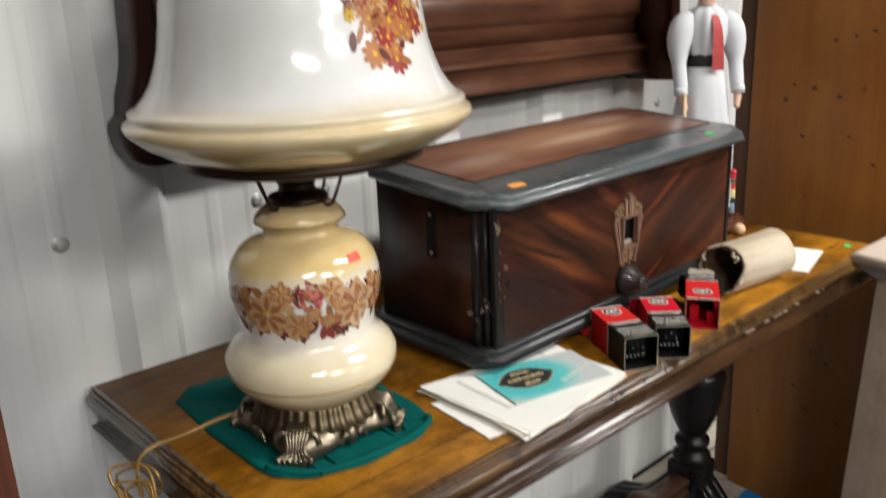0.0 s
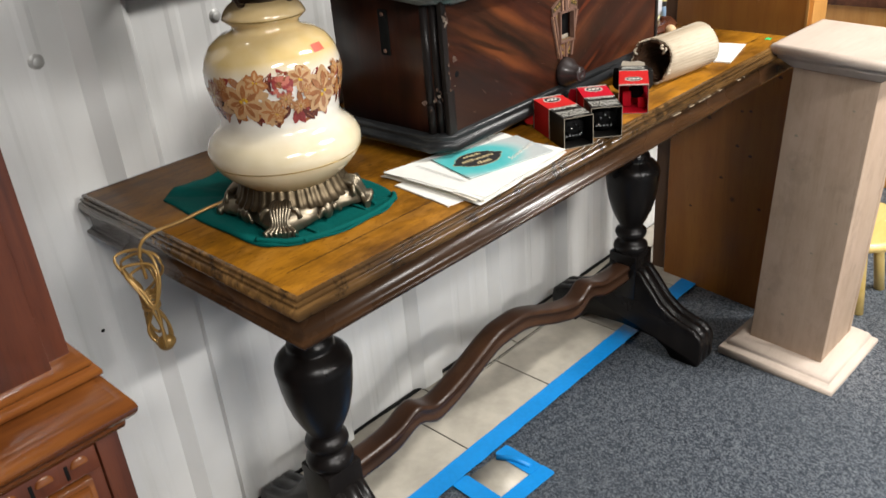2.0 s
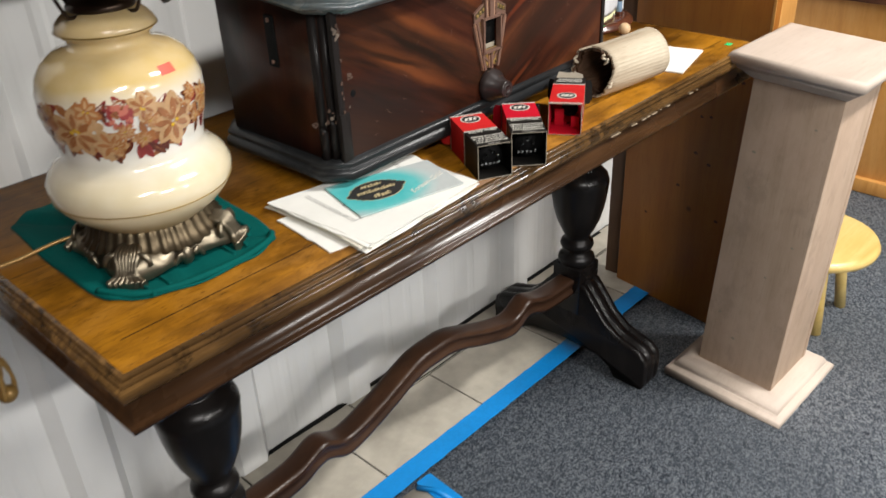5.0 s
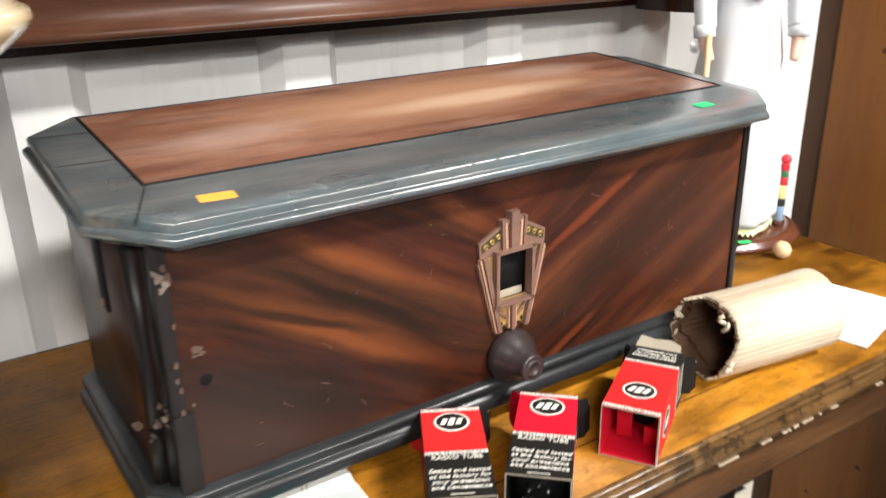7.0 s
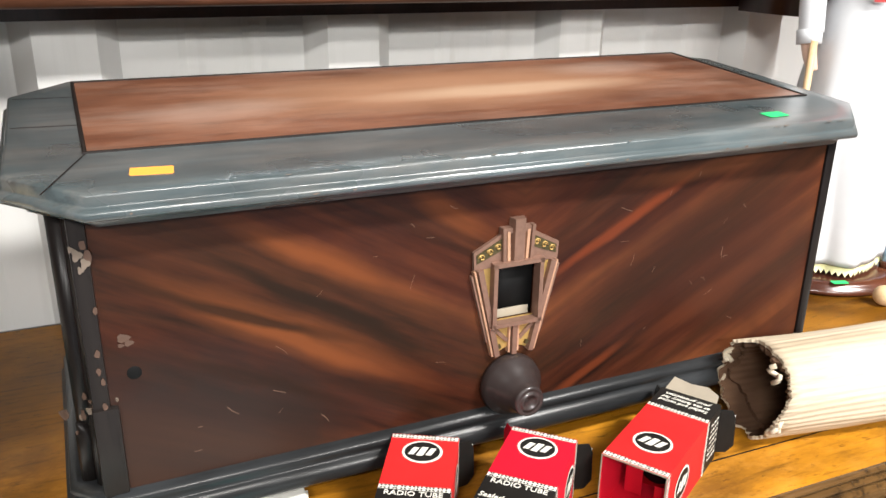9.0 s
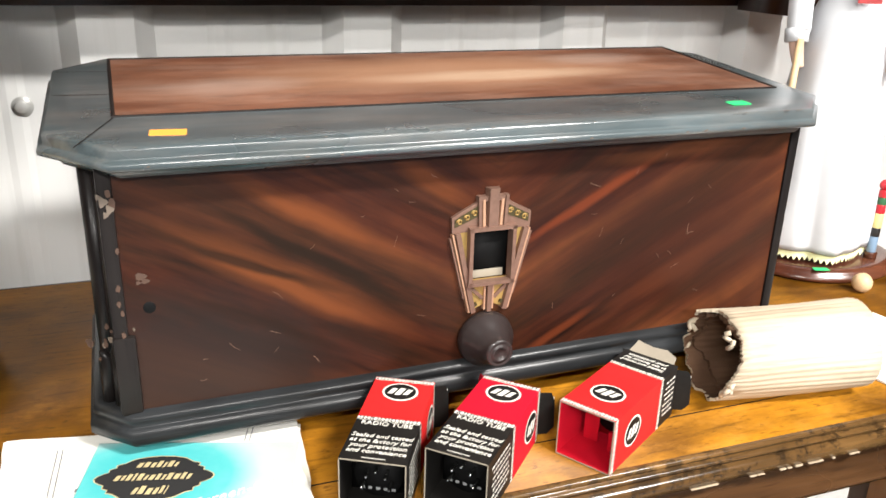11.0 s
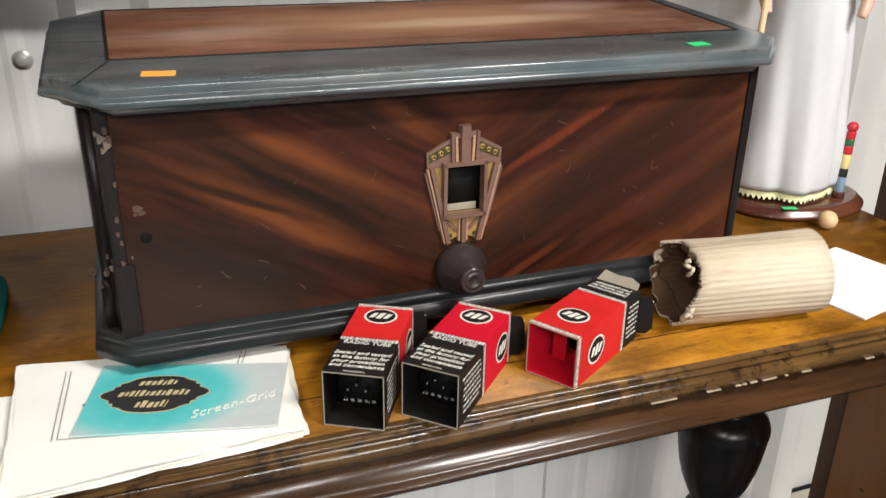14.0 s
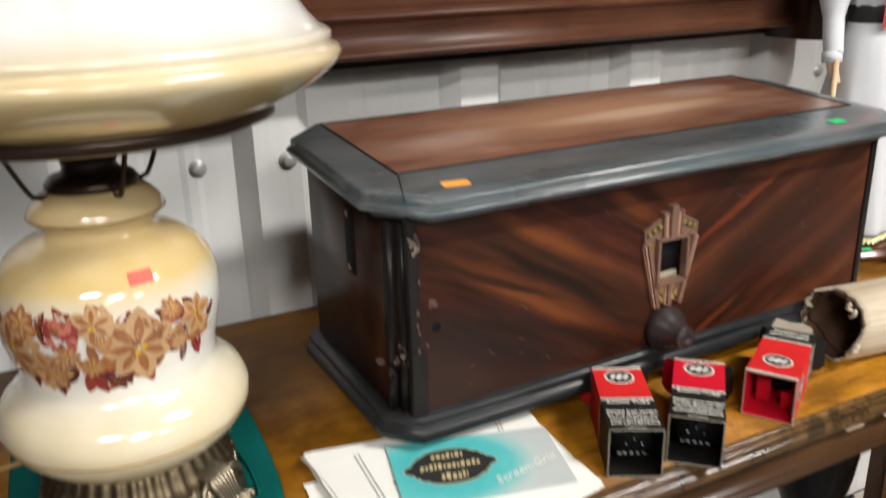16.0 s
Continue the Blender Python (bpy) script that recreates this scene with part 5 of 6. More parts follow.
# ---- pine board, brown board and pillar ----
shelf = thing("pine_shelf_end", pose(1.508, 0.018, FLOOR_Z, 0, 0, -7.5), "tall knotty orange pine shelf end standing on the carpet", "shelf")
part("side_board", cube(0.0, 0.022, 0.0, 0.36, 0.0, 1.95, 0.002), "pine", shelf, "knotty orange pine side board")
part("front_post", cube(0.0225, 0.085, 0.001, 0.03, 0.0, 1.95, 0.002), "pine_edge", shelf, "pale pine front edge")
part("front_lip", cube(-0.002, 0.0, -0.001, 0.006, 0.0, 1.95, 0.0008), "pine_edge", shelf)
for ky, kz, ks in ((0.075, 1.21, 5), (0.115, 1.20, 4), (0.16, 1.19, 5), (0.20, 1.085, 6), (0.14, 1.07, 6), (0.25, 1.09, 4), (0.27, 1.055, 6), (0.11, 0.985, 4), (0.22, 0.975, 5), (0.05, 0.93, 5), (0.24, 0.52, 6), (0.12, 0.56, 4), (0.145, 0.555, 4), (0.15, 0.46, 5), (0.11, 0.44, 5), (0.19, 0.36, 5), (0.07, 0.30, 5), (0.28, 0.25, 4), (0.05, 0.66, 5)):
    bm = bmesh.new()
    flat(bm, ellipse(0, 0, ks * 0.0008, ks * 0.0012, 12, 0.12, 3), 0, 0, 0.0003)
    part("knot", bm, "knot", shelf, m=pose(0.0, ky, kz, 0, -90, 0))
brown = tagged(part("brown_board", cube(1.572, 1.592, 0.385, 0.425, FLOOR_Z, 1.9, 0.003), "brownboard"), "dark brown upright board between shelf and wall", "board")

pillar = thing("pillar_stand", pose(1.400, -0.098, FLOOR_Z - 0.004, 2.5, 0, -1.5), "square limed pine pedestal stand with moulded cap and base", "pedestal")
bm = bmesh.new()
moulded(bm, rect(-0.142, 0.142, -0.142, 0.142), [(0.0, 0.0), (0.003, 0.003), (0.003, 0.020), (0.0, 0.024), (-0.012, 0.025), (-0.012, 0.033), (-0.018, 0.043), (-0.026, 0.047), (-0.03, 0.052), (-0.05, 0.052)])
part("base", smooth_by_angle(bm, 35), "limed_top", pillar, "stepped limed base")
for x0, x1, y0, y1 in ((-0.09, -0.072, -0.09, 0.09), (0.072, 0.09, -0.09, 0.09), (-0.0719, 0.0719, -0.0895, -0.072), (-0.0719, 0.0719, 0.072, 0.0895)):
    part("panel", cube(x0, x1, y0, y1, 0.052, 0.773, 0.001), "limed", pillar, "limed pine board with small knots")
for ky, kz, ks in ((-0.05, 0.68, 3), (0.06, 0.60, 4), (0.055, 0.52, 3), (-0.02, 0.33, 3), (0.062, 0.20, 3), (0.02, 0.145, 4), (-0.06, 0.42, 3)):
    bm = bmesh.new()
    flat(bm, ellipse(0, 0, ks * 0.0007, ks * 0.0011, 12, 0.12, 3), 0, 0, 0.0003)
    part("knot", bm, "card", pillar, m=pose(-0.0901, ky, kz, 0, -90, 0))
bm = bmesh.new()
moulded(bm, rect(-0.13, 0.13, -0.13, 0.13), [(-0.038, 0.750), (-0.030, 0.757), (-0.020, 0.767), (-0.012, 0.773), (-0.012, 0.779), (-0.003, 0.781), (0.0015, 0.787), (0.0015, 0.797), (-0.002, 0.803), (-0.01, 0.803)])
part("cap", smooth_by_angle(bm, 35), "limed_top", pillar, "pale limed cap with rounded edge")

# ---- the framed mirror over the table ----
FX0, FX1, FZ0 = 0.10, 1.36, 1.078
mirror = thing("wall_mirror", pose(0, 0, 0), "large mirror in a heavy stepped dark mahogany frame on the wall", "mirror")
part("backing", cube(FX0 + 0.06, FX1 - 0.06, WALL_Y - 0.045, WALL_Y - 0.029, FZ0 + 0.01, 1.95, 0.002), "frame_dark", mirror)


def rail(x0, x1, zs, mat, label, parent):
    """A rail whose section runs (out from the wall, height)."""
    bm = bmesh.new()
    a = [bm.verts.new((x0, WALL_Y - 0.044 - d, z)) for d, z in zs]
    b = [bm.verts.new((x1, WALL_Y - 0.044 - d, z)) for d, z in zs]
    n = len(zs)
    for i in range(n):
        bm.faces.new((a[i], a[(i + 1) % n], b[(i + 1) % n], b[i]))
    bm.faces.new(a)
    bm.faces.new(list(reversed(b)))
    return part("rail", smooth_by_angle(bm, 14), mat, parent, label)


z = FZ0 + 0.026
rail(FX0 + 0.03, FX1 - 0.1, [(0, z), (0.062, z), (0.066, z + 0.003), (0.066, z + 0.010), (0.060, z + 0.012), (0.057, z + 0.046), (0.063, z + 0.049), (0.063, z + 0.055), (0.046, z + 0.060), (0.034, z + 0.066), (0.026, z + 0.082), (0, z + 0.082)], "frame", "bold lower rail of mahogany", mirror)
rail(FX0 + 0.03, FX1 - 0.1, [(0, z + 0.083), (0.022, z + 0.083), (0.022, z + 0.112), (0.030, z + 0.120), (0.036, z + 0.128), (0.036, z + 0.168), (0.030, z + 0.174), (0.014, z + 0.180), (0, z + 0.180)], "frame", "upper stepped rail of mahogany", mirror)
rail(FX0 + 0.03, FX1 - 0.1, [(0, 1.93), (0.05, 1.93), (0.07, 1.96), (0.07, 2.0), (0, 2.0)], "frame", "top rail", mirror)
z = FZ0
for xc, s in ((FX0 + 0.035, -1), (FX1 - 0.045, 1)):
    # side post with a scrolled bracket at its foot
    out = spline([(-0.055 * s, z + 0.005, 0), (0.035 * s, z + 0.0, 0), (0.056 * s, z + 0.018, 0), (0.062 * s, z + 0.05, 0), (0.05 * s, z + 0.066, 0), (0.046 * s, z + 0.09, 0), (0.034 * s, z + 0.13, 0), (0.028 * s, z + 0.19, 0), (0.026 * s, z + 0.3, 0), (0.026 * s, 1.98, 0), (-0.055 * s, 1.98, 0)], 5)
    bm = bmesh.new()
    fr = [bm.verts.new((xc + p.x, WALL_Y - 0.125, p.y)) for p in out]
    bk = [bm.verts.new((xc + p.x, WALL_Y - 0.045, p.y)) for p in out]
    n = len(out)
    for i in range(n):
        bm.faces.new((fr[i], fr[(i + 1) % n], bk[(i + 1) % n], bk[i]))
    bm.faces.new(fr)
    bm.faces.new(list(reversed(bk)))
    part("side_post", smooth_by_angle(bm, 30), "frame_dark", mirror, "dark side post with scrolled foot")
    part("post_fillet", cube(xc - 0.012, xc + 0.006, WALL_Y - 0.132, WALL_Y - 0.124, z + 0.04, 1.95, 0.003), "frame_dark", mirror)
part("mirror_glass", cube(FX0 + 0.07, FX1 - 0.1, WALL_Y - 0.056, WALL_Y - 0.052, z + 0.204, 1.94, 0), "mirror", mirror, "silvered mirror glass")


# ---- things on the table ----
def tube_carton(m, turned, label, red, seed):
    """A square valve carton: red and black parts, toothed bands, ring marks, an open end and loose flaps."""
    W, H, L, T = 0.051, 0.051, 0.122, 0.0009
    t = thing("valve_carton", m, label, "carton", "valve cartons in a row")
    w = W / 2
    rnd = random.Random(seed)
    cut = 0.090 if turned else 0.056
    for mat, y0, y1 in ((red if turned else "box_black", 0.0, cut), ("box_black" if turned else red, cut, L)):
        for side, a, b, c, d in (("bottom_panel", -w, w, 0, T), ("top_panel", -w, w, H - T, H), ("side_panel", -w, -w + T, T, H - T), ("side_panel", w - T, w, T, H - T)):
            part(side, box(bmesh.new(), a, b, y0, y1, c, d), mat, t)
    part("inner_wall", cube(-w + T, w - T, 0.052 if turned else 0.034, 0.053 if turned else 0.035, T, H - T, 0), "box_red" if turned else "black", t)
    if turned:
        for a, b, c, d in ((-w + T, w - T, T, T + 0.0004), (-w + T, -w + T + 0.0004, T, H - T), (w - T - 0.0004, w - T, T, H - T)):
            part("red_lining", box(bmesh.new(), a, b, 0.0006, 0.052, c, d), "box_red", t)
    bm = bmesh.new()
    for a, b, c, d in ((-w, w, 0, T), (-w, w, H - T, H), (-w, -w + T, 0, H), (w - T, w, 0, H)):
        box(bm, a, b, -0.0005, 0.0, c, d)
    part("raw_rim", bm, "card", t)
    faces = (pose(0, 0, H + 0.0002), pose(w + 0.0002, 0, H / 2, 0, 90, 0), pose(-w - 0.0002, 0, H / 2, 0, -90, 0))
    # cream bands with dark teeth at the joint and the end of the red part
    for yb in ((0.0030, cut) if turned else (cut, L - 0.0030)):
        for mm in faces:
            bm = bmesh.new()
            flat(bm, rect(-w + 0.0004, w - 0.0004, yb - 0.0024, yb + 0.0024), 0)
            n = 17
            for i in range(n):
                a = -w + 0.0012 + (W - 0.0024) * (i + 0.2 * rnd.random()) / n
                b = a + (W - 0.0024) / n * 0.5
                s = rnd.uniform(-0.0008, 0.0008)
                for f in (-1, 1):
                    flat(bm, [(a, yb + f * 0.0021), (b, yb + f * 0.0021), (b + s, yb + f * 0.0004), (a + s, yb + f * 0.0008)][::f], 0.0002, 1)
            tagged(part("toothed_band", bm, ["white_ink", "box_black"], t, m=mm), kind="stuff")
    # ring marks on the red part
    ry = cut * 0.40 if turned else (cut + L) / 2 + 0.011
    for k, mm in enumerate(faces[:2]):
        mm = mm @ pose(0, ry, 0.0001, 0, 0, 0 if k == 0 else 90)
        for rr, mat, dz in ((0.0152, "white_ink", 0.0), (0.0132, "box_black", 0.0002)):
            bm = bmesh.new()
            flat(bm, ellipse(0, 0, rr, rr * 0.93, 32), dz)
            part("ring_mark", bm, mat, t, m=mm)
        for a, b, h in ((-0.0092, -0.0038, 0.0046), (-0.0030, 0.0030, 0.0056), (0.0038, 0.0092, 0.0046)):
            bm = bmesh.new()
            flat(bm, [(a - 0.0012, -h), (b - 0.0022, -h), (b + 0.0012, h), (a + 0.0022, h)], 0.0004)
            part("mark_bar", bm, "white_ink", t, m=mm)
    # print on the black part
    if turned:
        words("print", "Sealed and tested\nat the factory for\nyour protection", 0.0058, "white_ink", t, pose(0, (cut + L) / 2 + 0.002, H + 0.0003, 0, 0, 180), "CENTER", 0.25)
    else:
        words("print", "Sealed and tested\nat the factory for\nyour protection\nand convenience", 0.0068, "white_ink", t, pose(0, cut * 0.5 - 0.006, H + 0.0003), "CENTER", 0.25)
        words("print", "RADIO TUBE", 0.0072, "white_ink", t, pose(0, cut - 0.0066, H + 0.0004))
        bm = bmesh.new()
        flat(bm, rect(-0.009, 0.009, -0.0005, 0.0005), 0)
        part("print_line", bm, "white_ink", t, m=pose(0, 0.0035, H + 0.0003))
    py = (cut + L) / 2 + 0.001 if turned else cut * 0.5
    run = 0.011 if turned else 0.020
    for i in range(7):
        bm = bmesh.new()
        x = -run + rnd.uniform(0, 0.004)
        while x < run - 0.002:
            e = min(run, x + rnd.uniform(0.002, 0.0065))
            flat(bm, rect(x, e, -0.0010 + rnd.uniform(0, 0.0004), 0.0010), 0)
            x = e + 0.0013
        tagged(part("print_line", bm, "white_ink", t, m=pose(w + 0.0003, py, H / 2 + 0.0165 - i * 0.0053, 0, 90, 0) @ pose(0, 0, 0, 0, 0, 90)), kind="stuff")
    # the valve in the open end
    if turned:
        part("valve_base", smooth_by_angle(lathe(bmesh.new(), [(0, 0.0), (0.009, 0.0), (0.0125, 0.003), (0.013, 0.014), (0, 0.014)], 24)), "black", t, m=pose(0.005, 0.050, H / 2 + 0.004, 90))
        part("inner_flap", cube(-0.018, -0.004, 0.034, 0.0348, T + 0.001, 0.030, 0.0003), "box_red", t)
        part("inner_flap", cube(0.008, 0.021, 0.028, 0.0288, T + 0.001, 0.020, 0.0003), "box_red", t)
    else:
        part("valve_base", smooth_by_angle(lathe(bmesh.new(), [(0, 0.0), (0.0175, 0.0), (0.019, 0.002), (0.019, 0.012), (0, 0.012)], 28)), "black", t, m=pose(0, 0.033, H / 2 - 0.001, 90))
        for px, pz in ((-0.0075, 0.008), (0.0075, 0.008), (-0.0105, -0.002), (0.0105, -0.002), (0.0, 0.013)):
            part("valve_pin", lathe(bmesh.new(), [(0, 0.016), (0.0014, 0.0145), (0.0017, 0.0), (0, 0.0)], 10), "pin", t, m=pose(px, 0.0225, H / 2 - 0.004 + pz, 90) @ pose(0, 0, -0.002))
        for k in range(5):
            bm = bmesh.new()
            flat(bm, rect(-0.0016, 0.0016 - 0.0004 * (k % 2), -0.0012, 0.0012), 0)
            part("print_mark", bm, "ink_grey", t, m=pose(-0.012 + k * 0.006, 0.0205, H / 2 - 0.012, 90) @ pose(0, 0, 0.001))
    # short torn flaps at the far end
    for px, ang, ln, mat in ((-w, -38, 0.020, "box_black" if turned else red), (w, 46, 0.016, "box_black")):
        bm = bmesh.new()
        flat(bm, [(0, 0.006), (ln * 0.6, 0.005), (ln, 0.011), (ln * 0.92, H - 0.014), (ln * 0.7, H - 0.006), (0, H - 0.004)], 0, 0, 0.0008)
        flap = part("flap", bm, mat, t, "bent carton flap with worn edge", m=pose(px * 0.985, L, 0, 0, 0, -ang) @ pose(0, 0, 0, 90, 0, 90))
        bm = bmesh.new()
        for k in range(6):
            flat(bm, rect(ln * 0.72, ln * 0.92, 0.009 + k * 0.0055, 0.0125 + k * 0.0055), 0)
        part("flap_print", bm, "white_ink", flap, m=pose(0, 0, -0.0002 if px > 0 else 0.0010))
    if turned:
        bm = bmesh.new()
        flat(bm, [(-w + 0.003, 0), (w - 0.004, 0), (w - 0.005, 0.008), (0.010, 0.013), (-0.004, 0.0115), (-w + 0.006, 0.014)], 0, 0, 0.0012)
        part("flap", bm, "card", t, "torn grey card flap", m=pose(0, L, H - 0.001, 28))
    return t


tube_carton(pose(0.5735, 0.004, TABLE_Z + 0.0008, 0, 0, -29), False, "red and black valve carton with the tube pins showing", "box_red_worn", 1)
tube_carton(pose(0.6345, -0.008, TABLE_Z + 0.0008, 0, 0, -44), False, "deep red and black valve carton with crushed open end", "box_red", 2)
tube_carton(pose(0.7585, 0.0185, TABLE_Z + 0.0008, 0, 0, -58), True, "faded red valve carton, open end first, flaps lifted", "box_red_worn", 3)


# loose sheets and the booklet
def sheet(name, pts, z, mat, label, seed, thick=0.0012):
    rnd = random.Random(seed)
    out = []
    n = len(pts)
    for i in range(n):
        a, b = Vector(pts[i]), Vector(pts[(i + 1) % n])
        steps = 10
        for k in range(steps):
            p = a.lerp(b, k / steps)
            out.append((p.x + rnd.uniform(-1, 1) * 0.0011, p.y + rnd.uniform(-1, 1) * 0.0011))
    bm = bmesh.new()
    flat(bm, out, 0, 0, thick)
    # corners and edges lift a little
    for v in bm.verts:
        v.co.z += 0.0012 * max(0.0, math.sin(v.co.x * 61 + seed) * math.sin(v.co.y * 47 + seed * 1.7))
    return tagged(part(name, bm, mat, None, "", pose(0, 0, z)), label, "paper", "loose instruction sheets")


zt = TABLE_Z + 0.0006
sheet("paper_sheet", [(0.287, 0.024), (0.42, -0.002), (0.50, 0.10), (0.297, 0.142)], zt, "paper", "folded white instruction sheet under a stack", 1, 0.0016)
rnd = random.Random(4)
for i in range(9):
    j = [(rnd.uniform(-0.009, 0.008), rnd.uniform(-0.007, 0.005)) for _ in range(4)]
    base = [(0.316, -0.008), (0.532, 0.006), (0.538, 0.138), (0.313, 0.180)]
    ob = sheet("paper_sheet", [(a + c, b + d) for (a, b), (c, d) in zip(base, j)], zt + 0.0018 + i * 0.0010, "paper" if i not in (1, 4, 6) else "paper_old", "white instruction sheet in an uneven stack", 10 + i, 0.0007)
zs = zt + 0.0018 + 10 * 0.0010
page = ob
for a, b in (((0.345, 0.045), (0.351, 0.150)), ((0.349, 0.046), (0.355, 0.150)), ((0.349, 0.046), (0.40, 0.036)), ((0.495, 0.118), (0.502, 0.142)), ((0.499, 0.117), (0.506, 0.141))):
    a, b = Vector(a), Vector(b)
    d = (b - a).normalized()
    s = Vector((-d.y, d.x)) * 0.0004
    bm = bmesh.new()
    flat(bm, [tuple(p) for p in (a - s, b - s, b + s, a + s)], 0)
    ln = part("rule_line", bm, "ink_grey", None, "", pose(0, 0, 0))
    ln.parent = page
    ln.matrix_basis = pose(0, 0, 0.0021)
bm = bmesh.new()
flat(bm, rect(0.366, 0.385, 0.088, 0.092), 0)
ln = part("print_bar", bm, "ink_grey", page, "", pose(0, 0, 0.0021))

booklet = thing("booklet", pose(0.4475, 0.077, zs + 0.0002, 0, 0, -14), "teal and grey booklet with a black oval title", "booklet")
bm = bmesh.new()
flat(bm, [(-0.079, -0.052), (0.0795, -0.0505), (0.081, 0.045), (-0.080, 0.0525)], 0, 0, 0.0016)
part("cover", bm, "teal", booklet, "teal cover fading to grey")
OV = pose(-0.026, 0.003, 0.0018)
for k, (mat, f) in enumerate((("gold", 0.0), ("ink", 0.0011))):
    # oval with stepped, scalloped shoulders
    bm = bmesh.new()
    quarter = [(0.0455, 0.0), (0.0440, 0.0035), (0.0400, 0.0065), (0.0362, 0.0085), (0.0365, 0.0120), (0.0318, 0.0142), (0.0322, 0.0178), (0.0262, 0.0200), (0.0200, 0.0252), (0.0110, 0.0278), (0.0, 0.0287)]
    pts = [(x, y) for x, y in quarter[:-1]] + [(-x, y) for x, y in reversed(quarter)][:-1]
    pts += [(-x, -y) for x, y in quarter[:-1]] + [(x, -y) for x, y in reversed(quarter)][:-1]
    flat(bm, [(x * (1 - f / 0.045), y * (1 - f / 0.028)) for x, y in pts], 0.0001 * k)
    part("title_oval", bm, mat, booklet, m=OV)
rnd = random.Random(77)
for y, x0, x1, h in ((0.0165, -0.0165, 0.0165, 0.0040), (0.0005, -0.0300, 0.0300, 0.0042), (-0.0165, -0.0130, 0.0130, 0.0050)):
    # plain slanted bars in place of the title
    x = x0
    while x < x1 - 0.002:
        e = min(x1, x + rnd.uniform(0.0030, 0.0052))
        bm = bmesh.new()
        lo, hi = -h * rnd.uniform(0.75, 1.0), h * rnd.uniform(0.55, 1.2)
        flat(bm, [(x, lo), (e - 0.0012, lo), (e + 0.0006, hi), (x + 0.0018, hi)], 0)
        part("title_bar", bm, "gold", booklet, m=OV @ pose(0, y, 0.0004))
        x = e + 0.0004
words("print", "Screen-Grid", 0.0145, "white_ink", booklet, pose(0.040, -0.018, 0.0019, 0, 0, 24), "CENTER", 0.45)

# corrugated card roll
roll = thing("cardboard_roll", pose(1.0055, 0.0755, TABLE_Z + 0.0435, 0, 0, -7), "tan corrugated cardboard roll, torn and hollow at one end", "cardboard roll")


def card_tube(length, r, ribs, depth, squash, x_cut, thick, seed):
    rnd = random.Random(seed)
    bm = bmesh.new()
    n = 220
    tear = [0.0] * n
    v = 0
    for i in range(n):
        v = max(-0.004, min(0.010, v + rnd.uniform(-0.0022, 0.0022)))
        tear[i] = v if x_cut else 0
    grid = []
    for k in range(9):
        row = []
        for i in range(n):
            a = 2 * math.pi * i / n
            rr = r * (1 + depth * math.cos(ribs * a)) + 0.0015 * math.sin(3 * a + k * 0.4)
            x = -length / 2 + (length) * k / 8 + (tear[i] if k == 0 else 0)
            row.append(bm.verts.new((x, rr * math.cos(a), rr * math.sin(a) * squash)))
        grid.append(row)
    inner = [[bm.verts.new((v.co.x, v.co.y * (1 - thick), v.co.z * (1 - thick))) for v in row] for row in (grid[0], grid[-1])]
    for a, b in zip(grid, grid[1:]):
        for i in range(n):
            f = bm.faces.new((a[i], a[(i + 1) % n], b[(i + 1) % n], b[i]))
            f.smooth = True
    for i in range(n):
        j = (i + 1) % n
        bm.faces.new((grid[0][j], grid[0][i], inner[0][i], inner[0][j])).material_index = 0
        bm.faces.new((grid[-1][i], grid[-1][j], inner[1][j], inner[1][i])).material_index = 0
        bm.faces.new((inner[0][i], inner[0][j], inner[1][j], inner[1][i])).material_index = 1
    return bm


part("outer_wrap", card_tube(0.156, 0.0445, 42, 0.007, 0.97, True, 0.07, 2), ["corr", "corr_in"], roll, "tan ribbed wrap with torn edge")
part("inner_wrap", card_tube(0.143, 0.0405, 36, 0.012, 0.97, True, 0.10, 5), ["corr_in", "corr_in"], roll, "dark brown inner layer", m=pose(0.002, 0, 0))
rnd = random.Random(15)
for i in range(9):
    a = radians(rnd.uniform(-30, 210))
    bm = bmesh.new()
    tube(bm, spline([(0, 0, 0), (rnd.uniform(-0.008, 0.0), rnd.uniform(-0.004, 0.004), -0.004), (rnd.uniform(-0.008, 0.004), rnd.uniform(-0.006, 0.006), -0.010)], 3), 0.0024, 5)
    part("torn_shred", bm, "corr", roll, m=pose(-0.075, 0.042 * math.cos(a), 0.042 * math.sin(a)))

bm = bmesh.new()
flat(bm, [(1.125, 0.018), (1.271, 0.054), (1.242, 0.182), (1.094, 0.146)], 0, 0, 0.0022)
tagged(part("white_card", bm, "paper", None, "", pose(0, 0, TABLE_Z + 0.0006)), "plain white card lying under the cardboard roll", "card")

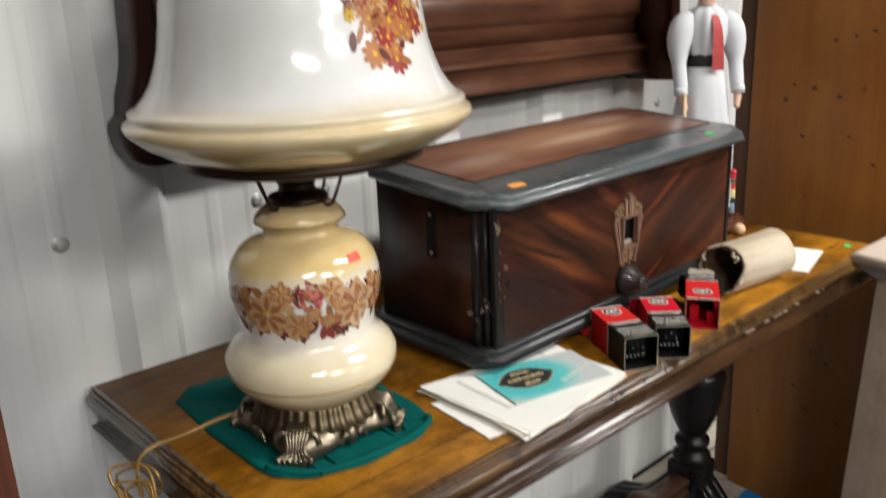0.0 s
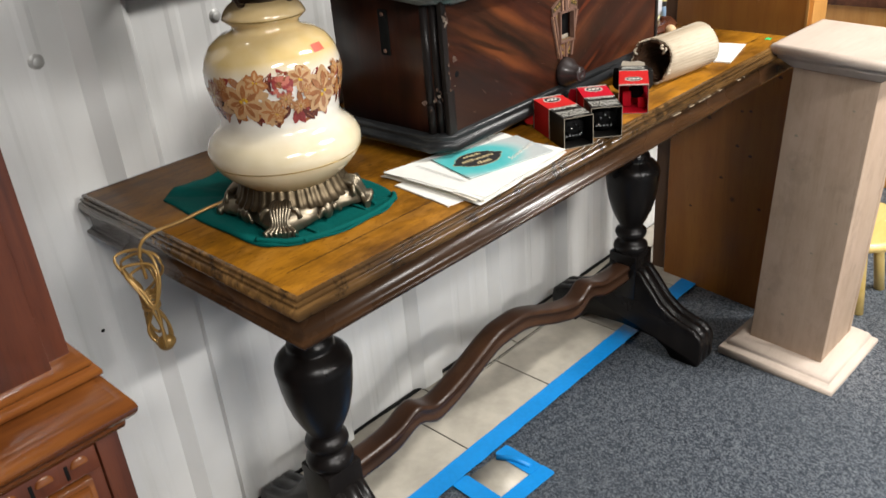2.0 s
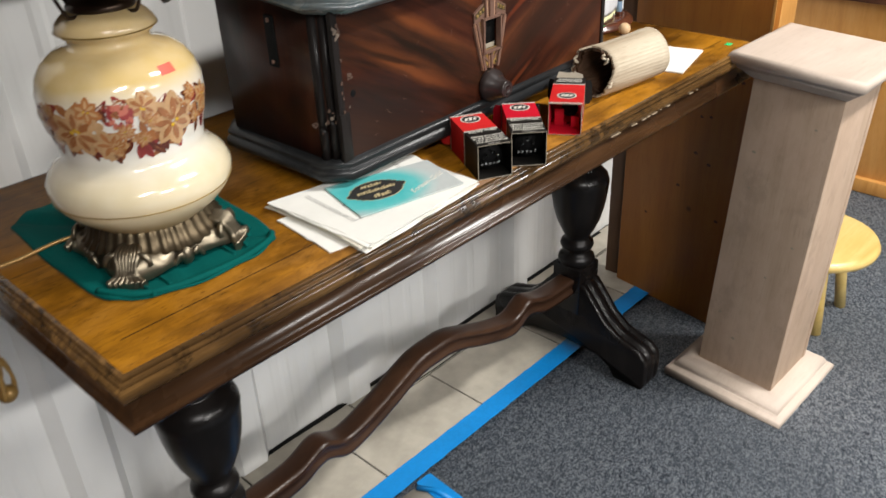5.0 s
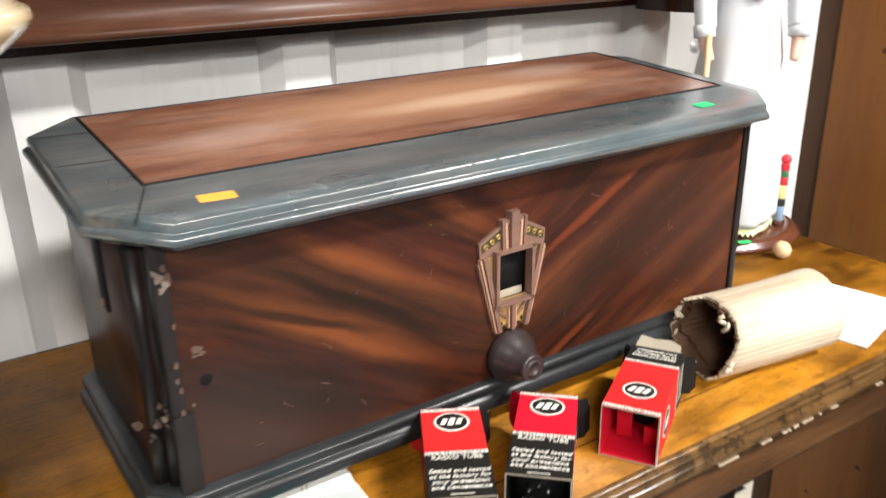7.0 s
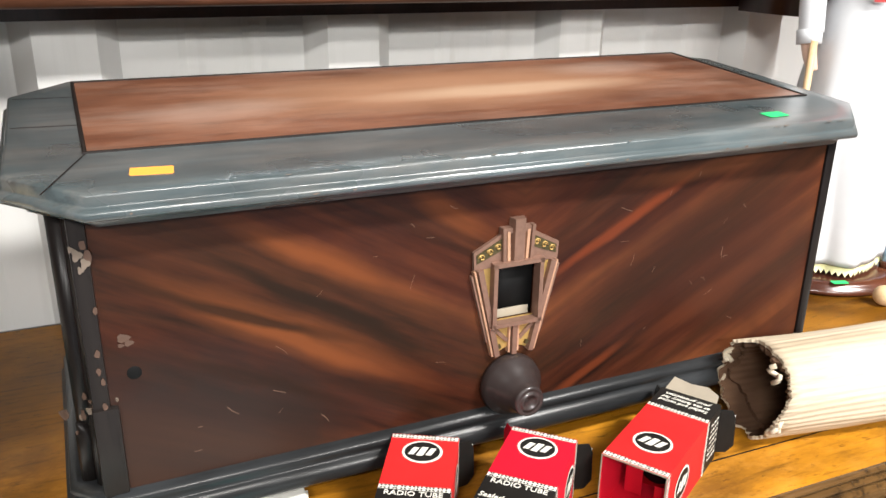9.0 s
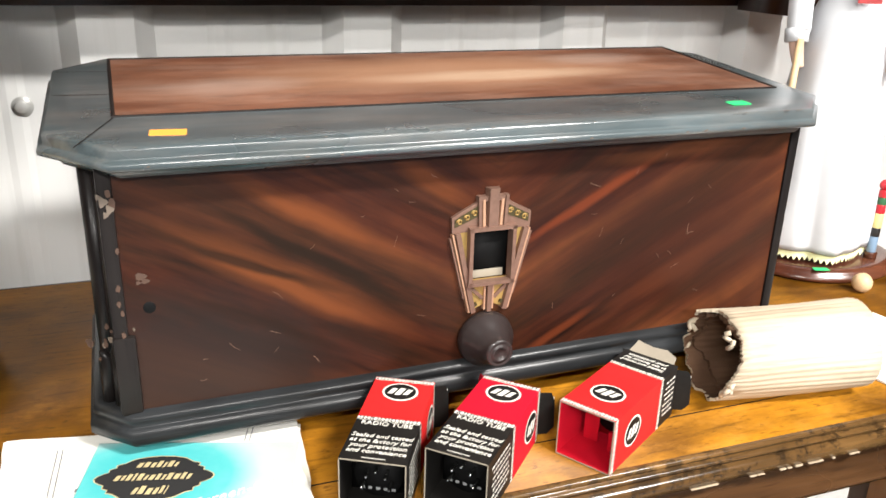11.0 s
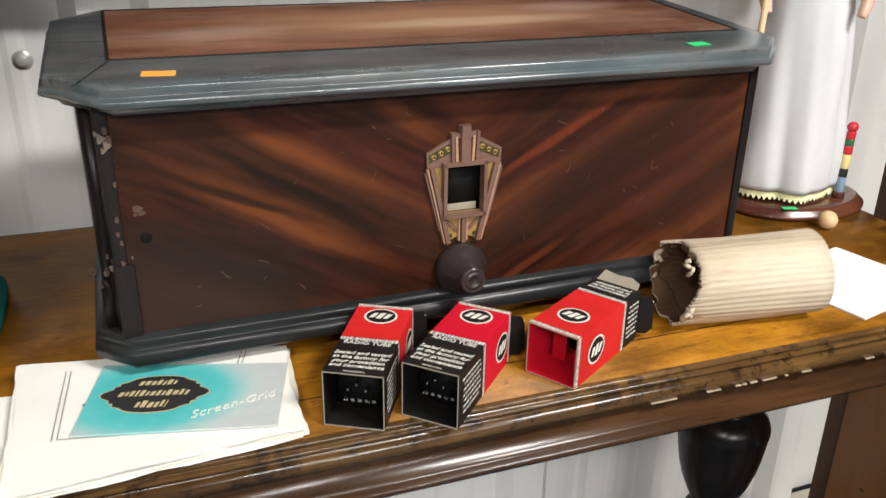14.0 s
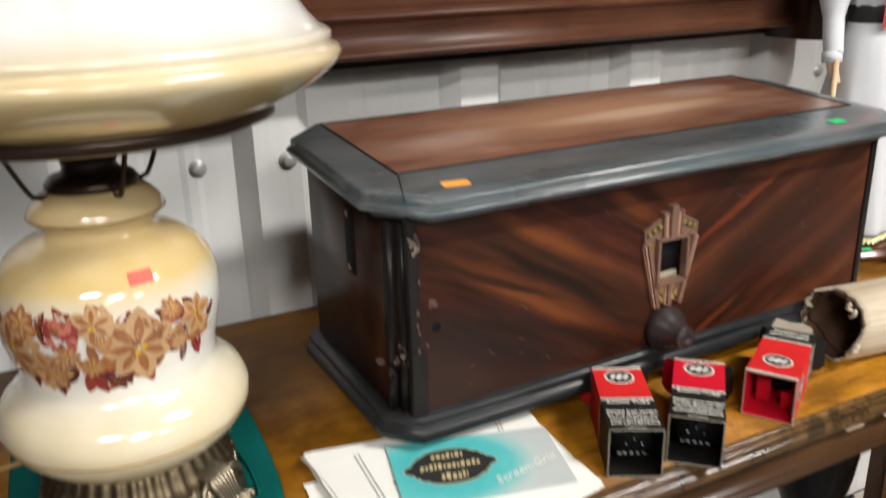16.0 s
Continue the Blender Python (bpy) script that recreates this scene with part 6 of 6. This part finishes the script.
# ---- green cloth under the lamp ----
def cloth_mat():
    out = spline([(x, y, 0) for x, y in ((0.058, 0.40), (0.050, 0.27), (0.052, 0.155), (0.075, 0.115), (0.125, 0.090), (0.200, 0.084), (0.250, 0.095), (0.273, 0.122), (0.285, 0.24), (0.281, 0.37), (0.257, 0.415), (0.17, 0.425), (0.09, 0.424), (0.058, 0.40))], 6)[:-1]
    cx, cy = 0.178, 0.255
    bm = bmesh.new()
    rnd = random.Random(9)
    n = len(out)
    rings = []
    for f, z in ((0.0, 0.004), (0.45, 0.004), (0.80, 0.0045), (0.93, 0.0062), (0.985, 0.0060), (1.0, 0.0035), (0.99, 0.0012), (0.95, 0.0008)):
        ring = []
        for i, p in enumerate(out):
            fold = 0.0016 * math.sin(i * 0.9) * (f > 0.7) + 0.0012 * math.sin((p.x * 160)) * (0.4 < f < 0.99)
            ring.append(bm.verts.new((cx + (p.x - cx) * f, cy + (p.y - cy) * f, max(0.0006, z + fold))))
            if f == 0:
                break
        rings.append(ring)
    for i in range(n):
        bm.faces.new((rings[0][0], rings[1][i], rings[1][(i + 1) % n]))
    for a, b in zip(rings[1:], rings[2:]):
        for i in range(n):
            bm.faces.new((a[i], b[i], b[(i + 1) % n], a[(i + 1) % n]))
    for f in bm.faces:
        f.smooth = True
    return bm


cloth = thing("table_cloth_mat", pose(0, 0, TABLE_Z), "folded dark green cloth under the lamp", "cloth")
part("folded_layer", cloth_mat(), "cloth", cloth, "dark green folded cloth")
for x0, dy in ((0.095, 0.0), (0.118, 0.004), (0.205, 0.004), (0.228, 0.012), (0.244, 0.03), (0.256, 0.045)):
    pts = spline([(x0, 0.098 + dy, 0.0072), (x0 + 0.002, 0.14 + dy, 0.0068), (x0 - 0.002, 0.20 + dy, 0.0066), (x0, 0.30, 0.006)], 5)
    part("pleat", tube(bmesh.new(), pts, 0.0022, 6), "cloth", cloth)
pts = spline([(0.268, 0.115, 0.006), (0.252, 0.100, 0.0065), (0.200, 0.089, 0.0065), (0.125, 0.095, 0.0065), (0.078, 0.119, 0.0065), (0.057, 0.158, 0.0065)], 6)
part("rolled_edge", tube(bmesh.new(), pts, 0.0042, 8), "cloth", cloth)

# lamp cord over the end of the table
cord = thing("lamp_cord", pose(0, 0, 0), "gold lamp cord tied in a bundle over the table end", "cord")
part("lead", tube(bmesh.new(), spline([(0.110, 0.285, 0.775), (0.075, 0.297, 0.772), (0.03, 0.305, 0.765), (-0.01, 0.308, 0.764), (-0.030, 0.310, 0.755), (-0.036, 0.312, 0.735), (-0.035, 0.313, 0.70)], 6), 0.0026, 8), "cord", cord)
CX, CY = -0.037, 0.315
rnd = random.Random(19)
for k, (w, z0, z1, off, lean) in enumerate(((0.044, 0.744, 0.668, -0.010, -0.7), (0.036, 0.728, 0.664, -0.014, -0.3), (0.046, 0.734, 0.664, 0.016, 0.9), (0.026, 0.716, 0.662, 0.002, 0.3), (0.024, 0.672, 0.580, 0.006, 0.2), (0.017, 0.668, 0.598, -0.008, -0.2), (0.021, 0.664, 0.588, 0.012, 0.4), (0.013, 0.660, 0.612, 0.0, 0.0))):
    zc, h = (z0 + z1) / 2, (z0 - z1) / 2
    ph = rnd.uniform(0, 6)
    pts = []
    for i in range(28):
        a = i * math.pi / 14
        pinch = 0.55 + 0.45 * (math.sin(a) if k < 4 else -math.sin(a))
        sway = lean * 0.018 * (math.sin(a) if k < 4 else -math.sin(a))
        pts.append((CX + off * 0.5 + w * 0.62 * pinch * math.cos(a) + 0.0025 * math.sin(3 * a + ph), CY + off - sway - w * 0.78 * pinch * math.cos(a + 0.3) + 0.002 * math.cos(2 * a + ph), zc + h * math.sin(a) + 0.002 * math.sin(4 * a + ph)))
    part("loop", tube(bmesh.new(), pts, 0.0023, 8, closed=True), "cord", cord)
for k in range(6):
    tip = rnd.uniform(-0.35, 0.35)
    pts = [(CX + 0.011 * math.cos(a), CY + 0.013 * math.sin(a), 0.676 - k * 0.0042 + 0.006 * math.sin(a + k) * tip * 2) for a in (i * math.pi / 8 for i in range(16))]
    part("binding", tube(bmesh.new(), pts, 0.0023, 8, closed=True), "cord", cord)
part("loose_end", tube(bmesh.new(), spline([(CX, CY, 0.672), (CX - 0.006, CY - 0.014, 0.655), (CX - 0.002, CY - 0.018, 0.625), (CX - 0.006, CY - 0.024, 0.596)], 6), 0.0022, 7), "cord", cord)
part("plug", smooth_by_angle(lathe(bmesh.new(), [(0, 0), (0.010, 0.0), (0.012, 0.004), (0.012, 0.010), (0.006, 0.024), (0, 0.024)], 16)), "cord", cord, m=pose(CX, CY - 0.004, 0.592, 60, 0, 20))

# ---- the doll, its stand and the croquet pieces ----
stand = thing("doll_stand", pose(1.312, 0.344, TABLE_Z), "oval dark mahogany display base with a moulded edge", "stand")
bm = bmesh.new()
moulded(bm, ellipse(0, 0, 0.108, 0.082, 64), [(-0.002, 0.0006), (0.0, 0.003), (0.0, 0.007), (-0.004, 0.009), (-0.005, 0.012), (-0.009, 0.0155), (-0.014, 0.017), (-0.02, 0.017)])
part("oval_base", smooth_by_angle(bm, 40), "stand", stand)
sticker("price_sticker", 0.020, 0.010, "sticker_g", pose(1.254, 0.283, TABLE_Z + 0.0178, 0, 0, -18), "small green price sticker on the oval base")
tagged(part("wooden_ball", lathe(bmesh.new(), [(0.0125 * math.sin(math.pi * i / 16), -0.0125 * math.cos(math.pi * i / 16)) for i in range(17)], 24), "ball", None, "", pose(1.282, 0.241, TABLE_Z + 0.0127)), "small pale wooden croquet ball on the table", "ball")
stake = thing("croquet_stake", pose(1.355, 0.302, TABLE_Z + 0.017, -2, 3, 0), "small croquet stake painted in coloured bands", "stake")
zb = 0.0
for h, r, mat in ((0.008, 0.0085, "stand"), (0.022, 0.006, "p_blue"), (0.012, 0.0062, "p_black"), (0.020, 0.0062, "p_yellow"), (0.012, 0.0062, "p_red"), (0.010, 0.0060, "p_green"), (0.010, 0.0062, "p_red")):
    part("painted_band", smooth_by_angle(lathe(bmesh.new(), [(0, zb), (r * 0.95, zb), (r, zb + 0.001), (r, zb + h - 0.001), (r * 0.95, zb + h), (0, zb + h)], 18)), mat, stake)
    zb += h
part("finial", lathe(bmesh.new(), [(0.0075 * math.sin(math.pi * i / 12), zb + 0.0065 - 0.0075 * math.cos(math.pi * i / 12)) for i in range(13)], 18), "p_red", stake)


def doll():
    """A plain dressed figure in one mesh: skirt with folds, bodice, puffed sleeves, bare head form with cap."""
    bm = bmesh.new()
    seg = 96

    def folds(a, z):
        k = max(0.0, min(1.0, (0.34 - z) / 0.30))
        return k * (0.07 * math.sin(2 * a + 0.9 + z * 3) + 0.065 * math.sin(5 * a + 1.3 - z * 5) + 0.035 * math.sin(9 * a + 0.5 + z * 11) + 0.012 * math.sin(17 * a + 2 + z * 23)) + 0.012 * k * math.sin(4 * a - z * 45)

    lathe(bm, [(0.050, 0.016), (0.068, 0.014), (0.0695, 0.022), (0.069, 0.05), (0.068, 0.08), (0.066, 0.11), (0.0645, 0.14), (0.063, 0.17), (0.061, 0.20), (0.058, 0.23), (0.054, 0.26), (0.050, 0.285), (0.043, 0.32), (0.035, 0.338)], seg, 0, 0, 0, 360, folds)
    lathe(bm, [(0.0355, 0.335), (0.037, 0.340), (0.037, 0.358), (0.0355, 0.362)], 48, 2)
    lathe(bm, [(0.035, 0.360), (0.041, 0.385), (0.045, 0.410), (0.043, 0.435), (0.034, 0.452), (0.020, 0.460), (0.018, 0.468)], 64, 0, 0, 0, 360, lambda a, z: 0.04 * math.sin(9 * a))
    lathe(bm, [(0.017, 0.462), (0.017, 0.478), (0.026, 0.488), (0.035, 0.505), (0.037, 0.525), (0.033, 0.545), (0.0, 0.556)], 40, 1, -0.002, -0.006)
    lathe(bm, [(0.041, 0.520), (0.043, 0.530), (0.041, 0.552), (0.026, 0.570), (0.0, 0.575)], 40, 2, 0.0, -0.002)
    for s in (-1, 1):
        arm = spline([(s * 0.032, 0, 0.437), (s * 0.052, -0.004, 0.418), (s * 0.062, -0.010, 0.378), (s * 0.063, -0.022, 0.330), (s * 0.062, -0.034, 0.292)], 6)
        tube(bm, arm, lambda t: 0.018 + 0.011 * math.sin(min(1, t * 1.5) * math.pi) - 0.004 * t, 20, 0)
        tube(bm, [(s * 0.064, -0.033, 0.296), (s * 0.063, -0.036, 0.280)], 0.0145, 18, 0)
        tube(bm, spline([(s * 0.063, -0.036, 0.282), (s * 0.061, -0.040, 0.268), (s * 0.058, -0.045, 0.256), (s * 0.056, -0.047, 0.250)], 4), lambda t: 0.0095 - 0.004 * t, 12, 1)
    # patterned neck ribbon
    tie = spline([(0, -0.022, 0.455), (0.002, -0.044, 0.430), (0.006, -0.049, 0.395), (0.010, -0.046, 0.330)], 5)
    rows = [[bm.verts.new((p.x + k * (0.006 + 0.008 * i / len(tie)), p.y - 0.003, p.z)) for k in (-1, 0, 1)] for i, p in enumerate(tie)]
    for a, b in zip(rows, rows[1:]):
        for k in range(2):
            bm.faces.new((a[k], a[k + 1], b[k + 1], b[k])).material_index = 3
    # lace at the hem
    n = 120
    lo = [[bm.verts.new((r * (1 + folds(2 * math.pi * i / n, 0.012)) * math.cos(2 * math.pi * i / n), r * (1 + folds(2 * math.pi * i / n, 0.012)) * math.sin(2 * math.pi * i / n), z + (0.003 * math.cos(i * math.pi) if k else 0))) for k, (r, z) in enumerate(((0.060, 0.018), (0.0665, 0.004)))] for i in range(n)]
    for i in range(n):
        a, b = lo[i], lo[(i + 1) % n]
        bm.faces.new((a[0], b[0], b[1], a[1])).material_index = 4
    # the stick in one hand
    tube(bm, [(-0.060, -0.048, 0.285), (-0.062, -0.056, 0.20), (-0.063, -0.060, 0.15)], 0.0042, 10, 5)
    for f in bm.faces:
        f.smooth = True
    return bm


d = part("porcelain_doll", doll(), ["doll_white", "doll_skin", "doll_black", "doll_red", "lace", "ball"], None, "", pose(1.292, 0.353, TABLE_Z + 0.0185, 0, 0, -35))
tagged(d, "porcelain doll in a white dress with black belt on a base", "doll")

# ---- cabinet beside the table ----
cab = thing("hutch_cabinet", pose(-0.172, 0.20, FLOOR_Z + 0.022), "cherry wood hutch cabinet with moulded counter and dentil trim", "cabinet")
D = 0.36
part("lower_side", cube(-0.03, 0.0, 0.0, D, -0.022, 0.618, 0.003), "cherry_dark", cab)
part("lower_body", cube(-1.1, -0.031, 0.004, D, -0.022, 0.618, 0.002), "cherry_dark", cab)
bm = bmesh.new()
moulded(bm, rect(-1.12, 0.0, 0.0, D), [(0.002, 0.592), (0.008, 0.595), (0.010, 0.602), (0.006, 0.606), (0.012, 0.608), (0.019, 0.611), (0.0235, 0.617), (0.025, 0.624), (0.0235, 0.631), (0.019, 0.6365), (0.012, 0.6395), (0.009, 0.6385), (0.007, 0.640), (-0.02, 0.640)])
part("counter", smooth_by_angle(bm, 50), "cherry", cab, "golden cherry counter with rounded edge")
part("dentil_rail", cube(-1.08, -0.034, -0.006, 0.004, 0.556, 0.592, 0.003), "cherry_dark", cab)
for i in range(20):
    x = -0.058 - i * 0.044
    bm = lathe(bmesh.new(), [(0.0, 0.0), (0.009, 0.0), (0.0115, 0.003), (0.0115, 0.010), (0.009, 0.012), (0.0, 0.012)], 16, 0, 0, 0, 180)
    part("carved_scallop", smooth_by_angle(bm, 40), "cherry", cab, m=pose(x, 0.003, 0.576, 90))
    # black block set proud of the rail, painted shade for a carved recess
    part("notch_shade_block", cube(x - 0.019, x - 0.014, -0.0068, -0.004, 0.562, 0.584, 0.001), "black", cab)
door = part("door", cube(-0.62, -0.050, -0.012, 0.003, 0.06, 0.552, 0.003), "cherry", cab, "raised-panel cherry door")
bm = bmesh.new()
ring = rect(-0.60, -0.058, 0.085, 0.545)
lv = [(0.0, 0.0), (0.0, 0.006), (-0.006, 0.010), (-0.012, 0.009), (-0.015, 0.004), (-0.019, 0.006), (-0.026, 0.003), (-0.034, -0.004)]
rings = [[bm.verts.new((p.x, -0.012 - h, p.y)) for p in offset_poly(ring, o)] for o, h in lv]
for a, b in zip(rings, rings[1:]):
    for i in range(4):
        bm.faces.new((a[i], a[(i + 1) % 4], b[(i + 1) % 4], b[i]))
part("door_moulding", smooth_by_angle(bm, 40), "cherry", door)
part("hinge", cube(-0.052, -0.045, -0.018, -0.010, 0.42, 0.49, 0.002), "brass", door, "brass hinge")
part("hutch_side", cube(-0.03, -0.002, 0.075, D, 0.640, 1.72, 0.003), "cherry_dark", cab, "dark red hutch side")
part("hutch_back", cube(-1.08, -0.031, 0.30, D, 0.640, 1.72, 0.002), "cherry_dark", cab)
part("hutch_stile", cube(-0.10, -0.0305, 0.068, 0.090, 0.672, 1.70, 0.003), "cherry_dark", cab)
bm = bmesh.new()
moulded(bm, rect(-1.09, -0.002, 0.075, D), [(0.020, 0.6405), (0.024, 0.644), (0.024, 0.650), (0.020, 0.654), (0.015, 0.655), (0.014, 0.657), (0.0165, 0.660), (0.0165, 0.665), (0.012, 0.670), (0.006, 0.673), (0.002, 0.678), (0.0, 0.680), (-0.02, 0.680)])
part("hutch_base_moulding", smooth_by_angle(bm, 40), "cherry", cab, "stepped base moulding")

# ---- beyond the pedestal ----
far = thing("far_cabinet", pose(2.55, -0.12, FLOOR_Z), "orange pine cabinet farther off with dark top", "cabinet")
part("body", cube(0.0, 0.8, 0.0, 0.6, 0.04, 0.62, 0.004), "pine_edge", far)
part("plinth", cube(-0.02, 0.82, -0.02, 0.6, 0.0, 0.05, 0.008), "pine_edge", far)
part("top", cube(-0.03, 0.83, -0.03, 0.62, 0.62, 0.66, 0.006), "frame", far, "dark red-brown top")
part("door_panel", cube(0.06, 0.74, -0.012, 0.0, 0.10, 0.56, 0.006), "pine", far)
bowl = thing("glass_bowl", pose(2.72, 0.08, FLOOR_Z + 0.66), "clear glass bowl on a silver tray", "bowl")
part("bowl", smooth_by_angle(lathe(bmesh.new(), [(0.05, 0.008), (0.06, 0.012), (0.13, 0.05), (0.16, 0.11), (0.165, 0.17), (0.160, 0.17), (0.155, 0.11), (0.125, 0.054), (0.055, 0.018), (0, 0.016)], 48), 60), "glassware", bowl)
part("tray", lathe(bmesh.new(), [(0, 0.001), (0.19, 0.001), (0.21, 0.01), (0.205, 0.012), (0.188, 0.005), (0, 0.005)], 48), "zinc", bowl, "silver tray")
stool = thing("round_stool", pose(1.735, -0.075, FLOOR_Z), "low round stool with pale yellow wooden seat", "stool")
part("seat", smooth_by_angle(lathe(bmesh.new(), [(0, 0.20), (0.145, 0.20), (0.160, 0.208), (0.163, 0.218), (0.158, 0.228), (0.145, 0.232), (0, 0.232)], 48)), "yellow_wood", stool)
for a in (45, 135, 225, 315):
    c, s = math.cos(radians(a)), math.sin(radians(a))
    part("leg", tube(bmesh.new(), [(0.085 * c, 0.085 * s, 0.205), (0.118 * c, 0.118 * s, 0.0)], 0.014, 12), "yellow_wood", stool)

# paper scrap behind the far trestle
bm = lathe(bmesh.new(), [(0.022, -0.06), (0.024, -0.055), (0.024, 0.055), (0.022, 0.06), (0.020, 0.055), (0.020, -0.055), (0.022, -0.06)], 24, 0, 0, 0, 360, lambda a, z: 0.08 * math.sin(3 * a + z * 30))
tagged(part("paper_roll", bm, "paper", None, "", pose(1.34, 0.455, FLOOR_Z + 0.03, 90, 20, 60)), "loose roll of white paper on the bare tiles", "paper roll")
